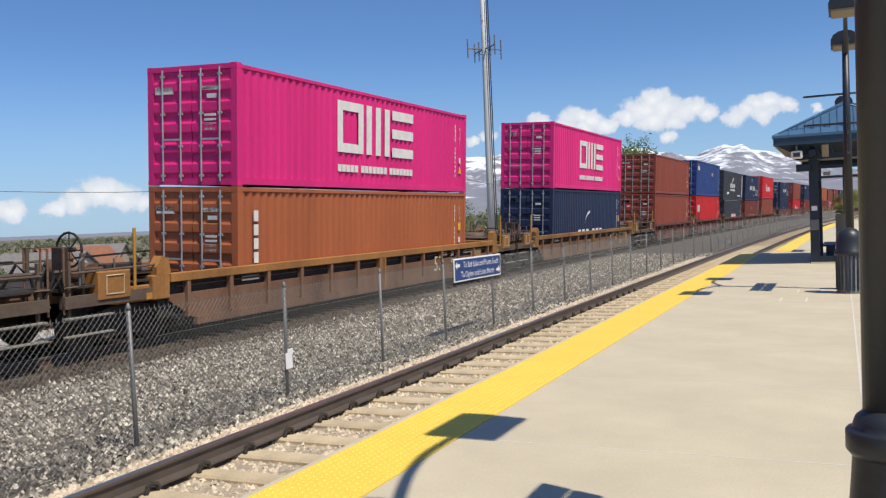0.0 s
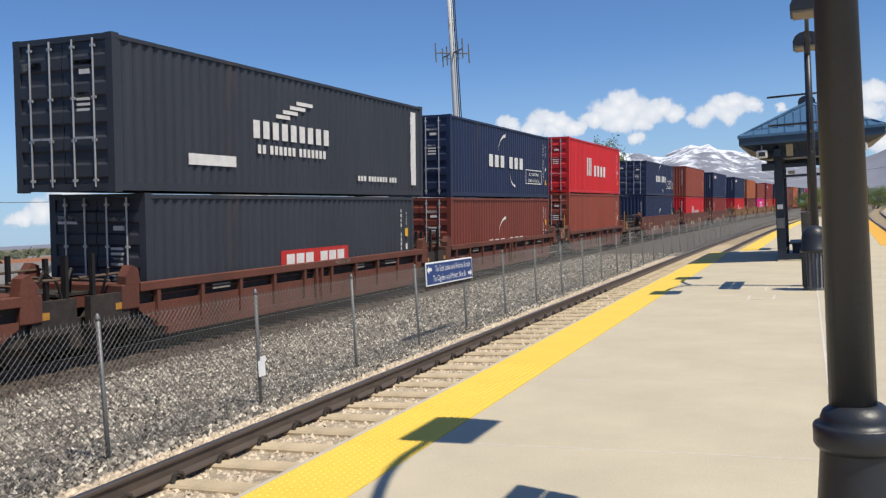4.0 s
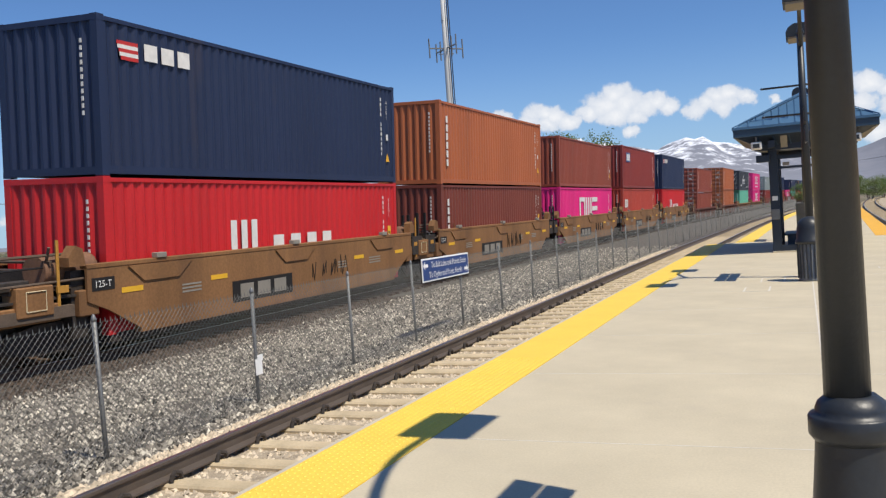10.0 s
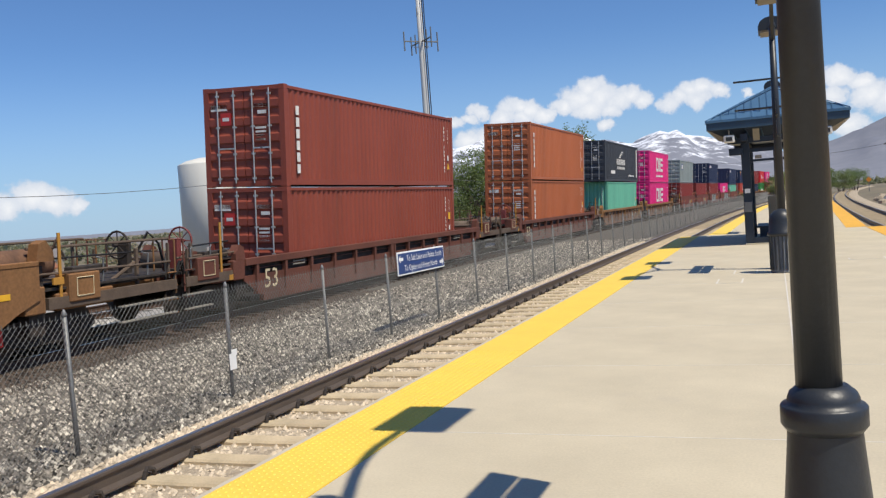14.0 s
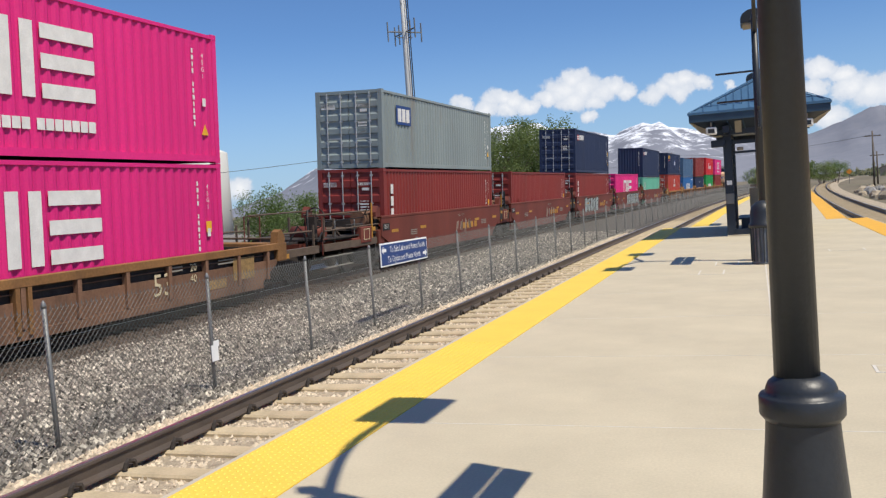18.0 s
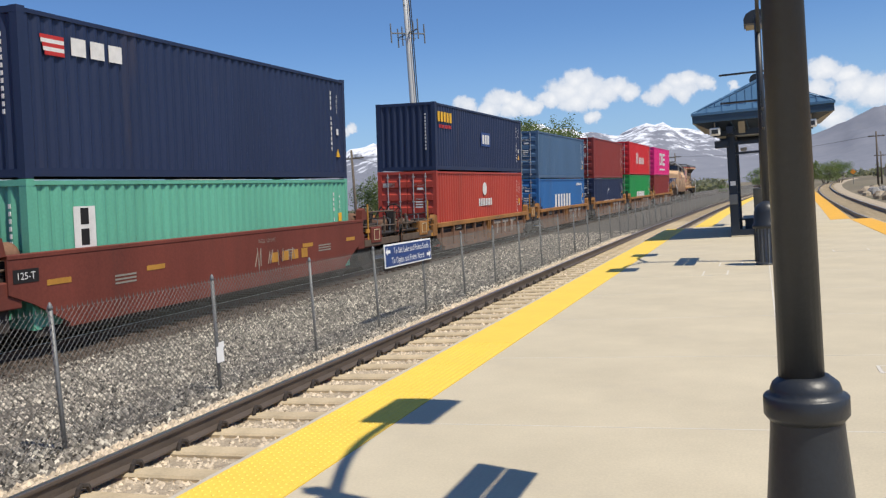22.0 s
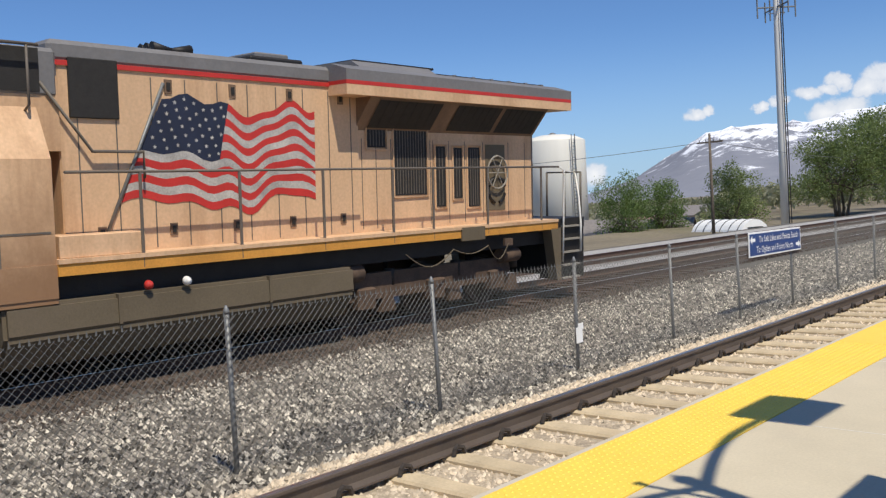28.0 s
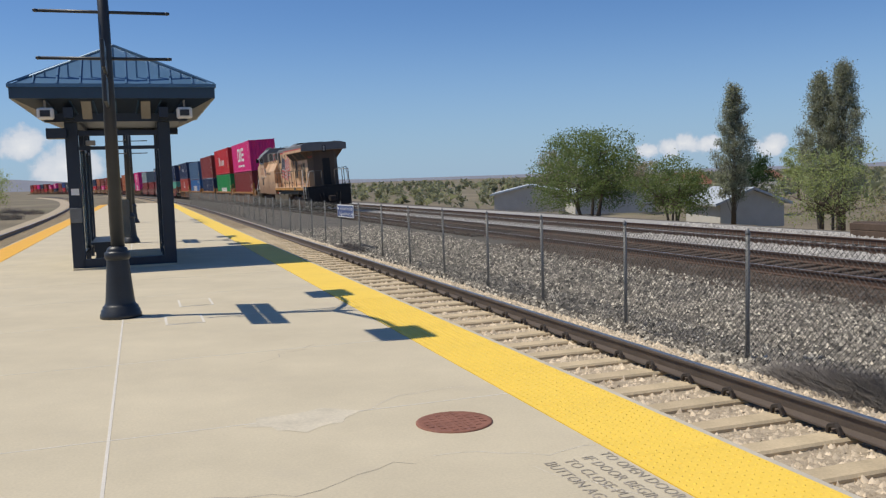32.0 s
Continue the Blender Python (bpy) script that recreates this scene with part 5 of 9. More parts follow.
# ---- well cars
M_RUSTPIPE = material("dull_brown_pipe", (0.12, 0.085, 0.06), 0.7, vary=0.2, scale=4)
M_SILVER = material("silver_spray_paint", (0.33, 0.36, 0.34), 0.6, vary=0.15, scale=3, dirt=(0.22, 0.30, 0.30), dirt_amount=0.4, bump=0)
M_AMBER = material("amber_lettering", (0.48, 0.235, 0.04), 0.65, vary=0.15, scale=3, bump=0)
CARP = {
    "yellow": material("weathered_yellow_car_paint", (0.33, 0.150, 0.042), 0.7, vary=0.25, scale=0.9, fine=20, dirt=(0.20, 0.095, 0.04), dirt_amount=0.6, streak=True),
    "umber": material("brown_yellow_car_paint", (0.235, 0.115, 0.040), 0.75, vary=0.25, scale=0.9, fine=20, dirt=(0.10, 0.05, 0.03), dirt_amount=0.5, streak=True),
    "tan": material("brown_stained_yellow_car_paint", (0.235, 0.115, 0.045), 0.75, vary=0.25, scale=0.9, fine=20, dirt=(0.13, 0.065, 0.035), dirt_amount=0.6, streak=True),
    "brown": material("brown_car_paint", (0.135, 0.048, 0.031), 0.72, vary=0.2, scale=0.9, fine=20, dirt=(0.07, 0.045, 0.032), dirt_amount=0.5, streak=True),
    "oxide": material("oxide_red_car_paint", (0.165, 0.040, 0.026), 0.7, vary=0.2, scale=0.9, fine=20, dirt=(0.08, 0.04, 0.03), dirt_amount=0.4, streak=True),
    "rust": material("rusty_car_paint", (0.185, 0.098, 0.058), 0.8, vary=0.25, scale=1.2, fine=20, dirt=(0.06, 0.035, 0.025), dirt_amount=0.5, streak=True),
}


def car_end(car, s, w, half, mat, style):
    """Dark bulkhead, lugs, posts, pipes and gratings between two wells."""
    def yy(a, b):
        return min(s * a, s * b), max(s * a, s * b)
    top = 1.68 if style == "plate" else 1.25
    gap = half - w
    part("end_bulkhead", cube(-1.24, 1.24, *yy(w - 0.12, w + 0.22), 0.42, top - 0.08), M_GRIME, car)
    for x in (-1.24, 1.24):
        lug = [(s * (w - 0.02), top), (s * (w + 0.36), top), (s * (w + 0.36), top + 0.16), (s * (w + 0.20), top + 0.36), (s * (w + 0.04), top + 0.30)]
        part("corner_lug", prism(B(), lug, "x", x - 0.09, x + 0.12), mat, car)
        if gap < 1.6:
            part("end_side_plate", cube(x - 0.05, x + 0.09, *yy(w + 0.24, half - 0.16), top - 0.70, top - 0.12), M_GRIME, car)
        else:
            part("end_sill", cube(x - 0.05, x + 0.09, *yy(w + 0.24, half - 0.16), 0.84, 1.04), M_RUSTPIPE, car)
        part("pipe", tube(B(), [(x * 0.9, s * w, top + 0.22), (x * 0.9, s * (half - 0.12), top + 0.20)], 0.026, 6), M_RUSTPIPE, car)
        if gap > 1.6:
            part("post", cube(x - 0.025, x + 0.025, *yy(half - 0.34, half - 0.29), top - 0.6, min(top + 0.38, 1.80)), M_RUSTPIPE, car)
        elif gap > 0.9:
            part("post", cube(x - 0.04, x + 0.04, *yy(half - 0.34, half - 0.27), top - 0.6, top + 0.62), M_BLACK, car)
            part("post", cube(x * 0.55 - 0.04, x * 0.55 + 0.04, *yy(half - 0.24, half - 0.17), top - 0.6, top + 0.55), M_BLACK, car)
    part("grating", cube(-0.62, 0.62, *yy(w + 0.24, half - 0.08), min(top, 1.30) - 0.16, min(top, 1.30) - 0.11), M_GRIME, car)
    part("brake_lever", tube(B(), [(0.9, s * (w + 0.5), top - 0.2), (1.2, s * (w + 0.62), top + 0.35)], 0.025, 6), M_RUSTPIPE, car)
    part("cross_pipe", tube(B(), [(-1.15, s * (w + 0.55), top + 0.10), (1.15, s * (w + 0.55), top + 0.10)], 0.03, 6), M_RUSTPIPE, car)
    part("hose", tube(B(), [(0.55, s * (half - 0.45), top - 0.1), (0.75, s * (half - 0.3), top + 0.34), (0.85, s * (half - 0.1), top + 0.10), (0.9, s * (half - 0.02), top - 0.35)], 0.03, 6), M_BLACK, car)
    part("patch", cube(*((1.30, 1.337)), *yy(w + 0.36, w + 0.60), top - 0.42, top - 0.30), M_AMBER, car)


M_OXIDE = material("dull_red_brake_paint", (0.20, 0.045, 0.04), 0.7, vary=0.2, scale=5)
M_NOTICE = material("stained_tan_plate", (0.30, 0.19, 0.075), 0.75, vary=0.3, scale=6, dirt=(0.14, 0.08, 0.04), dirt_amount=0.5)


def long_end(car, s, w, half, mat):
    """Open deck past a long well: dark uprights with braces, pale grab irons, deck plates and step edges."""
    def at(d):
        return s * (w + d)
    room = half - w
    for k, d in enumerate((room * 0.42, room * 0.72)):
        x = 1.12 if k else -1.12
        part("upright", bevelled(cube(x - 0.035, x + 0.035, min(at(d), at(d + 0.07)), max(at(d), at(d + 0.07)), 0.85, 1.74), 0.01), M_RUSTPIPE, car)
        part("brace", tube(B(), [(1.10, at(d + 0.08), 1.50), (1.02, at(d + 0.08) - s * 0.75, 1.12)], 0.035, 6), M_RUSTPIPE, car)
        if not k:
            part("side_beam", bevelled(cube(min(1.0, 1.22), 1.22, min(at(d - 0.5), at(d + 0.35)), max(at(d - 0.5), at(d + 0.35)), 1.36 - 0.1 * k, 1.52 - 0.1 * k), 0.015), M_GRIME, car)
        part("grab_iron", tube(B(), [(1.24, at(d + 0.20), 1.18), (1.26, at(d + 0.22), 1.62), (1.20, at(d + 0.10), 1.66)], 0.018, 6), M_GALV, car, "pale bent grab iron")
    part("deck_plate", bevelled(cube(-1.24, 1.24, min(at(0.05), at(room * 0.40)), max(at(0.05), at(room * 0.40)), 1.30, 1.36), 0.01), M_RUSTPIPE, car)
    part("deck_plate", cube(-1.15, 1.15, min(at(room * 0.45), at(room * 0.92)), max(at(room * 0.45), at(room * 0.92)), 1.10, 1.15), M_GRIME, car)
    part("draft_box", bevelled(cube(0.66, 1.30, min(at(room * 0.18), at(room * 0.52)), max(at(room * 0.18), at(room * 0.52)), 0.80, 1.10), 0.02), mat, car)
    for k in range(2):
        part("step_edge", cube(1.26, 1.36, min(at(room * 0.55), at(room * 0.95)), max(at(room * 0.55), at(room * 0.95)), 0.36 + 0.30 * k, 0.385 + 0.30 * k), M_SOFFIT, car, "worn pale step edge")
    part("air_line", tube(B(), [(1.28, at(0.1), 1.46), (1.28, at(room - 0.3), 1.42)], 0.022, 6), M_RUSTPIPE, car)
    part("air_line", tube(B(), [(1.05, at(0.2), 1.70), (1.05, at(room - 0.6), 1.66)], 0.018, 6), M_BLACK, car)


def truck_meshes():
    def side_frames():
        bm = B()
        for s in (-1, 1):
            prism(bm, [(-1.15, 0.42), (-0.95, 0.30), (-0.45, 0.22), (0.45, 0.22), (0.95, 0.30), (1.15, 0.42), (1.15, 0.58), (0.75, 0.66), (0.40, 0.74), (-0.40, 0.74), (-0.75, 0.66), (-1.15, 0.58)], "x", s * 0.98 - 0.06, s * 0.98 + 0.06)
            for y in (-0.89, 0.89):
                box(bm, s * 0.98 - 0.10, s * 0.98 + 0.10, y - 0.13, y + 0.13, 0.36, 0.60)
        box(bm, -0.95, 0.95, -0.2, 0.2, 0.42, 0.70)
        return mesh_of("side_frames", bm, M_GRIME)
    def wheel(s):
        bm = B()
        prof = [(0.10, -0.07), (0.36, -0.06), (0.42, -0.07), (0.42, 0.04), (0.45, 0.05), (0.45, 0.08), (0.36, 0.06), (0.12, 0.08)]
        rings = [[bm.verts.new((s * (0.75 - d), r * math.cos(2 * math.pi * k / 20), 0.42 + r * math.sin(2 * math.pi * k / 20))) for k in range(20)] for r, d in prof]
        for A, C in zip(rings, rings[1:] + rings[:1]):
            for k in range(20):
                bm.faces.new((A[k], A[(k + 1) % 20], C[(k + 1) % 20], C[k]))
        return mesh_of("wheel", bm, M_WHEEL)
    return cached("truck", side_frames), {s: cached(("wheel", s), lambda s=s: wheel(s)) for s in (-1, 1)}


def add_truck(car, y):
    fr, wh = truck_meshes()
    t = part("truck", fr, M_GRIME, car, at=pose(0, y, 0))
    for yy in (-0.89, 0.89):
        for s in (-1, 1):
            part("wheel", wh[s], M_WHEEL, t, at=pose(0, yy, 0))


def make_car(style, colour, length, half, truck_front, truck_rear, marks, ends):
    """One well unit, centred on its container; half is the distance from its middle to each end."""
    key = "tan" if colour == "yellow" and style == "plate" else colour
    mat, low = CARP[key], CARP["rust" if colour in ("yellow", "umber") and style == "rib" else key]
    words = {"yellow": "weathered yellow", "umber": "dirty brown-yellow", "brown": "dark brown", "oxide": "oxide-red", "rust": "rusty"}[colour]
    car = thing("well_car", f"{words} railway well car carrying stacked containers", "rail wagon", "well cars")
    w = length / 2
    X = 1.39
    for s in (-1, 1):
        if style == "rib":
            part("top_chord", bevelled(cube(min(s * (X - 0.14), s * X), max(s * (X - 0.14), s * X), -w, w, 1.10, 1.27), 0.012), mat, car)
            bm = B()
            prism(bm, [(-w, 0.86), (-w, 0.75), (-w + 0.7, 0.36), (w - 0.7, 0.36), (w, 0.75), (w, 0.86)], "x", s * (X - 0.07), s * (X - 0.10))
            if s < 0:
                for k in range(9):
                    y = -w + 0.5 + (length - 1.0) * k / 8
                    box(bm, -X + 0.010, -X + 0.13, y - 0.05, y + 0.05, 0.40, 1.10)
            part("side_plate", bm, low, car)
            # added dark sheet stands in for the shade in the gap below the chord
            part("side_liner", cube(min(s * (X - 0.145), s * (X - 0.155)), max(s * (X - 0.145), s * (X - 0.155)), -w, w, 0.45, 1.12), M_GRIME, car)
            part("side_rod", tube(B(), [(s * (X - 0.10), -w + 0.3, 1.0), (s * (X - 0.10), w - 0.3, 1.0)], 0.012, 5), low, car)
            for y in (-0.13, 0.13) if s > 0 else ():
                part("centre_rib", cube(min(s * (X - 0.13), s * (X + 0.005)), max(s * (X - 0.13), s * (X + 0.005)), y - 0.045, y + 0.045, 0.30, 1.10), mat, car)
            part("bottom_chord", cube(min(s * (X - 0.16), s * (X - 0.03)), max(s * (X - 0.16), s * (X - 0.03)), -w + 0.75, w - 0.75, 0.21, 0.37), low, car)
            n = max(4, int(length / 1.35))
            for k in range(n + 1) if s > 0 else ():
                y = -w + 0.5 + (length - 1.0) * k / n
                part("rib", cached(("rib", colour, s), lambda: mesh_of("rib", cube(min(s * (X - 0.13), s * (X - 0.010)), max(s * (X - 0.13), s * (X - 0.010)), -0.05, 0.05, 0.40, 1.10), low)), low, car, at=pose(0, y, 0))
        else:
            bm = B()
            prism(bm, [(-w - 0.3, 1.68), (-w - 0.3, 1.05), (-w + 0.2, 0.85), (-w + 1.0, 0.42), (w - 1.0, 0.42), (w - 0.2, 0.85), (w + 0.3, 1.05), (w + 0.3, 1.68)], "x", s * X, s * (X - 0.05))
            part("side_plate", bm, mat, car)
            part("top_chord", bevelled(cube(min(s * (X - 0.16), s * (X + 0.012)), max(s * (X - 0.16), s * (X + 0.012)), -w - 0.3, w + 0.3, 1.62, 1.70), 0.01), mat, car)
            part("bottom_chord", cube(min(s * (X - 0.16), s * (X + 0.012)), max(s * (X - 0.16), s * (X + 0.012)), -w + 1.0, w - 1.0, 0.34, 0.46), mat, car)
            if colour == "yellow":
                for y in (-w + 1.6, 0.0, w - 1.6):
                    bm = B()
                    prism(bm, [(y - 0.9, 1.60), (y - 0.5, 1.30), (y + 0.5, 1.30), (y + 0.9, 1.60)], "x", s * (X + 0.006), s * (X + 0.03))
                    part("gusset", bm, mat, car)
                    part("guide_block", bevelled(cube(min(s * (X - 0.1), s * (X + 0.04)), max(s * (X - 0.1), s * (X + 0.04)), y - 0.14, y + 0.14, 1.70, 1.80), 0.01), M_SOFFIT if s > 0 else mat, car)
            for y in (-w + 0.8, -w + 3.4, w - 3.2, w - 0.6):
                part("reflector", cube(min(s * (X + 0.002), s * (X + 0.008)), max(s * (X + 0.002), s * (X + 0.008)), y - 0.28, y + 0.28, 1.12, 1.22), M_AMBER if colour != "yellow" else M_YMARK, car, "yellow reflective strip")
    part("floor", cube(-1.2, 1.2, -w + 0.4, w - 0.4, 0.22, 0.345), M_GRIME, car)
    for s in (-1, 1):
        y0, y1 = sorted((s * (w - 0.05), s * half))
        if y1 - y0 > 0.15:
            part("end_deck", cube(-0.62, 0.62, y0, y1, 0.86, 1.06), low, car)
            part("end_bolster", bevelled(cube(-1.36, 1.36, min(s * (w + 0.0), s * (w + 0.45)), max(s * (w + 0.0), s * (w + 0.45)), 0.80, 1.26), 0.02), mat, car)
        if half - w > 1.6:
            for x in (-1.0, 1.0):
                part("walkway", cube(x - 0.28, x + 0.28, y0 + 0.3, y1 - 0.1, 1.16, 1.20), M_GRIME, car)
            for x in (-1, 1):
                part("end_handrail", tube(B(), [(x * 1.28, s * (half - 0.15), 0.75), (x * 1.28, s * (half - 0.15), 1.85), (x * 0.75, s * (half - 0.15), 1.85), (x * 0.75, s * (half - 0.15), 0.75)], 0.02, 6), low, car)
            part("stanchion", tube(B(), [(1.30, s * (w + 0.85), 0.9), (1.30, s * (w + 0.85), 2.15)], 0.03, 6), M_AMBER, car, "yellow corner stanchion")
            box_at = part("equipment_box", bevelled(cube(1.02, 1.36, min(s * (w + 1.0), s * (w + 1.75)), max(s * (w + 1.0), s * (w + 1.75)), 0.92, 1.42), 0.02), mat, car)
            yc = s * (w + 1.37)
            part("plate_frame", tube(B(), [(1.366, yc - 0.2, 1.02), (1.366, yc + 0.2, 1.02), (1.366, yc + 0.2, 1.34), (1.366, yc - 0.2, 1.34), (1.366, yc - 0.2, 1.02)], 0.012, 4), M_LETTER, box_at)
            if style == "plate":
                part("air_reservoir", tube(B(), [(0.85, s * (w - 0.25), 1.62), (0.85, s * (w - 0.17), 1.62), (0.85, s * (w + 0.85), 1.62), (0.85, s * (w + 0.93), 1.62)], 0.27, 16), CARP["rust"], car, "rusty brown cylindrical air reservoir")
            else:
                part("air_reservoir", tube(B(), [(-0.55, s * (w + 1.1), 1.30), (0.60, s * (w + 1.1), 1.30)], 0.21, 14), M_RUSTPIPE, car, "brown cylindrical air reservoir")
            part("hose", tube(B(), [(1.25, s * (half - 0.2), 1.0), (1.32, s * (half - 0.05), 1.4), (1.28, s * (half + 0.12), 1.15)], 0.03, 6), M_BLACK, car)
            for k in range(4):
                part("ladder_rung", tube(B(), [(1.30, s * (half - 0.42), 0.35 + 0.28 * k), (1.30, s * (half - 0.12), 0.35 + 0.28 * k)], 0.014, 5), low, car)
            long_end(car, s, w, half, mat)
        # cross strut with a dark hose bundle at each joint
        bm = B()
        tube(bm, [(0, s * (half - 0.5), 0.80), (0, s * half, 0.80)], 0.12, 8)
        part("coupler", bm, M_GRIME, car)
    if half - w > 1.6:
        for e, x, r in ((-1, 0.75, 0.30), (1, 0.35, 0.28)) if style == "plate" else ((-1, 0.75, 0.30),):
            y, red = e * (half - 0.75), colour == "brown" and style == "rib"
            bm = B()
            tube(bm, [(x + r * math.cos(q), y, 1.78 + r * math.sin(q)) for q in (2 * math.pi * k / 16 for k in range(17))], 0.022, 6, caps=False)
            for k in range(4):
                q = math.pi * k / 4
                tube(bm, [(x - r * math.cos(q), y, 1.78 - r * math.sin(q)), (x + r * math.cos(q), y, 1.78 + r * math.sin(q))], 0.012, 5)
            tube(bm, [(x, y, 1.78), (x, y - e * 0.13, 1.78)], 0.04, 8)
            part("brake_wheel", bm, M_OXIDE if red else M_GRIME, car, "dull red brake wheel" if red else "")
            part("brake_stand", bevelled(cube(x - 0.13, x + 0.13, min(y + e * 0.13, y + e * 0.27), max(y + e * 0.13, y + e * 0.27), 1.0, 1.84), 0.015), M_OXIDE if red else M_GRIME, car)
        bm = B()
        tube(bm, [(-0.3, -(half - 1.25), 1.32), (0.75, -(half - 1.25), 1.32)], 0.20, 12)
        part("air_reservoir", bm, low, car)
    for s, hh in ((-1, ends[0]), (1, ends[1])):
        car_end(car, s, w + (0.3 if style == "plate" else 0), max(hh, w + 0.8), mat, style)
    for y in ([-truck_front] if truck_front else []) + ([truck_rear] if truck_rear else []):
        add_truck(car, y)
    # lettering on the side sill
    zz = 1.22 if style == "plate" else 1.145
    hh = 0.24 if style == "plate" else 0.09
    for kind in marks:
        if kind == "number" and style == "plate":
            letters(car, [3], -4.15, -3.4, 0.62, 0.94, X + 0.002, 0.4, M_LETTER)
            part("number", text_mesh("55535", 0.46, M_LETTER), M_LETTER, car, at=Matrix.Translation((X + 0.004, -2.5, 0.78)) @ FACE_X)
            part("unit_letter", text_mesh("A", 0.30, M_LETTER), M_LETTER, car, at=Matrix.Translation((X + 0.004, -0.7, 0.92)) @ FACE_X)
            for k, w2 in enumerate(("40", "20")):
                part("length_mark", text_mesh(w2, 0.26, M_LETTER), M_LETTER, car, at=Matrix.Translation((X + 0.004, -5.75, 1.16 - 0.24 * k)) @ FACE_X)
        elif kind == "logo":
            part("logo_panel", patch(B(), -2.6, -0.2, 0.55, 1.02, X + 0.001), M_BLACK, car)
            letters(car, [3], -2.4, -0.4, 0.63, 0.94, X + 0.006, 0.25, M_SOFFIT, "white letter block")
        elif kind == "small":
            bm = B()
            for k, (y, n) in enumerate(((-w + 2.2, 5), (w - 2.6, 6), (w - 4.4, 4))):
                for i in range(3):
                    patch(bm, y, y + 0.12 * n, 0.95 + 0.07 * i, 0.985 + 0.07 * i, X + 0.002 if style == "plate" else X - 0.066)
            tagged(part("small_lettering", bm, M_SOFFIT, car), kind="stuff")
        elif kind == "load":
            part("load_notice", text_mesh("WELL LD LMT", 0.13, M_SOFFIT), M_SOFFIT, car, at=Matrix.Translation((X + 0.004, 1.2, 1.42 if style == "plate" else 1.185)) @ FACE_X)
        elif kind == "unit":
            part("unit_plate", patch(B(), -w - 0.2, -w + 0.35, 1.22, 1.45, X + 0.003), M_BLACK, car)
            part("lettering", text_mesh("125-T", 0.17, M_OFFWHITE), M_OFFWHITE, car, at=Matrix.Translation((X + 0.009, -w + 0.07, 1.33)) @ FACE_X)
        elif kind.startswith("blocks"):
            paint_a = M_RED if kind.endswith("red") else M_LETTERGREY
            for k, (a, b, mm) in enumerate(((0.8, 2.0, paint_a), (2.1, 3.2, paint_a), (3.3, 4.3, M_RUSTPIPE if kind.endswith("red") else paint_a))):
                part("letter_block", prism(B(), [(a, 1.05), (b, 1.05), (b - 0.05, 0.90), ((a + b) / 2 + 0.14, 0.90), ((a + b) / 2 + 0.10, 0.45), ((a + b) / 2 - 0.14, 0.45), ((a + b) / 2 - 0.10, 0.90), (a + 0.05, 0.90)], "x", X - 0.069, X - 0.064), mm, car)
        elif kind == "amber":
            letters(car, [4], 1.3, 3.3, 0.86, 1.10, X + 0.003, 0.36, M_AMBER, "amber letter block")
        elif kind == "53":
            part("lettering", text_mesh("53", 0.66, M_LETTER), M_LETTER, car, at=Matrix.Translation((X - 0.055, -w + 1.15 if colour == "brown" else w - 4.6, 0.70)) @ FACE_X)
            if colour == "brown":
                continue
            for k, w2 in enumerate(("20", "40")):
                part("length_mark", text_mesh(w2, 0.24, M_LETTER), M_LETTER, car, at=Matrix.Translation((X - 0.055, w - 3.55, 0.98 - 0.24 * k)) @ FACE_X)
            part("notice_plate", patch(B(), w - 2.0, w - 1.1, 0.52, 1.04, X - 0.062), M_NOTICE, car, "stained tan notice plate")
            part("notice_plate", patch(B(), w - 3.1, w - 2.3, 0.42, 0.62, X - 0.062), M_NOTICE, car, "stained tan notice plate")
        elif kind.startswith("tag"):
            rng = random.Random(kind)
            bm = B()
            y0 = rng.uniform(0.4, 1.6)
            if kind.endswith("big"):
                # fat silver letter shapes with dark outlines and slots
                tag = None
                for k in range(5 if "26" in kind else 7):
                    cy = (-3.6 if "26" in kind else -1.0) + 0.95 * k + rng.uniform(-0.05, 0.05)
                    pts = []
                    for q, (a, b) in enumerate(((-0.42, -0.42), (-0.1, -0.5), (0.34, -0.40), (0.42, -0.1), (0.36, 0.15), (0.50, 0.42), (0.1, 0.48), (-0.30, 0.40), (-0.52, 0.46), (-0.38, 0.1))):
                        pts.append((cy + a * 1.15 + rng.uniform(-0.08, 0.08), 1.06 + b * 1.0 + rng.uniform(-0.07, 0.07)))
                    tag = part("graffiti", prism(B(), pts, "x", X + 0.001, X + 0.004), M_SILVER, car, "silver spray-painted letter shape")
                    part("outline", tube(B(), [(X + 0.005, a, b) for a, b in pts + pts[:1]], 0.016, 4), M_GRIME, tag)
                    for q in range(2):
                        u, v = cy + rng.uniform(-0.2, 0.15), 0.95 + 0.3 * q
                        part("slot", patch(B(), u, u + rng.uniform(0.08, 0.26), v, v + rng.uniform(0.05, 0.14), X + 0.005), M_GRIME, tag)
                continue
            for k in range(4):
                cy, wide, tall = y0 + 0.52 * k, rng.uniform(0.26, 0.42), rng.uniform(0.20, 0.34)
                pts, n = [], rng.randint(4, 7)
                for q in range(n):
                    up = 1 if q % 2 else -1
                    pts.append((X + 0.006, cy + wide * (q / n - 0.5) + rng.uniform(-0.07, 0.07), 1.0 + up * tall * rng.uniform(0.5, 1.0)))
                tube(bm, pts, 0.014, 4)
            tagged(part("graffiti", bm, M_BLACK if colour == "yellow" else M_LETTERGREY, car, "spray-painted scrawl"), kind="stuff")
    return car


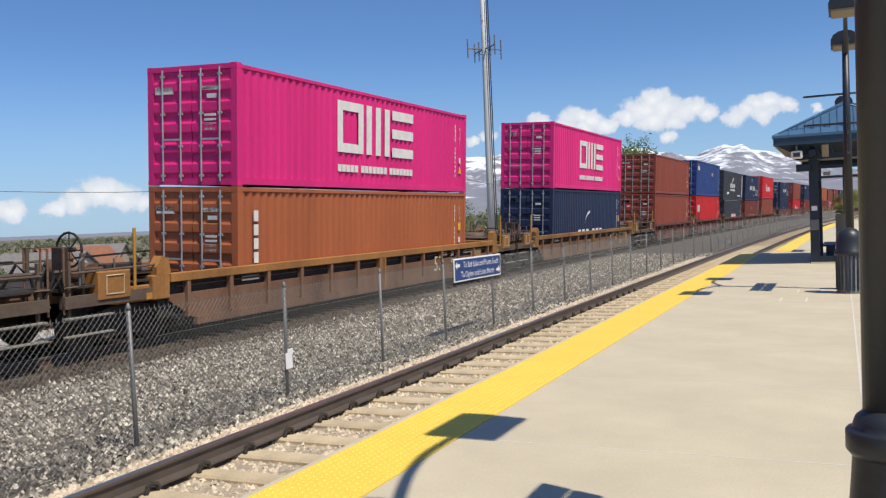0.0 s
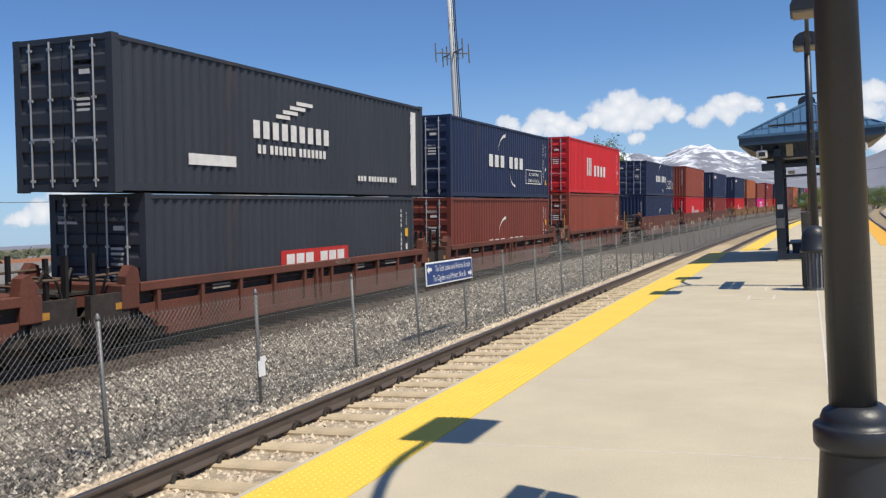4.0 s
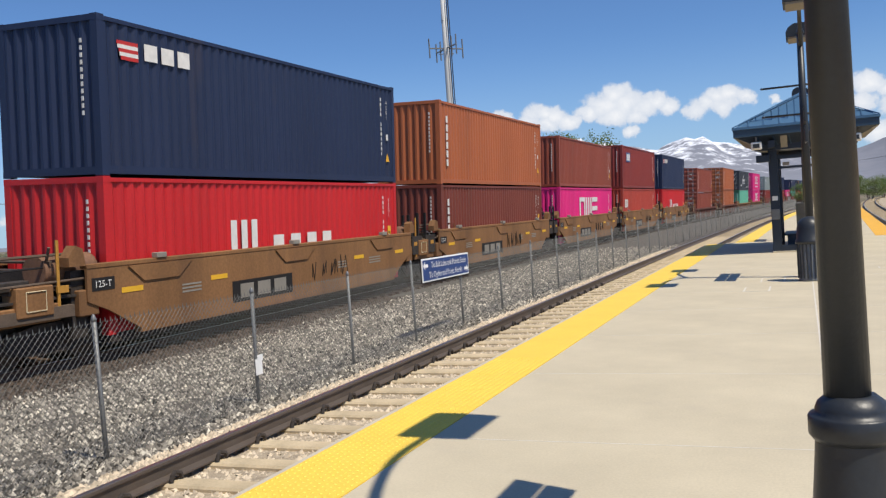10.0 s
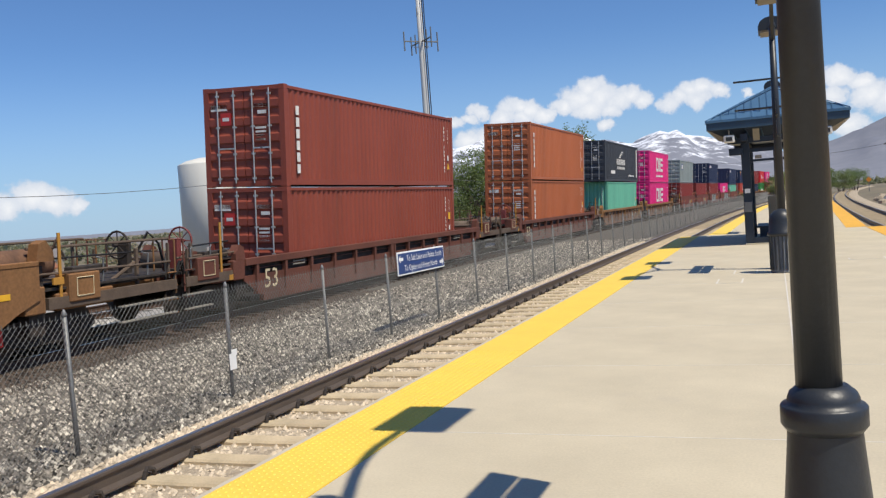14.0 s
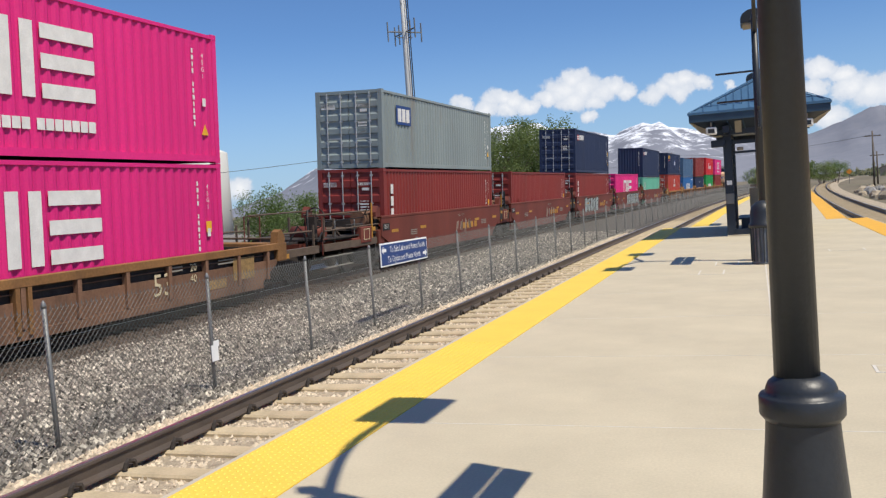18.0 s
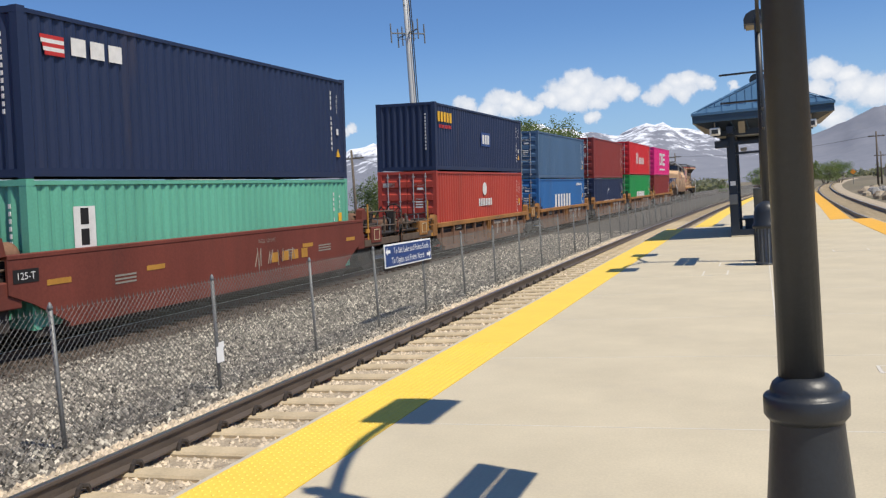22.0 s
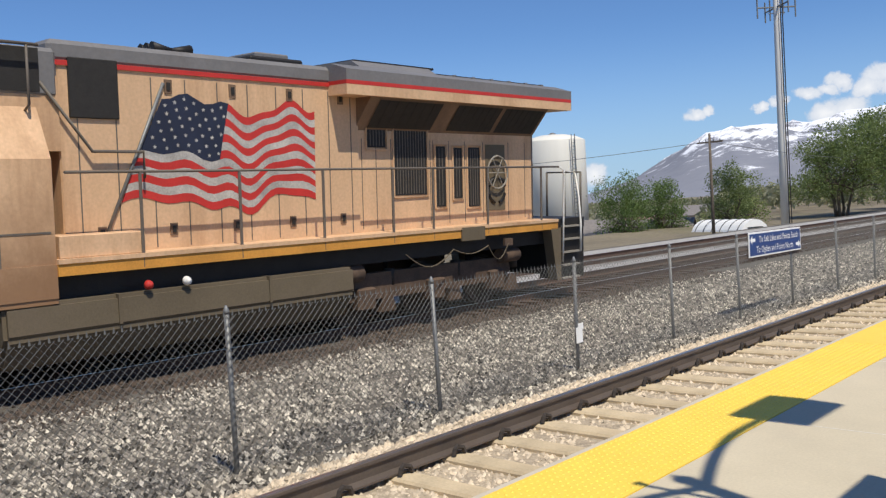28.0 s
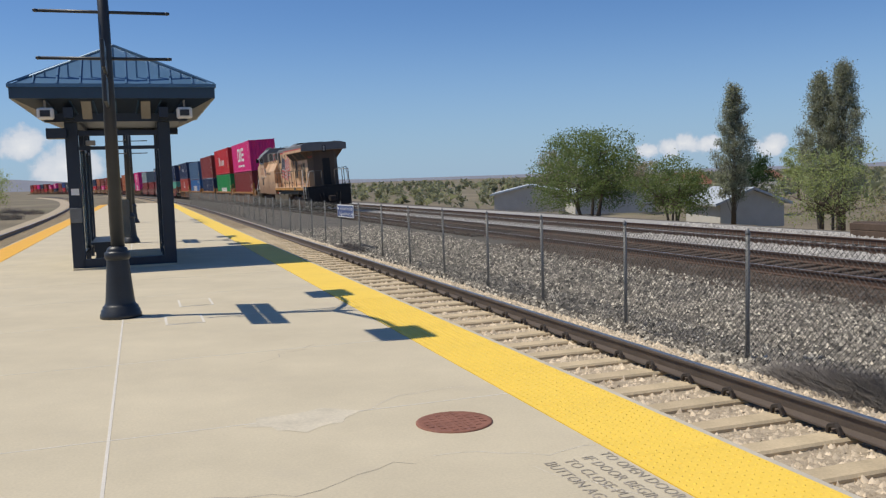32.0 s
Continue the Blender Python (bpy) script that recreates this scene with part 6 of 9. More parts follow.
# front of each stack along the train at the start, top box, bottom box: colour, height, doors towards the viewer, mark
H_, S_ = TALL, LOW
STACKS = [
    (16.18, ("pink", S_, 1, "one"), ("orange", S_, 1, "triton"), "rib", "yellow"),
    (37.90, ("pink", H_, 1, "one"), ("navy", H_, 1, "cma_low"), "rib", "umber"),
    (59.30, ("brown", S_, 1, ""), ("brown", H_, 1, ""), "rib", "brown"),
    (74.96, ("blue", H_, 1, "apl"), ("red", H_, 1, "cai"), "rib", "brown"),
    (90.57, ("black", H_, 1, "nyk_big"), ("black", S_, 1, "redbox"), "rib", "brown"),
    (105.90, ("navy", H_, 1, "cma"), ("dark_brown", S_, 1, "cma_low"), "rib", "brown"),
    (121.82, ("red", H_, 1, "kline"), ("brown", H_, 1, ""), "rib", "brown"),
    (143.35, ("navy", S_, 1, "cma"), ("navy", H_, 0, "cma_low"), "plate", "brown"),
    (162.79, ("brown", H_, 0, ""), ("red", H_, 0, "kline"), "plate", "brown"),
    (182.61, ("navy", H_, 0, "nyk"), ("maroon", H_, 0, "tex"), "plate", "brown"),
    (204.39, ("navy", H_, 0, "nyk"), ("red", H_, 0, "kline"), "plate", "yellow"),
    (220.19, ("orange", H_, 0, "triton"), ("dark_brown", H_, 0, "triton"), "plate", "yellow"),
    (235.64, ("brown", S_, 0, ""), ("pink", H_, 0, "one"), "plate", "yellow"),
    (251.33, ("maroon", H_, 0, "mol"), ("rust_red", H_, 0, "cai"), "plate", "yellow"),
    (267.17, ("navy", H_, 0, "nyk"), ("red", H_, 0, "kline"), "plate", "yellow"),
    (288.34, ("brown", S_, 1, "triton"), ("brown", S_, 1, ""), "rib", "brown"),
    (311.65, ("orange", H_, 1, "triton"), ("orange", H_, 1, "triton"), "rib", "brown"),
    (331.45, ("black", H_, 1, "nyk_big"), ("green", H_, 0, ""), "rib", "umber"),
    (350.77, ("pink", H_, 1, "one"), ("pink", H_, 1, "one"), "rib", "umber"),
    (372.27, ("grey", S_, 1, "mol"), ("maroon", H_, 1, "tex"), "plate", "oxide"),
    (387.75, None, ("maroon", H_, 1, ""), "plate", "oxide"),
    (403.20, ("navy", H_, 1, "nyk"), ("maroon", H_, 1, "tex"), "plate", "oxide"),
    (418.50, None, ("pink", H_, 1, "one"), "plate", "oxide"),
    (433.92, ("navy", H_, 0, "nyk"), ("green", S_, 0, "dong"), "plate", "oxide"),
    (453.68, ("navy", S_, 0, "seaco"), ("rust_red", H_, 1, "magellan"), "rib", "yellow"),
    (469.37, ("steel_blue", S_, 1, ""), ("bright_blue", S_, 1, "italia"), "rib", "yellow"),
    (484.98, ("maroon", H_, 1, ""), ("navy", S_, 1, "cma_low"), "rib", "yellow"),
    (500.78, ("red", H_, 1, "kline"), ("leaf_green", H_, 1, "evergreen"), "rib", "yellow"),
    (516.29, ("pink", H_, 1, "one"), ("maroon", H_, 1, ""), "rib", "yellow"),
]
# cars that went by before: they are seen again from behind, far off
FRONT = [(-5.6, ("brown", H_, 1, ""), ("red", H_, 1, "")), (-21.3, ("navy", H_, 1, ""), ("brown", H_, 1, "")), (-37.0, ("pink", H_, 1, ""), ("maroon", H_, 1, "")), (-52.7, ("red", H_, 1, ""), ("brown", H_, 1, "")), (-68.4, ("maroon", H_, 1, ""), ("red", H_, 1, ""))]
STACKS = [(s, a, b, "rib", "yellow") for s, a, b in FRONT[::-1]] + STACKS


def make_train():
    starts = [s[0] for s in STACKS]
    for i, (s0, top, low, style, colour) in enumerate(STACKS):
        mid = s0 + 12.19 / 2
        back = starts[i + 1] - s0 if i + 1 < len(starts) else 19.0
        fore = s0 - starts[i - 1] if i else 16.0
        single = fore > 17.5 and back > 17.5
        long_well = (fore > 18.5 and back > 18.5)
        w = 16.6 if long_well else 12.9
        half_f, half_b = fore / 2, back / 2
        half = min(half_f, half_b) if not long_well else min(half_f, half_b)
        tf = half_f - 0.02 if fore < 17 else w / 2 + 0.75
        tr = None if back < 17 else w / 2 + 0.75
        marks = ["small"]
        if style == "plate":
            marks += {"brown": ["number", "load", "tag%d" % i], "yellow": ["logo", "tag%d" % i, "unit"], "oxide": ["load", "unit"] + {24: ["amber", "tag24"], 26: ["tag26big", "amber"], 27: ["tag27big"]}.get(i, ["tag%d" % i, "amber"])}[colour]
        else:
            marks += ["53"] if long_well else ["load", "blocks_red" if i < 10 else "blocks"] if colour == "yellow" else ["load"]
        car = make_car(style, colour, w, max(half_f, half_b) if (fore > 17) != (back > 17) else half, tf, tr, marks, (half_f, half_b))
        MOVERS.append((car, mid, 0.0))
        z = 0.36
        for spec in (low, top):
            if not spec:
                continue
            col, h, doors, logo = spec
            L = 13.716 if (spec is top and logo == "nyk_big") else 12.192
            c = make_container(col, h, L, doors, logo, "in a rail car" if spec is low else "stacked on top")
            MOVERS.append((c, mid, z))
            z += h + 0.012


make_train()

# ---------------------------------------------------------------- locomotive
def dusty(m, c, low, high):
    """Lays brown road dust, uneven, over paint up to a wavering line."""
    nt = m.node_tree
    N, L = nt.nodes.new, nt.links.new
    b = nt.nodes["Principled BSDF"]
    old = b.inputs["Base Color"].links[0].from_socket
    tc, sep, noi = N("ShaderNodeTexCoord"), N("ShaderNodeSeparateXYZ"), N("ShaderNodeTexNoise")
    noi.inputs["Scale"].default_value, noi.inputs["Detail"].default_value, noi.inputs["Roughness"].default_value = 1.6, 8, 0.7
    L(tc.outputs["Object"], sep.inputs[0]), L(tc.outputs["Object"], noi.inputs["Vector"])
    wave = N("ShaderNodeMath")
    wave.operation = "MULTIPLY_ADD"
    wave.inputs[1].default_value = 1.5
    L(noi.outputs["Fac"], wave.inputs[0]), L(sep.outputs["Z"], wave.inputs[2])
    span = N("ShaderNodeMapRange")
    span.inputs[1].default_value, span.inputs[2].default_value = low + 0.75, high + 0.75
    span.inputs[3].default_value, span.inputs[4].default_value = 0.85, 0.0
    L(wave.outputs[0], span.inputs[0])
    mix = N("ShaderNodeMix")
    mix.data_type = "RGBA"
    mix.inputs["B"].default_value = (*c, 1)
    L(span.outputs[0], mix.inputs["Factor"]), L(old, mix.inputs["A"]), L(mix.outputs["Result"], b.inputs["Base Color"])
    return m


M_ARMOUR = material("faded_yellow_engine_paint", (0.62, 0.405, 0.24), 0.6, vary=0.13, scale=0.9, fine=20, bump=0.05, dirt=(0.30, 0.15, 0.065), dirt_amount=0.55, streak=True)
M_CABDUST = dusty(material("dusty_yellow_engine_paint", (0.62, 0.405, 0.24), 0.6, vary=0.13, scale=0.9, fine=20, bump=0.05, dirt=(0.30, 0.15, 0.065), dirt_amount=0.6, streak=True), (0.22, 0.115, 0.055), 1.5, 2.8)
M_HGREY = material("harbour_grey_paint", (0.17, 0.165, 0.165), 0.55, vary=0.12, scale=1.0, fine=20, dirt=(0.10, 0.09, 0.085), dirt_amount=0.3)
M_SILL = material("sill_yellow_paint", (0.58, 0.27, 0.05), 0.55, vary=0.15, scale=1.2, dirt=(0.25, 0.12, 0.04), dirt_amount=0.3)
M_TANK = material("dusty_grey_tank_paint", (0.125, 0.098, 0.062), 0.75, vary=0.15, scale=0.7, dirt=(0.16, 0.12, 0.085), dirt_amount=0.4)
M_ENGRED = material("engine_red_paint", (0.50, 0.035, 0.028), 0.5, vary=0.10, bump=0)
M_NUMRED = material("faded_number_red_paint", (0.30, 0.045, 0.032), 0.6, vary=0.2, scale=4, bump=0)
M_NAVY = material("flag_blue_paint", (0.018, 0.024, 0.048), 0.55, vary=0.15, scale=3, bump=0)
M_FLAGWHITE = material("flag_white_paint", (0.42, 0.395, 0.36), 0.55, vary=0.30, scale=2.6, bump=0)
M_GRILLE = material("dark_grille", (0.022, 0.020, 0.018), 0.7, vary=0.2, scale=8)
M_DUST = material("brown_truck_dust", (0.105, 0.068, 0.046), 0.85, vary=0.25, scale=3, dirt=(0.06, 0.045, 0.035), dirt_amount=0.4)
M_RAILPAINT = material("handrail_paint", (0.13, 0.11, 0.09), 0.6, vary=0.15)
# dark brown: soot plus the shade under the radiator wings, put into the colour
M_SOOTSHADE = material("soot_stained_paint", (0.19, 0.12, 0.075), 0.7, vary=0.2, scale=1.5, dirt=(0.10, 0.065, 0.045), dirt_amount=0.55, streak=True)
# rear end: grime, and the shade on that face painted in as well
M_REAR = material("grimy_rear_paint", (0.115, 0.078, 0.052), 0.7, vary=0.2, scale=1.5, dirt=(0.12, 0.075, 0.05), dirt_amount=0.55, streak=True)
M_SAFETY = material("orange_cable", (0.42, 0.10, 0.035), 0.6, vary=0.15, scale=5, bump=0)
M_STEPWHITE = material("pale_handrail_paint", (0.70, 0.68, 0.63), 0.5, vary=0.1, bump=0)


def pipe(points, r, mat, parent, name="pipe", seg=7):
    return part(name, tube(B(), points, r, seg), mat, parent)


def make_flag(parent, X):
    """A waving flag painted on the hood: thirteen strips, a dark canton and small stars, on a slanting staff."""
    y0, y1, zt, hgt = 0.92, 3.75, 3.90, 1.52
    n = 28

    def at(u, v):
        wob = 0.15 * math.sin(u * 8.0 + 0.6) * (0.35 + 0.65 * u) + 0.09 * math.sin(u * 17 + 1.2 * v) * u + 0.05 * math.sin(u * 27 + 4 * v)
        return (y0 + (y1 - y0) * u + 0.10 * (1 - v) * math.sin(6 * u) - (1 - u) * (1 - v) * 0.69, zt - hgt * (1 - v) + wob - 0.10 * u)
    flag = part("flag", patch(B(), 0.0, 0.01, 2.5, 2.51, X - 0.02), M_FLAGWHITE, parent, "painted national flag on the hood side")
    for k in range(13):
        bm = B()
        prev = None
        u0 = 0.40 if k < 7 else 0.0
        for i in range(n + 1):
            u = u0 + (1 - u0) * i / n
            a, b = at(u, 1 - k / 13), at(u, 1 - (k + 1) / 13)
            cur = (bm.verts.new((X + 0.004, *a)), bm.verts.new((X + 0.004, *b)))
            if prev:
                bm.faces.new((prev[0], prev[1], cur[1], cur[0]))
            prev = cur
        part("flag_stripe", bm, M_ENGRED if k % 2 == 0 else M_FLAGWHITE, flag)
    bm = B()
    prev = None
    for i in range(9):
        u = 0.40 * i / 8
        a, b = at(u, 1), at(u, 1 - 7 / 13)
        cur = (bm.verts.new((X + 0.004, *a)), bm.verts.new((X + 0.004, *b)))
        if prev:
            bm.faces.new((prev[0], prev[1], cur[1], cur[0]))
        prev = cur
    part("flag_canton", bm, M_NAVY, flag)
    bm = B()
    for r in range(6):
        for q in range(7):
            u, v = 0.03 + 0.055 * q + (0.025 if r % 2 else 0), 1 - (r + 0.7) * 7 / 13 / 6.4
            y, z = at(u, v)
            pts = []
            for k in range(10):
                rad = 0.036 if k % 2 == 0 else 0.015
                a = math.pi / 2 + k * math.pi / 5
                pts.append(bm.verts.new((X + 0.007, y + rad * math.cos(a), z + rad * math.sin(a))))
            bm.faces.new(pts)
    part("flag_stars", bm, M_FLAGWHITE, flag)
    pipe([(X + 0.012, -0.02, 1.96), (X + 0.012, 0.95, 4.12)], 0.025, M_GALV, flag, "flag_staff")


def loco_front(t):
    """Wedge nose, vee-fronted cab and the marks on its side."""
    P = lambda name, bm, mat, label="": part(name, bm, mat, t, label)
    bm = B()
    plan = [(-1.5, -7.9), (-1.5, -9.25), (-0.36, -9.85), (0.36, -9.85), (1.5, -9.25), (1.5, -7.9)]
    tops = [3.80, 3.36, 3.60, 3.60, 3.36, 3.80]
    lo = [bm.verts.new((x, y, 1.72 if y < -9 else 1.45)) for x, y in plan]
    hi = [bm.verts.new((x, y, z)) for (x, y), z in zip(plan, tops)]
    back = [bm.verts.new((-0.36, -8.2, 3.90)), bm.verts.new((0.36, -8.2, 3.90))]
    for k in range(5):
        bm.faces.new((lo[k], lo[k + 1], hi[k + 1], hi[k]))
    bm.faces.new((hi[0], hi[1], hi[2], back[0])), bm.faces.new((back[0], hi[2], hi[3], back[1])), bm.faces.new((back[1], hi[3], hi[4], hi[5]))
    bm.faces.new((lo[5], lo[0], hi[0], back[0], back[1], hi[5])), bm.faces.new(lo[::-1])
    bmesh.ops.recalc_face_normals(bm, faces=bm.faces[:])
    bmesh.ops.bevel(bm, geom=[e for e in bm.edges if e.verts[0].co.y < -8.5 and e.verts[1].co.y < -8.5], offset=0.05, segments=2, affect="EDGES")
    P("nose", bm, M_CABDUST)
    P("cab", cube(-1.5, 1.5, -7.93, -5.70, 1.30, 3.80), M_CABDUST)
    # grey upper cab with a vee front and chamfered roof
    bm = B()
    ring = []
    for y0, ym in ((-7.97, -8.36), (-5.68, -5.68)):
        lean = 0.0 if y0 > -7 else 0.22
        ring.append([bm.verts.new(p) for p in ((-1.5, y0, 3.80), (-1.5, y0 + lean * 0.5, 4.42), (-0.86, y0 - (0.16 if lean else 0) + lean, 4.92), (0, ym + lean, 4.94), (0.86, y0 - (0.16 if lean else 0) + lean, 4.92), (1.5, y0 + lean * 0.5, 4.42), (1.5, y0, 3.80), (0, ym, 3.88))])
    A, C = ring
    for k in range(8):
        bm.faces.new((A[k], A[(k + 1) % 8], C[(k + 1) % 8], C[k]))
    bm.faces.new((A[7], A[0], A[1], A[2], A[3])), bm.faces.new((A[3], A[4], A[5], A[6], A[7])), bm.faces.new(C[::-1])
    bmesh.ops.recalc_face_normals(bm, faces=bm.faces[:])
    P("cab_roof", bm, M_HGREY, "grey upper cab and roof")

    def on_front(s, x, z, out):
        f = (z - 3.84) / 1.08
        return (s * x, -8.36 + 0.39 * x / 1.5 + 0.20 * f - out, z)
    for s in (-1, 1):
        bm = B()
        pts = [on_front(s, x, z, 0.012) for x, z in ((0.10, 3.93), (1.36, 3.90), (1.40, 4.36), (1.24, 4.44), (0.12, 4.46))]
        bm.faces.new([bm.verts.new(p) for p in pts])
        ws = P("windshield", bm, M_DARKGLASS)
        part("gasket", tube(B(), pts + pts[:1], 0.022, 5), M_BLACK, ws)
        pipe([on_front(s, 0.25, 3.90, 0.04), on_front(s, 0.75, 4.05, 0.04)], 0.012, M_BLACK, t, "wiper", 5)
        ang = math.degrees(math.atan2(0.39, 1.5)) * s
        nb = part("number_board", bevelled(cube(-0.40, 0.40, -0.05, 0.09, -0.13, 0.13), 0.02), M_BLACK, t, at=pose(s * 0.70, -8.10, 4.68, 0, 0, ang))
        part("number", text_mesh("5337", 0.25, M_WHITE), M_WHITE, nb, at=Matrix.Translation((0, -0.056, 0)) @ FACE_Y)
        P("cab_window", cube(min(s * 1.48, s * 1.512), max(s * 1.48, s * 1.512), -7.74, -7.30, 3.74, 4.36), M_DARKGLASS)
        P("cab_window", cube(min(s * 1.48, s * 1.512), max(s * 1.48, s * 1.512), -7.14, -5.90, 3.70, 4.32), M_DARKGLASS)
        for y in (-7.22, -6.50, -5.87):
            P("window_post", cube(min(s * 1.49, s * 1.53), max(s * 1.49, s * 1.53), y - 0.03, y + 0.03, 3.68, 4.36), M_HGREY)
        P("sun_visor", prism(B(), [(s * 1.5, 4.38), (s * 1.78, 4.14), (s * 1.78, 4.11), (s * 1.5, 4.34)], "y", -7.2, -5.85), M_HGREY)
        P("mirror", bevelled(cube(min(s * 1.56, s * 1.80), max(s * 1.56, s * 1.80), -7.86, -7.80, 3.84, 4.2), 0.01), M_BLACK)
    P("headlight_box", bevelled(cube(-0.16, 0.16, -9.88, -9.70, 3.06, 3.52), 0.03), M_BLACK)
    for z in (3.18, 3.40):
        part("headlight", lathe(B(), [(0.10, -0.05), (0.105, 0.0), (0.08, 0.03), (0.02, 0.035)], 14), M_FLAGWHITE, t, at=pose(0, -9.87, z, 90))
    n = (0.60 / 1.14)
    for s in (-1, 1):
        def on_nose(pts, out, name, mat, label):
            bm = B()
            bm.faces.new([bm.verts.new((s * x, -9.858 + (x - 0.36) * n - out, z)) for x, z in pts])
            P(name, bm, mat, label)
        for k in range(5):
            z = 2.88 - 0.095 * k
            mat = M_FLAGWHITE if k % 2 else M_SIGN
            on_nose(((0.78, z), (1.44 - 0.13 * k, z), (1.36 - 0.13 * k, z - 0.075), (0.78, z - 0.075)), 0.012, "wing_stripe", mat, "stripe of a blue wing emblem")
            on_nose(((0.38, z), (0.52, z), (0.52, z - 0.075), (0.38 + 0.02 * k, z - 0.075)), 0.012, "wing_stripe", mat, "stripe of a blue wing emblem")
        on_nose(((0.50, 2.92), (0.66, 2.88), (0.82, 2.92), (0.86, 2.60), (0.78, 2.38), (0.66, 2.27), (0.54, 2.38), (0.46, 2.60)), 0.018, "nose_shield", M_SIGN, "blue shield of the wing emblem")
        for k in range(3):
            on_nose(((0.55 + 0.09 * k, 2.62), (0.59 + 0.09 * k, 2.62), (0.59 + 0.09 * k, 2.40), (0.55 + 0.09 * k, 2.40)), 0.024, "shield_stripe", M_FLAGWHITE, "")
        for z in (2.0, 2.9, 3.2):
            pipe([(s * 0.45, -9.84, z), (s * 0.47, -9.93, z), (s * 0.77, -9.78, z), (s * 0.75, -9.68, z)], 0.016, M_ARMOUR, t, "grab_iron", 5)
        part("ditch_light", lathe(B(), [(0.13, -0.16), (0.14, 0.0), (0.11, 0.03), (0.02, 0.04)], 14), M_GALV, t, at=pose(s * 1.05, -10.42, 1.98, 90))
    for x, y, z, r in ((-0.10, -10.46, 1.90, 0.22), (0.02, -10.52, 1.84, 0.20), (0.16, -10.50, 1.92, 0.19), (0.30, -10.46, 1.86, 0.21), (0.10, -10.58, 1.80, 0.14)):
        bm = B()
        tube(bm, [(x + r * math.cos(a), y + 0.05 * math.sin(3 * a), z + r * math.sin(a)) for a in (2 * math.pi * k / 14 for k in range(15))], 0.036, 7, caps=False)
        P("coiled_cable", bm, M_SAFETY, "orange coiled cable")
    for x in (-0.62, -0.34, 0.48, 0.74, 0.98):
        pipe([(x, -10.60, 2.30), (x, -10.80, 1.95), (x * 0.95, -10.86, 1.45), (x * 0.9, -10.70, 1.10)], 0.026, M_DUST, t, "air_hose", 6)
    for x, y, d in ((-0.75, -7.4, 0.28), (0.1, -7.3, 0.42), (0.75, -6.7, 0.25)):
        P("roof_unit", bevelled(cube(x - d, x + d, y - 0.22, y + 0.22, 4.90, 5.00), 0.03), M_HGREY)
    for x in (-0.7, 0.7):
        pipe([(x, -7.85, 4.98), (x, -7.80, 5.06), (x, -6.0, 5.06), (x, -5.9, 4.95)], 0.018, M_HGREY, t, "roof_rail", 5)
    pipe([(0.3, -6.6, 4.95), (0.3, -6.6, 5.12)], 0.03, M_FLAGWHITE, t, "antenna", 8)
    pipe([(-0.3, -7.0, 4.95), (-0.3, -7.0, 5.09)], 0.04, M_BLACK, t, "antenna", 8)
    X = 1.502
    part("number", text_mesh("5337", 0.84, M_NUMRED, 1.0), M_NUMRED, t, "large dull red road number", at=Matrix.Translation((X + 0.004, -6.84, 3.04)) @ FACE_X @ Matrix.Diagonal((1.02, 1, 1, 1)))
    P("shield", prism(B(), [(-5.50, 3.30), (-5.54, 3.05), (-5.50, 2.72), (-5.38, 2.60), (-5.24, 2.55), (-5.10, 2.60), (-4.98, 2.72), (-4.94, 3.05), (-4.98, 3.30), (-5.10, 3.27), (-5.24, 3.33), (-5.38, 3.27)], "x", X, X + 0.008), M_FLAGWHITE, "shield-shaped emblem with red stripes")
    for k in range(4):
        P("shield_stripe", cube(X + 0.007, X + 0.012, -5.46 + 0.14 * k, -5.40 + 0.14 * k, 2.70, 2.98), M_NUMRED)
    P("shield_top", cube(X + 0.007, X + 0.012, -5.48, -5.00, 3.00, 3.25), M_NAVY)
    part("lettering", text_mesh("BUILDING AMERICA", 0.235, M_NAVY), M_NAVY, t, at=Matrix.Translation((1.512, -3.69, 2.83)) @ FACE_X)
    P("side_ledge", cube(1.48, 1.55, -7.96, -5.76, 2.52, 2.56), M_HGREY)
    P("side_grille", cube(1.48, 1.512, -7.07, -6.60, 1.89, 2.46), M_GRILLE)
    P("side_ledge", cube(1.48, 1.56, -7.12, -6.45, 1.80, 1.84), M_ARMOUR)
    P("side_vent", cube(1.48, 1.512, -6.95, -6.65, 1.50, 1.66), M_GRILLE)
    P("door_seam", cube(1.48, 1.506, -9.0, -8.98, 1.6, 3.3), M_HGREY)
    # curved fender below the nose corner
    for s in (-1, 1):
        P("fender", prism(B(), [(-9.35, 1.70), (-8.55, 1.70), (-8.60, 1.2), (-9.0, 0.55), (-9.35, 0.40)], "x", s * 1.10, s * 1.48), M_TANK)


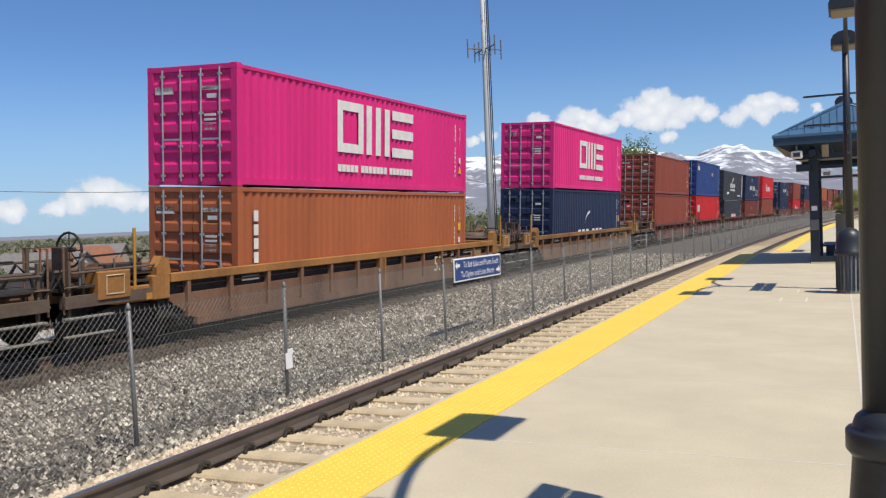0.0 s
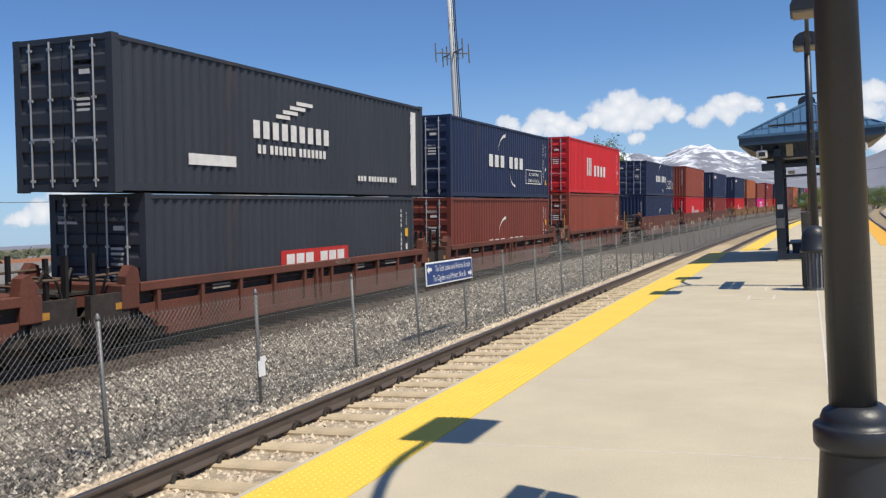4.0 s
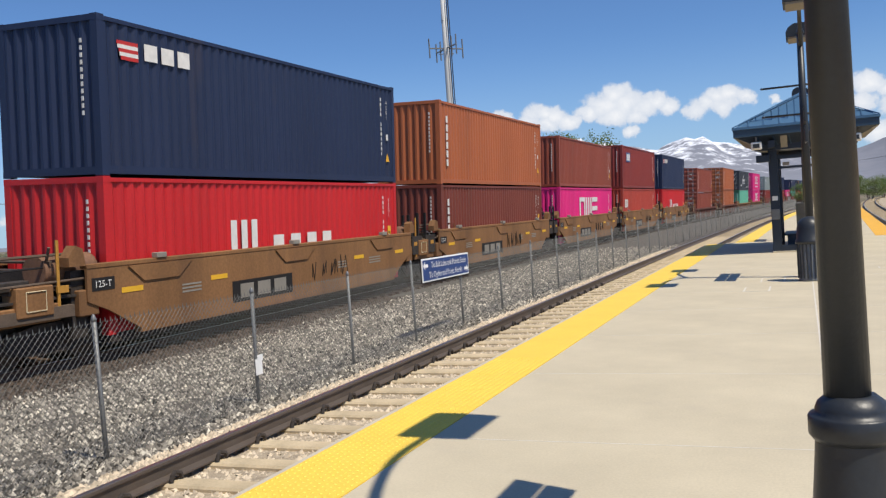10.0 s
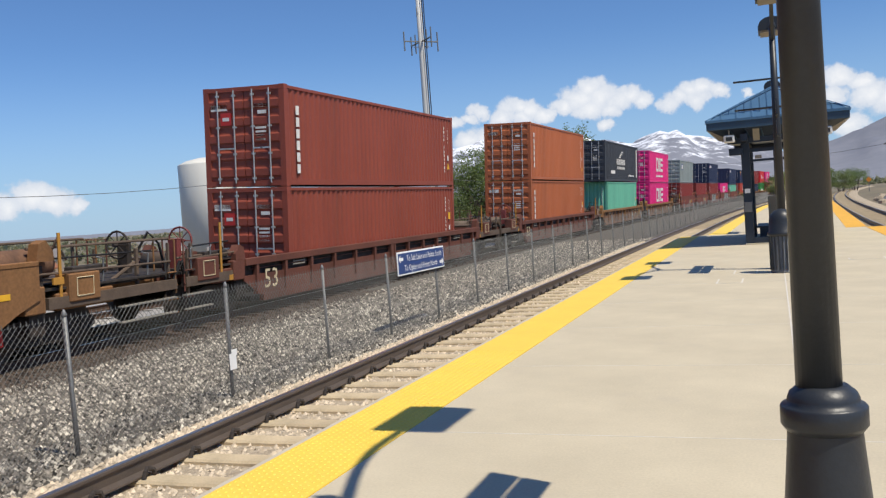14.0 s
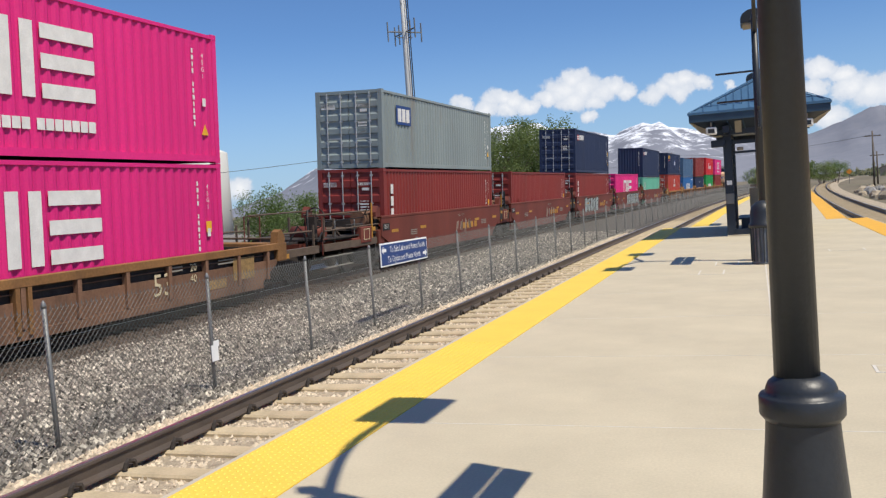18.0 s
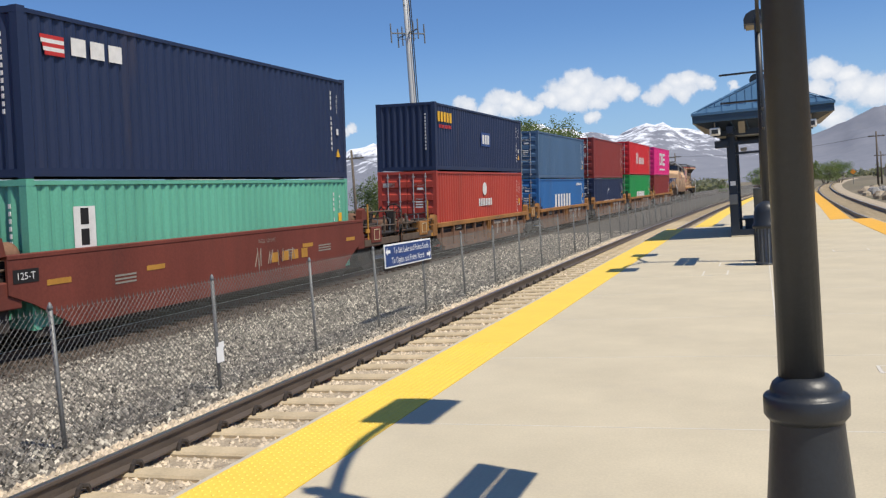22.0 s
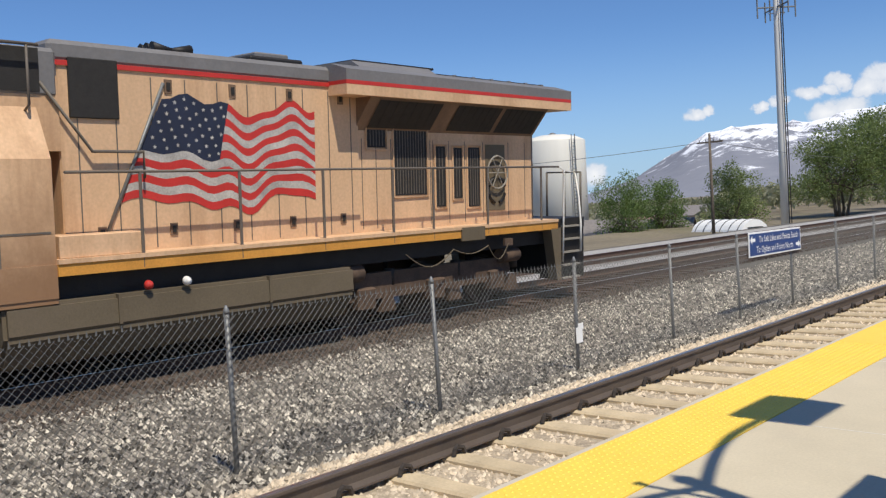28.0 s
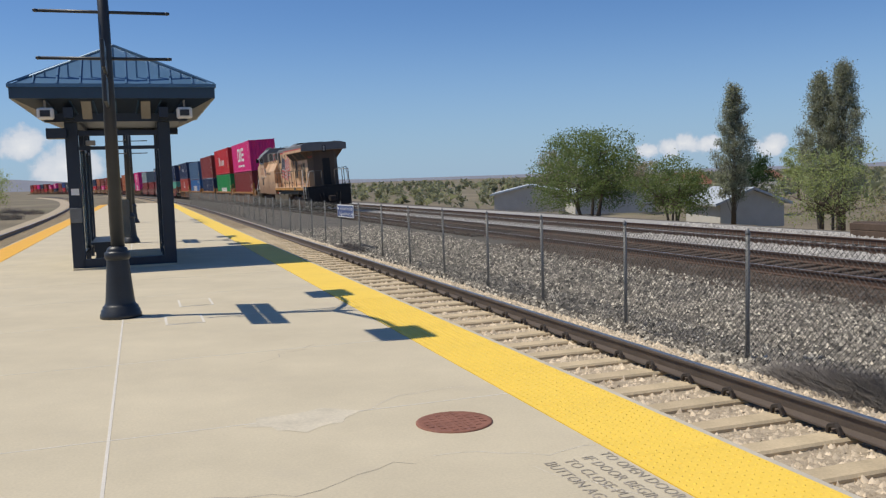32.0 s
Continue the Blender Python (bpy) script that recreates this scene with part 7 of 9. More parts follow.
def make_locomotive():
    t = thing("locomotive", "faded yellow and grey diesel freight locomotive with painted flag", "locomotive")
    P = lambda name, bm, mat, label="": part(name, bm, mat, t, label)
    # frame, sill and deck
    P("underframe", cube(-1.30, 1.30, -10.2, 10.9, 1.18, 1.55), M_BLACK)
    for s in (-1, 1):
        P("side_sill", cube(min(s * 1.50, s * 1.54), max(s * 1.50, s * 1.54), -0.9, 10.2, 1.50, 1.66), M_SILL, "dusty yellow sill stripe")
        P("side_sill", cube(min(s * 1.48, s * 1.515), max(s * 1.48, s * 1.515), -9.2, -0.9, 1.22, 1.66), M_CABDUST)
        P("deck_edge", cube(min(s * 0.9, s * 1.56), max(s * 0.9, s * 1.56), -0.9, 10.2, 1.66, 1.72), M_ARMOUR)
    P("rear_platform", cube(-1.5, 1.5, 10.2, 11.3, 1.50, 1.72), M_BLACK)
    P("front_platform", cube(-1.5, 1.5, -10.3, -9.2, 1.50, 1.72), M_DUST)
    # wide equipment cabinet behind the cab, then the narrow engine hood
    bm = B()
    prism(bm, [(-1.50, 1.15), (1.50, 1.15), (1.50, 3.00), (1.13, 3.62), (-1.13, 3.62), (-1.50, 3.00)], "y", -5.7, -0.9)
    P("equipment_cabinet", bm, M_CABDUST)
    P("upper_cabinet", cube(-1.14, 1.14, -5.7, -0.6, 3.1, 3.98), M_ARMOUR)
    P("upper_cabinet_roof", bevelled(cube(-1.16, 1.16, -5.7, -0.6, 3.72, 4.30), 0.05), M_HGREY)
    for y, d in ((-4.5, 0.75), (-3.6, 0.70), (-1.45, 0.60)):
        P("roof_vent", cube(-1.175, 1.175, y, y + d, 3.78, 4.28), M_GRILLE)
    for s in (-1, 1):
        pipe([(s * 1.172, -1.5, 4.16), (s * 1.172, -2.35, 4.16), (s * 1.172, -2.15, 3.80), (s * 1.172, -2.75, 3.72)], 0.022, M_ENGRED, t, "red_stripe", 5)
    P("hood", bevelled(cube(-1.10, 1.10, -0.6, 4.75, 1.66, 4.2), 0.02), M_ARMOUR)
    P("hood_roof", bevelled(cube(-1.12, 1.12, -0.7, 4.75, 4.15, 4.42), 0.06), M_HGREY)
    P("red_band", cube(-1.126, 1.126, -0.62, 4.74, 4.115, 4.175), M_ENGRED)
    P("vent_box", bevelled(cube(-1.14, 1.14, -0.45, 0.25, 3.50, 4.22), 0.01), M_GRILLE)
    # panel seams, latches
    for k, y in enumerate((-0.35, 0.2, 0.75, 1.3, 1.85, 2.4, 2.95, 3.5, 4.05, 4.55)):
        P("door_seam", cube(-1.105, 1.105, y, y + 0.018, 1.75, 4.05), M_RAILPAINT)
    for y in (-0.1, 1.0, 2.1, 3.2, 4.3):
        for z in (1.95, 3.90):
            lt = P("latch", cube(1.10, 1.118, y - 0.03, y + 0.09, z - 0.04, z + 0.14), M_SOOTSHADE)
            part("latch_handle", cube(1.117, 1.13, y, y + 0.06, z, z + 0.10), M_GRILLE, lt)
    for y in (-3.6, -2.6, -1.6):
        P("door_seam", cube(1.495, 1.505, y, y + 0.018, 1.25, 2.05), M_RAILPAINT)
    P("door_seam", cube(1.495, 1.508, -4.6, -0.95, 2.06, 2.085), M_RAILPAINT)
    P("step_box", bevelled(cube(1.0, 1.5, -0.85, 0.35, 1.72, 2.02), 0.01), M_ARMOUR)
    # radiator section with overhanging wings
    P("radiator_body", prism(B(), [(-1.04, 4.75), (1.04, 4.75), (1.04, 9.91), (-1.04, 9.91)], "z", 1.66, 3.98), M_ARMOUR)
    P("rear_wall", prism(B(), [(-1.04, 9.912), (1.04, 9.912), (0.74, 10.37), (-0.74, 10.37)], "z", 1.66, 3.98), M_REAR, "grimy rear wall with shade darkened into its paint")
    bm = B()
    prism(bm, [(-1.03, 3.47), (1.03, 3.47), (1.50, 3.985), (-1.50, 3.985)], "y", 4.7, 9.95)
    P("radiator_flare", bm, M_SOOTSHADE, "sooty flare with the radiator wings' shade in its paint")
    for s in (-1, 1):
        for a, b in ((4.95, 6.6), (7.05, 8.40), (8.52, 9.85)):
            bm = B()
            pts = [(s * 1.085, a, 3.53), (s * 1.085, b, 3.53), (s * 1.465, b, 3.945), (s * 1.465, a, 3.945)]
            bm.faces.new([bm.verts.new((p[0] + s * 0.012, p[1], p[2] - 0.008)) for p in pts])
            P("radiator_screen", bm, M_GRILLE)
            n = 7
            for k in range(1, n):
                y = a + (b - a) * k / n
                pipe([(s * 1.10, y, 3.53), (s * 1.478, y, 3.935)], 0.005, M_BLACK, t, "screen_bar", 4)
    bm = B()
    prism(bm, [(-1.57, 3.985), (1.57, 3.985), (1.57, 4.36), (1.15, 4.47), (-1.15, 4.47), (-1.57, 4.36)], "y", 4.08, 10.72)
    P("radiator_hood", bm, M_HGREY)
    P("red_band", cube(-1.577, 1.577, 4.075, 10.70, 4.135, 4.195), M_ENGRED)
    P("pale_band", cube(-1.574, 1.574, 4.076, 10.70, 3.98, 4.135), M_ARMOUR)
    P("radiator_fan_box", prism(B(), [(-1.30, 4.40), (1.30, 4.40), (0.95, 4.58), (-0.95, 4.58)], "y", 4.75, 6.75), M_HGREY)
    P("fan_box_top", cube(-0.90, 0.90, 4.85, 6.95, 4.575, 4.61), M_BLACK)
    P("roof_grating", cube(-0.95, 0.95, 7.0, 10.3, 4.40, 4.46), M_BLACK)
    for s in (-1, 1):
        pipe([(s * 0.92, 7.0, 4.50), (s * 0.92, 10.3, 4.50)], 0.025, M_BLACK, t, "roof_pipe", 5)
        for k in range(6):
            P("roof_bracket", cube(min(s * 0.9, s * 1.2), max(s * 0.9, s * 1.2), 7.2 + 0.58 * k, 7.28 + 0.58 * k, 4.40, 4.49), M_HGREY)
    P("exhaust_box", bevelled(cube(-0.55, 0.55, 2.9, 4.0, 4.40, 4.56), 0.03), M_BLACK)
    P("exhaust_stack", bevelled(cube(-0.40, 0.40, 3.1, 3.8, 4.54, 4.64), 0.02), M_HGREY)
    P("horn_bracket", cube(-0.35, 0.35, 1.62, 1.74, 4.40, 4.52), M_BLACK)
    for k in range(3):
        for d in (-1, 1):
            part("horn", tube(B(), [(-0.2 + 0.18 * k, 1.68, 4.56), (-0.2 + 0.18 * k, 1.68 + d * 0.34, 4.58)], 0.035, 8, r1=0.085), M_BLACK, t)
    # doors and louvres under the overhang
    for a, b, z0, z1, mat in ((4.99, 5.44, 3.21, 3.58, M_GRILLE), (5.67, 6.53, 2.36, 3.55, M_GRILLE), (6.80, 7.07, 2.11, 3.25, M_GRILLE), (7.32, 7.57, 2.26, 3.23, M_GRILLE), (7.76, 8.12, 2.08, 3.24, M_GRILLE)):
        lv = P("louvre", cube(-1.055, 1.055, a, b, z0, z1), mat)
        pipe([(1.06, a - 0.03, z0 - 0.03), (1.06, b + 0.03, z0 - 0.03), (1.06, b + 0.03, z1 + 0.03), (1.06, a - 0.03, z1 + 0.03), (1.06, a - 0.03, z0 - 0.03)], 0.02, M_ARMOUR, t, "louvre_frame", 4)
        n = max(2, int((b - a) / 0.07))
        for k in range(1, n):
            part("louvre_bar", cube(1.052, 1.06, a + (b - a) * k / n - 0.01, a + (b - a) * k / n + 0.006, z0 + 0.03, z1 - 0.03), M_RAILPAINT, lv)
    for y in (4.85, 5.2, 5.58, 6.64, 6.72, 7.18, 7.66, 8.24, 9.08, 9.66):
        P("door_seam", cube(-1.044, 1.044, y, y + 0.016, 1.78, 3.35), M_RAILPAINT)
    # hand brake wheel
    bm = B()
    pts = [(1.12, 8.63 + 0.33 * math.cos(a), 2.76 + 0.33 * math.sin(a)) for a in (2 * math.pi * k / 20 for k in range(21))]
    tube(bm, pts, 0.018, 6, caps=False)
    for k in range(3):
        a = math.pi * k / 3
        tube(bm, [(1.12, 8.63 - 0.32 * math.cos(a), 2.76 - 0.32 * math.sin(a)), (1.12, 8.63 + 0.32 * math.cos(a), 2.76 + 0.32 * math.sin(a))], 0.012, 5)
    P("hand_brake_wheel", bm, M_SOFFIT, "pale hand brake wheel")
    P("brake_recess", cube(1.03, 1.05, 8.32, 8.96, 1.97, 3.30), M_TANK)
    for k in range(4):
        bm = B()
        a0 = k * math.pi / 2 + 0.25
        pts = [(1.06, 8.67 + 0.27 * math.cos(a), 2.40 + 0.27 * math.sin(a)) for a in (a0 + 1.05 * q / 4 for q in range(5))]
        tube(bm, pts, 0.035, 5)
        P("brake_arc", bm, M_BLACK)
    # rear end
    part("number", text_mesh("5337", 0.22, M_ENGRED), M_ENGRED, t, at=Matrix.Translation((0.895, 10.146, 3.62)) @ Matrix.Rotation(radians(33.2), 4, "Z") @ FACE_X)
    P("rear_door", cube(-0.40, 0.10, 10.365, 10.39, 1.75, 3.5), M_GRILLE)
    for z in (4.0, 4.16):
        part("rear_headlight", lathe(B(), [(0.075, -0.04), (0.085, 0.0), (0.06, 0.02)], 12), M_FLAGWHITE, t, at=pose(0, 10.75, z, -90))
    P("rear_light_box", cube(-0.12, 0.12, 10.70, 10.74, 3.88, 4.28), M_BLACK)
    P("pilot", cube(-1.45, 1.45, 11.05, 11.35, 0.35, 1.55), M_BLACK)
    P("pilot", cube(-1.45, 1.45, -10.35, -10.05, 0.25, 1.55), M_DUST)
    for s in (-1, 1):
        o = 0.30 if s > 0 else -0.70
        tagged(pipe([(0, s * (11.0 + o), 0.85), (0, s * (11.75 + o), 0.85)], 0.16, M_GRIME, t, "coupler", 8))
        P("knuckle", bevelled(cube(-0.20, 0.20, min(s * (11.55 + o), s * (11.9 + o)), max(s * (11.55 + o), s * (11.9 + o)), 0.66, 1.04), 0.03), M_GRIME)
        for x in (-0.7, -0.45, 0.45, 0.7):
            pts = [(x, s * (11.05 + o), 1.25), (x, s * (11.25 + o), 1.05), (x * 0.9, s * (11.32 + o), 0.7), (x * 0.8, s * (11.2 + o), 0.55)]
            pipe(pts, 0.03, M_BLACK, t, "air_hose", 6)
    # corner steps and pale grab rails
    for e in (-1, 1):
        o = 0.32 if e > 0 else -0.75
        for s in (-1, 1):
            well = P("step_well", cube(min(s * 0.95, s * 1.48), max(s * 0.95, s * 1.48), min(e * (10.0 + o), e * (10.75 + o)), max(e * (10.0 + o), e * (10.75 + o)), 0.36, 1.5), M_BLACK if e > 0 else M_DUST)
            for k in range(5):
                part("step", cube(min(s * 1.2, s * 1.56), max(s * 1.2, s * 1.56), min(e * (10.05 + o), e * (10.72 + o)), max(e * (10.05 + o), e * (10.72 + o)), 0.36 + 0.29 * k, 0.40 + 0.29 * k), M_SOFFIT, well)
            P("step_side", prism(B(), [(e * (9.62 + o), 1.52), (e * (10.0 + o), 1.52), (e * (10.0 + o), 0.36), (e * (9.85 + o), 0.36)], "x", s * 1.30, s * 1.54), M_TANK)
            if e > 0:
                pipe([(s * 1.57, 10.34, 0.75), (s * 1.57, 10.38, 1.75), (s * 1.57, 10.40, 2.80), (s * 1.52, 10.28, 2.87)], 0.022, M_STEPWHITE, t, "grab_rail")
            else:
                pipe([(s * 1.5, -9.23, 0.89), (s * 1.5, -9.24, 1.64), (s * 1.30, -9.85, 2.45), (s * 1.28, -9.90, 2.75), (s * 1.2, -9.85, 2.8)], 0.024, M_STEPWHITE, t, "grab_rail")
            pipe([(s * 1.57, e * (10.74 + o), 0.95), (s * 1.57, e * (10.74 + o), 1.62), (s * 1.40, e * (10.92 + o), 2.2), (s * 1.25, e * (11.0 + o), 2.74), (s * 1.0, e * (11.0 + o), 2.76)], 0.024, M_STEPWHITE, t, "grab_rail")
        for x in (-1.40, -0.95, -0.45, 0.45, 0.95, 1.40):
            pipe([(x, e * (11.0 + o), 1.72), (x, e * (11.0 + o), 2.75)], 0.026, M_RAILPAINT, t, "stanchion")
        for x in (-1, 1):
            pipe([(x * 1.40, e * (11.0 + o), 2.75), (x * 0.45, e * (11.0 + o), 2.75)], 0.020, M_RAILPAINT, t, "end_rail")
    # side handrails
    for s in (-1, 1):
        y0 = -0.75
        pipe([(s * 1.52, y0, 2.84), (s * 1.52, 10.28, 2.87)], 0.021, M_RAILPAINT, t, "handrail")
        for y in (0.3, 1.92, 3.55, 5.15, 6.2, 7.8, 9.62):
            pipe([(s * 1.52, y, 1.52), (s * 1.52, y, 2.85)], 0.024, M_RAILPAINT, t, "stanchion", 6)
        pipe([(s * 1.30, -4.6, 4.30), (s * 1.30, -0.9, 4.30)], 0.02, M_RAILPAINT, t, "roof_rail")
        for k in range(4):
            y = -4.5 + 1.15 * k
            pipe([(s * 1.30, y, 4.30), (s * 1.30, y, 3.62), (s * 1.14, y, 3.55)], 0.018, M_RAILPAINT, t, "roof_rail")
        pipe([(s * 1.16, -0.85, 3.9), (s * 1.2, -0.2, 3.1), (s * 1.2, 0.55, 3.1), (s * 1.2, 0.55, 2.75)], 0.022, M_RAILPAINT, t, "grab_rail")
    # fuel tank and running gear
    bm = B()
    prism(bm, [(-1.50, 1.18), (1.50, 1.18), (1.52, 0.75), (1.25, 0.32), (-1.25, 0.32), (-1.52, 0.75)], "y", -1.6, 4.2)
    bmesh.ops.bevel(bm, geom=bm.edges[:], offset=0.05, segments=2, affect="EDGES")
    P("fuel_tank", bm, M_TANK)
    for y in (-0.1, 2.4):
        P("tank_band", cube(-1.53, 1.53, y, y + 0.05, 0.78, 1.19), M_TANK)
    for y in (0.35, 0.95):
        part("fuel_filler", lathe(B(), [(0.06, 0), (0.07, 0.05), (0.03, 0.10)], 12), M_ENGRED if y < 0.5 else M_OFFWHITE, t, at=pose(1.50, y, 1.25, 0, 60))
    for e in (-1, 1):
        c = e * 6.55
        tr = P("truck", prism(prism(B(), [(c - 2.4, 0.72), (c - 2.2, 0.50), (c + 2.2, 0.50), (c + 2.4, 0.72), (c + 2.3, 0.98), (c - 2.3, 0.98)], "x", 0.98, 1.16), [(c - 2.4, 0.72), (c - 2.2, 0.50), (c + 2.2, 0.50), (c + 2.4, 0.72), (c + 2.3, 0.98), (c - 2.3, 0.98)], "x", -1.16, -0.98), M_DUST)
        for y in (c - 1.85, c, c + 1.85):
            for s in (-1, 1):
                bm = B()
                tube(bm, [(s * 0.70, y, 0.53), (s * 0.83, y, 0.53)], 0.53, 26)
                part("wheel", bm, M_WHEEL, tr)
                part("journal_box", bevelled(cube(min(s * 1.0, s * 1.28), max(s * 1.0, s * 1.28), y - 0.22, y + 0.22, 0.34, 0.74), 0.03), M_DUST, tr)
                part("brake_shoe", prism(B(), [(y + 0.42, 0.25), (y + 0.80, 0.25), (y + 0.72, 0.55), (y + 0.50, 0.60)], "x", s * 0.86, s * 1.18), M_DUST, tr)
                bm = B()
                tube(bm, [(s * 1.06, y + 0.75, 0.72), (s * 1.06, y + 0.75, 1.02)], 0.11, 10)
                part("spring", bm, M_GRIME, tr)
        for s in (-1, 1):
            for y in (c - 2.25, c + 2.25):
                bm = B()
                tube(bm, [(s * 1.22, y - 0.28, 1.02), (s * 1.22, y + 0.28, 1.02)], 0.15, 12)
                part("brake_cylinder", bm, M_DUST, tr)
    # sagging hose chain along the sill
    for a, b, d in ((5.4, 6.7, 0.28), (6.7, 7.75, 0.12), (7.75, 8.4, 0.30)):
        pts = [(1.56, a + (b - a) * k / 8, 1.30 - d * math.sin(math.pi * k / 8) - (0.12 if a < 5 and k == 0 else 0)) for k in range(9)]
        pipe(pts, 0.011, M_TANK, t, "hose_chain", 5)
    # the superstructure stands a little taller above the walkway
    for ob in t.children_recursive:
        m = ob.matrix_basis.copy()
        if m.to_3x3() == Matrix.Identity(3) and m.translation.length < 1e-6:
            if "tall" not in ob.data:
                ob.data["tall"] = 1
                for v in ob.data.vertices:
                    if v.co.z > 2.9:
                        v.co.z = 2.9 + (v.co.z - 2.9) * 1.12
        elif m.translation.z > 2.9:
            m.translation.z = 2.9 + (m.translation.z - 2.9) * 1.12
            ob.matrix_basis = m
    P("sill_plate", cube(1.53, 1.57, 6.95, 7.65, 1.44, 1.70), M_TANK)
    P("walkway_light", cube(1.50, 1.56, 8.3, 8.55, 1.26, 1.40), M_DUST)
    loco_front(t)
    make_flag(t, 1.105)
    return t


loco = make_locomotive()
MOVERS.append((loco, 516.29 + 12.19 + 3.1 + 11.66, 0.0))


# ---------------------------------------------------------------- distance
def make_mountains():
    prof = [(-60, 3.0), (-40, 3.6), (-25, 4.4), (-14, 4.8), (-7.4, 3.75), (-6.3, 3.55), (-5.05, 3.1), (-3.4, 2.6), (-1, 2.0), (2.2, 2.9), (3.9, 3.65), (5.55, 3.9), (7.25, 3.96), (8.7, 3.3), (12, 4.3), (15.5, 4.6), (17.5, 4.35),
            (19.4, 4.05), (21.5, 4.2), (24, 4.1), (26, 3.5), (28, 2.55), (30, 1.3), (33, 0.5), (38, 0.2), (60, 0.15), (80, 0.45), (90, 0.8), (97, 0.5), (115, 0.2), (123, 0.35), (125.7, 1.0), (128, 0.5), (135, 0.15), (165, 0.15), (178, 0.4), (184, 0.55), (187, 0.8), (195, 0.3), (300, 3.0)]
    az = np.array([p[0] for p in prof], float)
    el = np.array([p[1] for p in prof], float)
    m = bpy.data.materials.new("snowy_mountain")
    m.use_nodes = True
    nt = m.node_tree
    N, L = nt.nodes.new, nt.links.new
    b = nt.nodes["Principled BSDF"]
    b.inputs["Roughness"].default_value, b.inputs["Specular IOR Level"].default_value = 0.95, 0.05
    geo = N("ShaderNodeNewGeometry")
    sep = N("ShaderNodeSeparateXYZ")
    L(geo.outputs["Position"], sep.inputs[0])
    noi = N("ShaderNodeTexNoise")
    noi.inputs["Scale"].default_value, noi.inputs["Detail"].default_value, noi.inputs["Roughness"].default_value = 0.011, 12, 0.72
    L(geo.outputs["Position"], noi.inputs["Vector"])
    mul = N("ShaderNodeMath")
    mul.operation = "MULTIPLY_ADD"
    mul.inputs[1].default_value, mul.inputs[2].default_value = 900, -470
    L(noi.outputs["Fac"], mul.inputs[0])
    add = N("ShaderNodeMath")
    add.operation = "ADD"
    L(sep.outputs["Z"], add.inputs[0]), L(mul.outputs[0], add.inputs[1])
    snow = N("ShaderNodeMapRange")
    snow.inputs[1].default_value, snow.inputs[2].default_value = 165, 255
    bare = N("ShaderNodeMapRange")
    bare.inputs[1].default_value, bare.inputs[2].default_value, bare.inputs[3].default_value, bare.inputs[4].default_value = 60, 260, 12, -230
    L(sep.outputs["X"], bare.inputs[0])
    east = N("ShaderNodeMath")
    east.operation = "ADD"
    L(add.outputs[0], east.inputs[0]), L(bare.outputs[0], east.inputs[1])
    L(east.outputs[0], snow.inputs[0])
    # distance haze is painted into the rock as pale blue-grey
    hazy_rock = N("ShaderNodeValToRGB")
    hazy_rock.color_ramp.elements[0].color, hazy_rock.color_ramp.elements[1].color = (0.155, 0.175, 0.225, 1), (0.285, 0.290, 0.325, 1)
    L(noi.outputs["Fac"], hazy_rock.inputs[0])
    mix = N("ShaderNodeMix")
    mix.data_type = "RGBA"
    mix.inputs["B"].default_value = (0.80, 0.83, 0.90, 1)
    L(snow.outputs[0], mix.inputs["Factor"]), L(hazy_rock.outputs[0], mix.inputs["A"]), L(mix.outputs["Result"], b.inputs["Base Color"])
    bm = B()
    rings = []
    for r, f in ((2700, -0.02), (2900, 0.12), (3100, 0.28), (3300, 0.45), (3500, 0.62), (3700, 0.80), (3850, 0.93), (3950, 1.0), (4100, 0.9), (4400, 0.5)):
        row = []
        for k in range(0, 720):
            a = -60 + k * 0.5
            e = float(np.interp(a, az, el))
            h = 3950 * math.tan(radians(e)) * f
            rug = noise.fractal(Vector((math.sin(radians(a)) * r * 0.006, math.cos(radians(a)) * r * 0.006, 5.0)), 0.9, 2.1, 5)
            h *= 1 + 0.22 * rug * (0.35 if f > 0.95 else 1.0)
            row.append(bm.verts.new((-math.sin(radians(a)) * r, math.cos(radians(a)) * r, h - 4)))
        rings.append(row)
    for A, C in zip(rings, rings[1:]):
        for k in range(720):
            bm.faces.new((A[k], C[k], C[(k + 1) % 720], A[(k + 1) % 720])).smooth = True
    tagged(part("mountain_range", bm, m), "distant snow-topped mountains and low hills with haze tinted in", "mountains", "", "structure")


make_mountains()

M_BARK = material("grey_bark", (0.13, 0.105, 0.08), 0.9, vary=0.25, scale=5, bump=0.6)


def leaf_mat(name, c):
    m = material(name, c, 0.65, vary=0.2, scale=1.2, fine=10, bump=0, per_island=0.35, spec=0.2)
    nt = m.node_tree
    b, out = nt.nodes["Principled BSDF"], nt.nodes["Material Output"]
    thin, both = nt.nodes.new("ShaderNodeBsdfTranslucent"), nt.nodes.new("ShaderNodeMixShader")
    thin.inputs["Color"].default_value = (min(1, c[0] * 1.7), min(1, c[1] * 1.8), c[2] * 1.3, 1)
    both.inputs[0].default_value = 0.42
    nt.links.new(b.outputs[0], both.inputs[1]), nt.links.new(thin.outputs[0], both.inputs[2]), nt.links.new(both.outputs[0], out.inputs["Surface"])
    return m


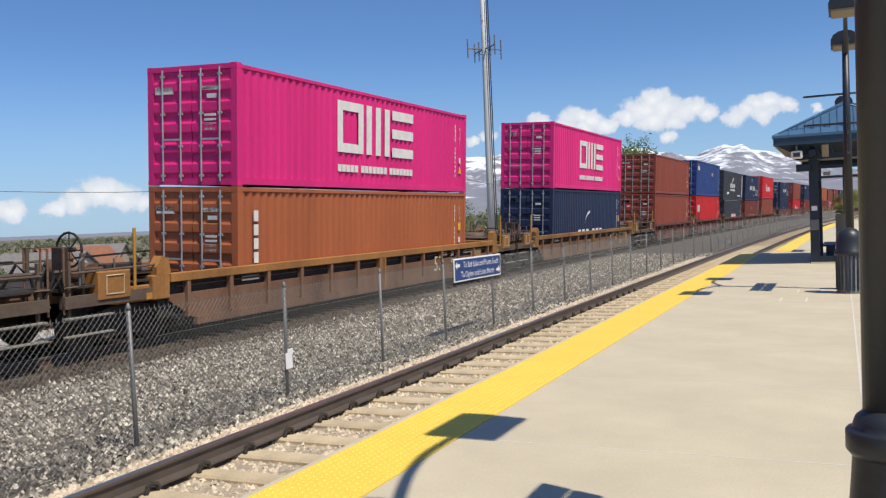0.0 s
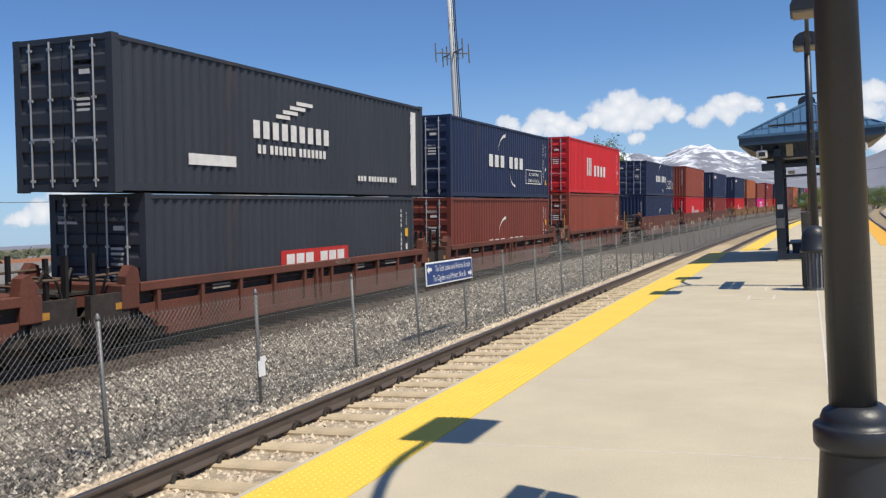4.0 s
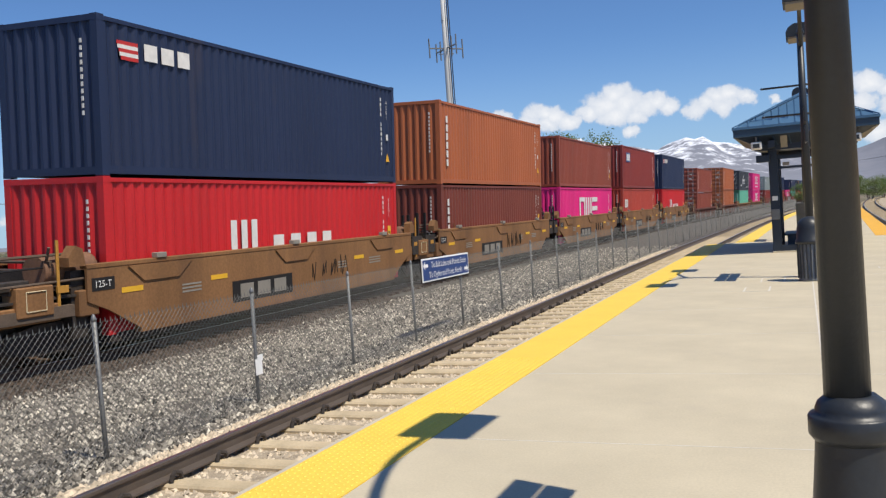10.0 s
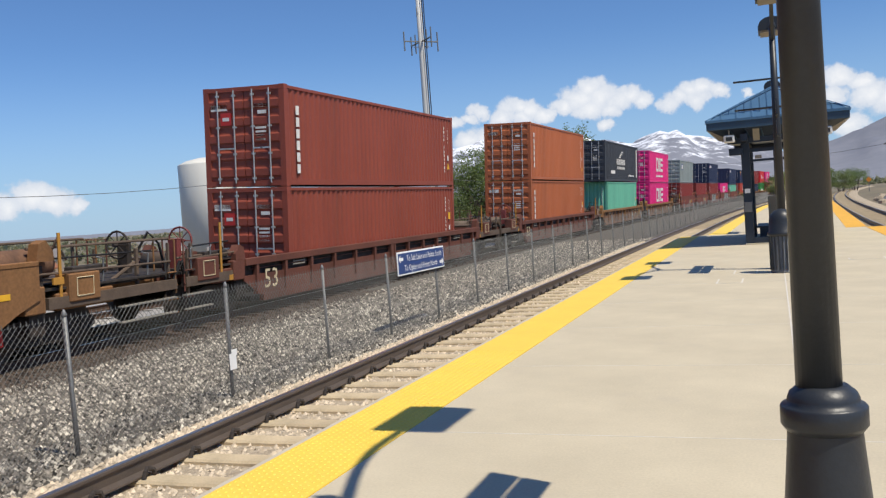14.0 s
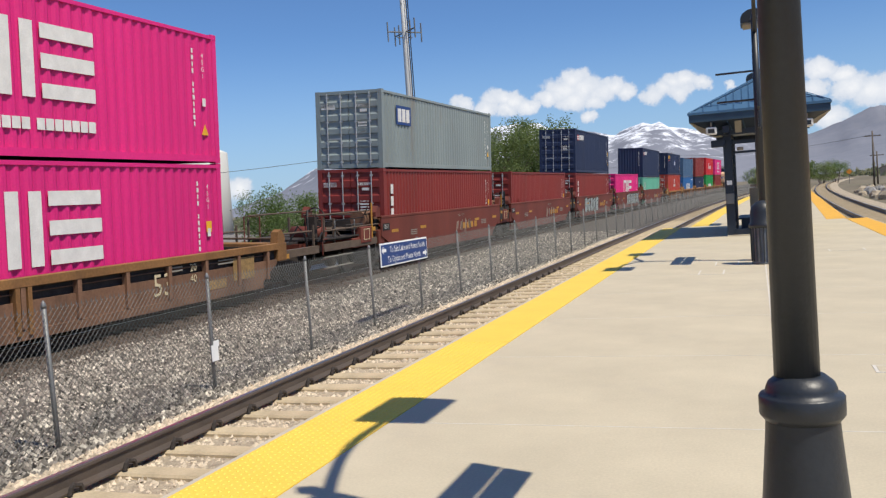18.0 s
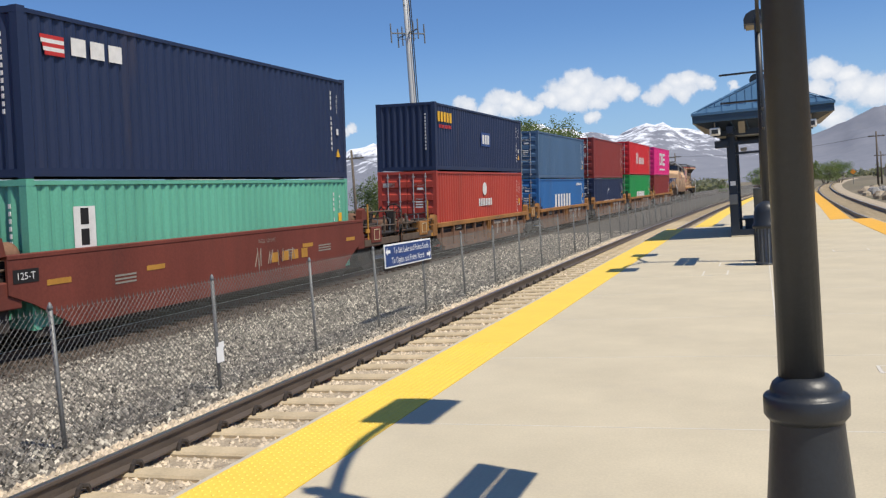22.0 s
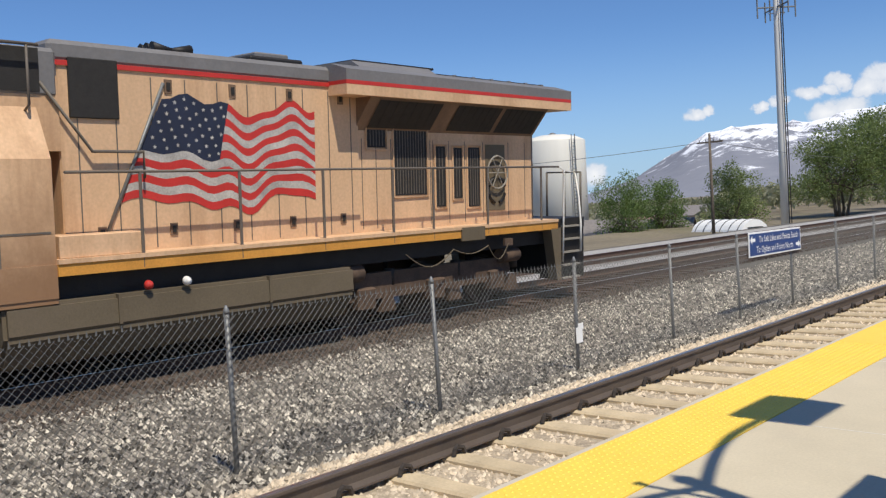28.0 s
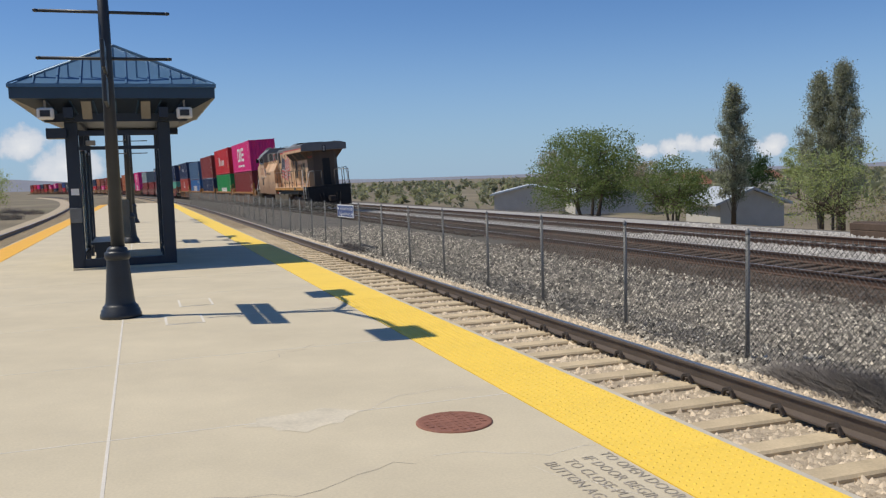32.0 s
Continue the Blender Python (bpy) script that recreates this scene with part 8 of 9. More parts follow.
LEAF = {"fresh": leaf_mat("fresh_leaves", (0.155, 0.192, 0.082)), "dark": leaf_mat("dark_leaves", (0.125, 0.175, 0.065)), "willow": leaf_mat("willow_leaves", (0.300, 0.330, 0.155)), "poplar": leaf_mat("budding_poplar", (0.27, 0.275, 0.225)), "bare": leaf_mat("bare_twigs", (0.33, 0.285, 0.225)), "pine": leaf_mat("pine_needles", (0.05, 0.085, 0.035))}


def make_broad_tree(x, y, z, h, spread, leaf, label, n=9000, size=0.30, stems=5, low=0.10, seed=1, lumps=17, sparse=0.0):
    """Several leaning stems that fork, carrying a lumpy crown of leaf sprays that reaches nearly to the ground."""
    rng = random.Random(seed)
    t = thing("tree", label, "tree", "trees", at=pose(x, y, z, 0, 0, rng.uniform(0, 360)))
    balls = []
    for i in range(lumps):
        f = (i + 0.5) / lumps
        a = i * 2.4 + rng.uniform(-0.4, 0.4)
        zc = h * (low + 0.20 + (0.70 - low) * f + rng.uniform(-0.05, 0.05))
        wide = math.sin(math.pi * min(0.97, 0.22 + 0.70 * zc / h)) ** 0.8
        r = spread * wide * rng.uniform(0.35, 0.78) * (0.5 if i == lumps - 1 else 1)
        balls.append((Vector((r * math.cos(a), r * math.sin(a), zc)), spread * rng.uniform(0.26, 0.42), h * rng.uniform(0.10, 0.16)))
    bm = B()
    for i in range(stems):
        a = 2 * math.pi * i / stems + rng.uniform(-0.4, 0.4)
        fork = Vector((spread * 0.22 * math.cos(a), spread * 0.22 * math.sin(a), h * rng.uniform(0.28, 0.42)))
        foot = Vector((0.05 * h * math.cos(a), 0.05 * h * math.sin(a), -0.4))
        tube(bm, [foot, foot.lerp(fork, 0.5) + Vector((0.02 * h * rng.uniform(-1, 1), 0.02 * h * rng.uniform(-1, 1), 0)), fork], 0.020 * h, 7, r1=0.012 * h)
        near = sorted(balls, key=lambda b: (b[0] - fork).length)[:6]
        for c, rr, hh in near:
            mid = fork.lerp(c, 0.5) + Vector((rng.uniform(-1, 1), rng.uniform(-1, 1), 0.6)) * 0.03 * h
            tube(bm, [fork, mid, c], 0.010 * h, 5, r1=0.004 * h)
            for q in range(4):
                d = Vector((rng.gauss(0, 1), rng.gauss(0, 1), rng.gauss(0.3, 0.8))).normalized()
                tube(bm, [mid.lerp(c, rng.random()), c + Vector((d.x * rr, d.y * rr, d.z * hh)) * rng.uniform(0.6, 1.1)], 0.004 * h, 4, r1=0.0015 * h)
    part("trunk", bm, M_BARK, t)
    verts, faces = [], []
    total = sum(b[1] ** 2 for b in balls)
    for c, rr, hh in balls:
        for k in range(int(n * rr * rr / total)):
            d = Vector((rng.gauss(0, 1), rng.gauss(0, 1), rng.gauss(0, 1))).normalized()
            f = 1.06 - abs(rng.gauss(0, 0.24)) + (rng.random() * 0.30 if rng.random() < 0.22 else 0)
            f *= 1 + 0.28 * noise.noise(d * 2.2 + c)
            p = c + Vector((d.x * rr, d.y * rr, d.z * hh)) * f
            if p.z < h * low or noise.noise(p * (2.4 / spread) + Vector((seed, 0, 0))) < sparse - 0.42:
                continue
            for q in range(3):
                o = len(verts)
                e = p + Vector((rng.gauss(0, 1), rng.gauss(0, 1), rng.gauss(0, 1))) * size * 0.7
                u = Vector((rng.gauss(0, 1), rng.gauss(0, 1), rng.gauss(0, 0.8))).normalized()
                w = Matrix.Rotation(rng.uniform(0, 6.28), 3, u) @ u.orthogonal().normalized()
                l, b = size * rng.uniform(0.5, 1.1), size * rng.uniform(0.22, 0.5)
                verts += [tuple(e - u * l * 0.5), tuple(e + w * b * 0.5), tuple(e + u * l * 0.5), tuple(e - w * b * 0.5)]
                faces.append((o, o + 1, o + 2, o + 3))
    me = bpy.data.meshes.new("crown")
    me.from_pydata(verts, [], faces)
    me.materials.append(LEAF[leaf])
    part("crown", me, LEAF[leaf], t)
    return t


def make_tree(x, y, z, h, spread, leaf, label, n=2600, size=0.22, trunk=0.16, form="round", seed=1, droop=0.0):
    """Tapered trunk, limbs that fork, and a crown of many small leaf sprays hung round the twigs."""
    rng = random.Random(seed)
    t = thing("tree", label, "tree", "trees", at=pose(x, y, z, 0, 0, rng.uniform(0, 360)))
    bm = B()
    twigs = []
    lead = h * (0.92 if form == "column" else 0.45)
    tube(bm, [(0, 0, -0.3), (0.04 * h * rng.uniform(-.5, .5), 0, lead * 0.5), (0, 0.03 * h * rng.uniform(-1, 1), lead)], trunk * h / 8, 8, r1=trunk * h / 26)
    k = 60 if form == "column" else 15
    for i in range(k):
        f = (i + 0.5) / k
        a = i * 2.4 + rng.uniform(-0.3, 0.3)
        if form == "column":
            z0 = h * (0.03 + 0.78 * f)
            r = spread * math.sin(math.pi * (0.28 + 0.70 * f)) ** 0.9 * rng.uniform(0.5, 1.0)
            z1 = z0 + h * 0.17
        else:
            z0 = h * (0.14 + 0.30 * f)
            r = spread * rng.uniform(0.65, 1.0) * (1.0 - 0.35 * f)
            z1 = h * (0.30 + 0.55 * f + rng.uniform(-0.05, 0.1))
        p0, p2 = Vector((0, 0, z0)), Vector((r * math.cos(a), r * math.sin(a), z1))
        p1 = p0.lerp(p2, 0.5) + Vector((0, 0, 0.07 * h))
        tube(bm, [p0, p1, p2], trunk * h / (26 if form != "column" else 70), 5, r1=trunk * h / 110)
        for q in range(7):
            g = rng.uniform(0.35, 1.0)
            s = p0.lerp(p1, g * 2) if g < 0.5 else p1.lerp(p2, g * 2 - 1)
            d = Vector((rng.gauss(0, 1), rng.gauss(0, 1), rng.gauss(0.25, 0.7))).normalized() * spread * (0.30 if form != "column" else 0.18) * rng.uniform(0.6, 1.2)
            if form == "column":
                d.z = abs(d.z) * 2.0 + 0.2
            e = s + d
            tube(bm, [s, s.lerp(e, 0.5) + Vector((0, 0, 0.02 * h)), e], trunk * h / 90, 4, r1=trunk * h / 300)
            twigs.append((s, e))
    part("trunk", bm, M_BARK, t)
    verts, faces = [], []
    for i in range(int(n * 3.6)):
        s, e = rng.choice(twigs)
        c = s.lerp(e, rng.uniform(0.1, 1.08)) + Vector((rng.gauss(0, 1), rng.gauss(0, 1), rng.gauss(0, 0.8))) * spread * (0.085 if form != "column" else 0.10)
        c.z -= droop * rng.random() * h * 0.22
        c.z = max(c.z, h * 0.10)
        u = Vector((rng.gauss(0, 1), rng.gauss(0, 1), rng.gauss(0, 1) - droop)).normalized()
        w = u.orthogonal().normalized()
        w = (Matrix.Rotation(rng.uniform(0, 6.28), 3, u) @ w)
        l, b = 0.72 * size * rng.uniform(0.6, 1.4), 0.85 * size * rng.uniform(0.3, 0.6)
        o = len(verts)
        verts += [tuple(c - u * l * 0.5), tuple(c + w * b * 0.5), tuple(c + u * l * 0.5), tuple(c - w * b * 0.5)]
        faces.append((o, o + 1, o + 2, o + 3))
    me = bpy.data.meshes.new("crown")
    me.from_pydata(verts, [], faces)
    me.materials.append(LEAF[leaf])
    part("crown", me, LEAF[leaf], t)
    return t


make_broad_tree(-25.0, 103, -1.6, 12.4, 7.4, "fresh", "broad green spring tree beside the tracks", 11000, 0.36, seed=3)
make_broad_tree(-27.5, 116, -1.6, 11.6, 6.6, "fresh", "broad green spring tree beside the tracks", 5000, 0.42, seed=4)
make_broad_tree(-31.0, 96, -1.8, 10.0, 5.6, "fresh", "leafy green tree beside the tracks", 6500, 0.34, seed=5)
make_broad_tree(-43, 73, -4.6, 8.6, 3.0, "dark", "young leafy green tree among the houses", 3200, 0.26, seed=6)
make_broad_tree(-42, 79, -4.6, 8.2, 2.4, "dark", "young leafy green tree among the houses", 2600, 0.26, seed=7)
make_broad_tree(-36.5, 82, -4.4, 8.8, 3.0, "fresh", "leafy green tree among the houses", 3600, 0.26, seed=61)
make_broad_tree(-33.0, -36.0, -2.4, 5.0, 2.6, "willow", "thin-leaved pale spring tree", 2600, 0.16, seed=62, sparse=0.25)
make_tree(-29.0, 5.4, -2.4, 5.4, 2.6, "willow", "slender tree with thin yellow-green spring leaves", 3600, 0.15, seed=41, droop=0.6)
make_broad_tree(-29.0, -14.6, -2.0, 7.4, 4.4, "willow", "spreading tree with thin yellow-green spring leaves", 8000, 0.15, seed=8, lumps=22, sparse=0.22)
make_tree(-34.0, 8.6, -2.6, 4.6, 2.6, "bare", "half-bare tree with fine drooping twigs", 4200, 0.15, seed=9, droop=0.9)
make_broad_tree(-31.5, -58.5, -2.4, 7.4, 5.0, "fresh", "wide low green tree behind the tracks", 8500, 0.22, seed=10, lumps=20)
make_broad_tree(-33.5, -50.5, -2.4, 5.0, 2.8, "fresh", "wide low green tree behind the tracks", 3600, 0.20, seed=11)
make_tree(-39, -51.5, -2.4, 9.6, 1.7, "poplar", "tall narrow poplar with grey spring buds", 7500, 0.15, form="column", seed=12)
make_tree(-39, -43.2, -2.4, 9.4, 1.7, "poplar", "tall narrow poplar with grey spring buds", 7500, 0.15, form="column", seed=13)
make_tree(-39.5, -42.0, -2.4, 10.0, 1.7, "poplar", "tall narrow poplar with grey spring buds", 7500, 0.15, form="column", seed=14)
make_tree(-34, -30.5, -2.4, 5.0, 3.0, "bare", "bare spring tree with fine twigs", 2600, 0.16, seed=15)
make_tree(-40, -30, -2.4, 6.4, 3.4, "willow", "thin-leaved pale spring tree", 2800, 0.18, seed=16)
make_tree(-44, -24, -2.4, 6.8, 3.4, "bare", "bare spring tree with fine twigs", 2800, 0.18, seed=17)
make_tree(-60, -120, -2.6, 9.5, 4.5, "bare", "far grey bare tree", 1800, 0.35, seed=18)
make_tree(-70, -115, -2.6, 7.5, 4.5, "bare", "far grey bare tree", 1500, 0.35, seed=19)
make_tree(-75, -95, -2.6, 6.8, 4.0, "pine", "far dark evergreen tree", 1500, 0.35, seed=20)
make_tree(-85, -98, -2.6, 8.0, 3.0, "willow", "far pale spring tree", 1500, 0.3, seed=21)
make_tree(-34, -27.0, -2.0, 5.0, 2.6, "bare", "half-bare spring tree with fine twigs", 2200, 0.16, seed=22, droop=0.5)
make_tree(14.5, -70, -0.6, 5.0, 4.0, "bare", "grey scrubby tree on the bank", 2200, 0.2, seed=23)
make_tree(13.0, -80, -0.6, 4.2, 3.5, "willow", "scrubby tree on the bank", 1800, 0.2, seed=24)
for i, (x, y, h) in enumerate(((-46, 88, 5), (-55, 96, 6), (-52, 120, 7), (-62, 74, 5.5), (-70, 55, 6), (-58, 44, 5), (22, 150, 5), (30, 165, 6), (9, 175, 5.5), (-6, 190, 6), (2, 200, 6), (-90, 20, 7), (-100, -10, 7), (-110, -40, 8), (-95, -65, 7))):
    make_tree(x, y, -4.5 if x < 0 else -0.7, h, h * 0.45, ("fresh", "dark", "willow", "bare")[i % 4], "distant tree coming into leaf", 600, 0.46, seed=30 + i)


def make_far_woods():
    """The soft band of trees and roofs on the plain."""
    rng = np.random.default_rng(8)
    n = 3200
    a = np.radians(np.concatenate([rng.uniform(24, 172, n), rng.uniform(2, 26, 900), rng.uniform(-24, -5, 400)]))
    r = np.concatenate([rng.uniform(130, 900, n), rng.uniform(150, 480, 900), rng.uniform(260, 700, 400)])
    verts, faces = [], []
    for ai, ri in zip(a, r):
        x, y = -math.sin(ai) * ri, math.cos(ai) * ri
        track = main_bend(max(-600, min(600, y)))
        if ai > 0.43 and x > -60 + track or 0 < ai < 0.45 and x > -32 + track or ai < 0 and x < FARSIDE_X + far_bend(min(y, 330)) + 9:
            continue
        h, w = rng.uniform(2.0, 5.5), rng.uniform(1.5, 4.0)
        for q in range(42):
            o = len(verts)
            d = Vector(rng.normal(0, 1, 3)).normalized() * rng.uniform(0.3, 1.0)
            c = Vector((x + d.x * w * 0.5, y + d.y * w * 0.5, (-5.0 if ai > 0.43 else -1.6) + h * (0.55 + 0.45 * d.z)))
            s = rng.uniform(0.2, 0.45) * (1 + ri / 500)
            for k in range(3):
                verts.append(tuple(c + Vector(rng.normal(0, 1, 3)) * s))
            faces.append((o, o + 1, o + 2))
    me = bpy.data.meshes.new("far_woods")
    me.from_pydata(verts, [], faces)
    me.materials.append(leaf_mat("far_spring_woods", (0.235, 0.232, 0.165)))
    tagged(new("far_woods", me), "distant belt of mixed spring trees on the plain", "woods", "", "stuff")


make_far_woods()

M_HOUSEWALL = material("pale_siding", (0.55, 0.53, 0.48), 0.8, vary=0.08, scale=1)
M_HOUSETAN = material("tan_siding", (0.46, 0.37, 0.28), 0.8, vary=0.08, scale=1)
M_SHINGLE = material("grey_shingles", (0.20, 0.185, 0.18), 0.9, vary=0.2, scale=3, bump=0.4)
M_SHINGLE2 = material("brown_shingles", (0.26, 0.115, 0.065), 0.9, vary=0.2, scale=3, bump=0.4)
M_SHINGLE3 = material("weathered_brown_shingles", (0.22, 0.145, 0.12), 0.9, vary=0.2, scale=3, bump=0.4)
M_METALROOF = material("pale_metal_roof", (0.50, 0.54, 0.57), 0.5, 0.2, vary=0.08, scale=1)
M_WINDOW = material("dark_window", (0.05, 0.06, 0.07), 0.15, vary=0.1, bump=0)


def make_house(x, y, z, w, d, h, roof_h, rz, wall, roof, label, name="house", floors=1):
    t = thing(name, label, "house" if name == "house" else "shed", "houses beyond the tracks", at=pose(x, y, z, 0, 0, rz))
    part("wall", prism(B(), [(-d / 2, 0), (d / 2, 0), (d / 2, h), (0, h + roof_h * 0.96), (-d / 2, h)], "x", -w / 2, w / 2), wall, t)
    bm = B()
    for s in (-1, 1):
        prism(bm, [(0, h + roof_h), (0, h + roof_h + 0.18), (s * (d / 2 + 0.5), h - roof_h * 0.5 / (d / 2) + 0.18), (s * (d / 2 + 0.5), h - roof_h * 0.5 / (d / 2))], "x", -w / 2 - 0.4, w / 2 + 0.4)
    part("roof", bm, roof, t)
    if name == "house":
        for f in range(floors):
            for k in range(3):
                for s in (-1, 1):
                    wx = -w / 2 + w * (k + 0.7) / 3.4
                    win = part("window", cube(wx - 0.6, wx + 0.6, min(s * d / 2, s * (d / 2 + 0.05)), max(s * d / 2, s * (d / 2 + 0.05)), 0.9 + 2.7 * f, 2.1 + 2.7 * f), M_WHITE, t)
                    part("pane", cube(wx - 0.5, wx + 0.5, min(s * (d / 2 + 0.04), s * (d / 2 + 0.07)), max(s * (d / 2 + 0.04), s * (d / 2 + 0.07)), 1.0 + 2.7 * f, 2.0 + 2.7 * f), M_WINDOW, win)
            for s in (-1, 1):
                win = part("window", cube(min(s * w / 2, s * (w / 2 + 0.05)), max(s * w / 2, s * (w / 2 + 0.05)), -0.9, 0.9, 0.9 + 2.7 * f, 2.1 + 2.7 * f), M_WHITE, t)
                part("pane", cube(min(s * (w / 2 + 0.04), s * (w / 2 + 0.07)), max(s * (w / 2 + 0.04), s * (w / 2 + 0.07)), -0.78, 0.78, 1.0 + 2.7 * f, 2.0 + 2.7 * f), M_WINDOW, win)
    return t


HOUSES = [
    (-52, 46, 9, 7, 3.0, 1.8, 20, M_HOUSEWALL, M_SHINGLE, "pale one-storey house with a grey roof", 1), (-60, 56, 9, 8, 3.0, 2.0, 70, M_HOUSETAN, M_SHINGLE2, "tan house with a brown roof", 1),
    (-66, 38, 10, 8, 4.6, 2.2, 10, M_HOUSEWALL, M_SHINGLE, "pale two-storey house with a grey roof", 2), (-70, 68, 9, 8, 3.0, 2.0, 30, M_HOUSETAN, M_SHINGLE, "tan house with a grey roof", 1),
    (-46, 24, 10, 8, 2.8, 2.2, 80, M_HOUSEWALL, M_SHINGLE, "white house with a dark gabled roof", 1), (-54, 19, 9, 8, 3.0, 2.2, 100, M_HOUSEWALL, M_SHINGLE2, "white house with a gabled roof", 1),
    (-62, 14, 10, 8, 3.2, 2.4, 90, M_HOUSETAN, M_SHINGLE, "tan house with a grey roof", 1), (-40, -3.6, 12, 8, 3.2, 2.0, 90, M_HOUSETAN, M_SHINGLE3, "long tan house with a brown roof", 1),
    (-53, 1.6, 6, 5, 4.2, 1.5, 0, M_HOUSEWALL, M_SHINGLE, "narrow grey two-storey gabled house", 2), (-58, 9, 8, 6, 2.8, 1.6, 75, M_HOUSEWALL, M_SHINGLE, "pale house with a grey roof", 1), (-36.5, 0.2, 2.6, 4, 3.0, 1.2, 0, M_HOUSEWALL, M_SHINGLE3, "small white gable with a brown roof", 1), (-80, 6, 9, 8, 5.0, 2.2, 60, M_HOUSETAN, M_SHINGLE, "tan two-storey gabled house", 2),
    (-38.7, -25.6, 6.5, 6, 3.6, 1.8, 60, M_HOUSETAN, M_SHINGLE2, "tan two-storey house with a brown roof", 2), (-66, -33, 9, 7, 3.0, 2.0, 60, M_HOUSEWALL, M_SHINGLE, "house with a pale grey roof", 1),
    (-76, -44, 10, 8, 3.0, 2.0, 50, M_HOUSETAN, M_SHINGLE, "house with a grey roof", 1), (-90, -110, 10, 8, 3.2, 2.6, 40, M_HOUSEWALL, M_SHINGLE2, "far house with a brown gabled roof", 1),
    (-84, -122, 10, 8, 3.2, 2.6, 20, M_HOUSEWALL, M_SHINGLE2, "far house with a brown gabled roof", 1), (-70, 88, 10, 8, 3.0, 2.0, 10, M_HOUSEWALL, M_SHINGLE, "pale house with a grey roof", 1), (-48, 100, 11, 8, 3.0, 1.6, 10, M_HOUSETAN, M_SHINGLE, "low tan gabled building", 1)]
for x, y, w, d, h, rh, rz, wall, roof, label, fl in HOUSES:
    make_house(x * 1.55, y * 1.55, -5.0, w, d, h, rh, rz, wall, roof, label, floors=fl)
make_house(-49, 75.5, -4.9, 7, 6, 2.8, 1.7, 35, M_HOUSEWALL, M_SHINGLE, "white one-storey house with a grey gabled roof")
make_house(-45, 81.5, -4.9, 8, 6, 2.6, 1.6, 20, M_WHITE, M_SHINGLE, "white one-storey house with a grey gabled roof")
make_house(-52, 92, -4.9, 8, 6, 2.6, 1.6, 50, M_HOUSEWALL, M_SHINGLE3, "pale one-storey house with a brown gabled roof")
make_house(-45, -59.5, -2.9, 7.5, 5, 1.9, 1.0, 75, M_HOUSEWALL, M_METALROOF, "low shed with a pale metal roof", "shed")
make_house(-48, -86, -2.5, 16, 8, 2.0, 0.9, 70, M_HOUSEWALL, M_METALROOF, "long low shed with a pale metal roof", "shed")
make_house(-44, -96, -2.5, 14, 8, 2.0, 0.9, 65, M_HOUSEWALL, M_METALROOF, "long low shed with a pale metal roof", "shed")


def make_hoop_shed(x, y, z, r, length, rz):
    """A half-round pale metal shed with ribs and a dark end."""
    t = thing("hoop_shed", "low half-round shed of pale ribbed metal", "shed", at=pose(x, y, z, 0, 0, rz))
    arc = [(r * math.cos(math.pi * k / 12), r * math.sin(math.pi * k / 12)) for k in range(13)]
    part("shell", prism(B(), arc, "y", -length / 2, length / 2), M_WHITE, t)
    for k in range(6):
        yy = -length / 2 + length * (k + 0.5) / 6
        part("rib", tube(B(), [(1.01 * a, yy, 1.01 * b) for a, b in arc], 0.05, 4), M_GALV, t)
    part("end_door", cube(-r * 0.5, r * 0.5, -length / 2 - 0.04, -length / 2 - 0.005, 0, r * 0.6), M_WINDOW, t)


make_hoop_shed(-31.0, 69.0, -2.0, 1.5, 6.0, 65)


def make_tank():
    t = thing("water_tank", "tall white cylindrical storage tank with a shallow dome", "tank", at=Matrix.Translation((-60, 86.3, -4.6)) @ Matrix.Scale(1.37, 4))
    bm = B()
    lathe(bm, [(2.75, 0), (2.75, 9.8), (2.72, 9.86), (2.1, 10.15), (1.2, 10.36), (0.15, 10.45)], 40)
    part("shell", bm, material("white_tank_paint", (0.72, 0.70, 0.63), 0.5, vary=0.05, scale=0.4, dirt=(0.55, 0.50, 0.42), dirt_amount=0.2, streak=True), t)
    bm = B()
    for s in (-0.25, 0.25):
        tube(bm, [(2.75, s - 1.0, 0.3), (2.75, s - 1.0, 10.2)], 0.04, 5)
    for k in range(30):
        tube(bm, [(2.75, -1.25, 0.5 + k * 0.31), (2.75, -0.75, 0.5 + k * 0.31)], 0.025, 4)
    part("ladder", bm, M_GALV, t)
    part("vent", lathe(B(), [(0.3, 10.1), (0.3, 10.4), (0.42, 10.42), (0.1, 10.6)], 12), M_GALV, t)


make_tank()


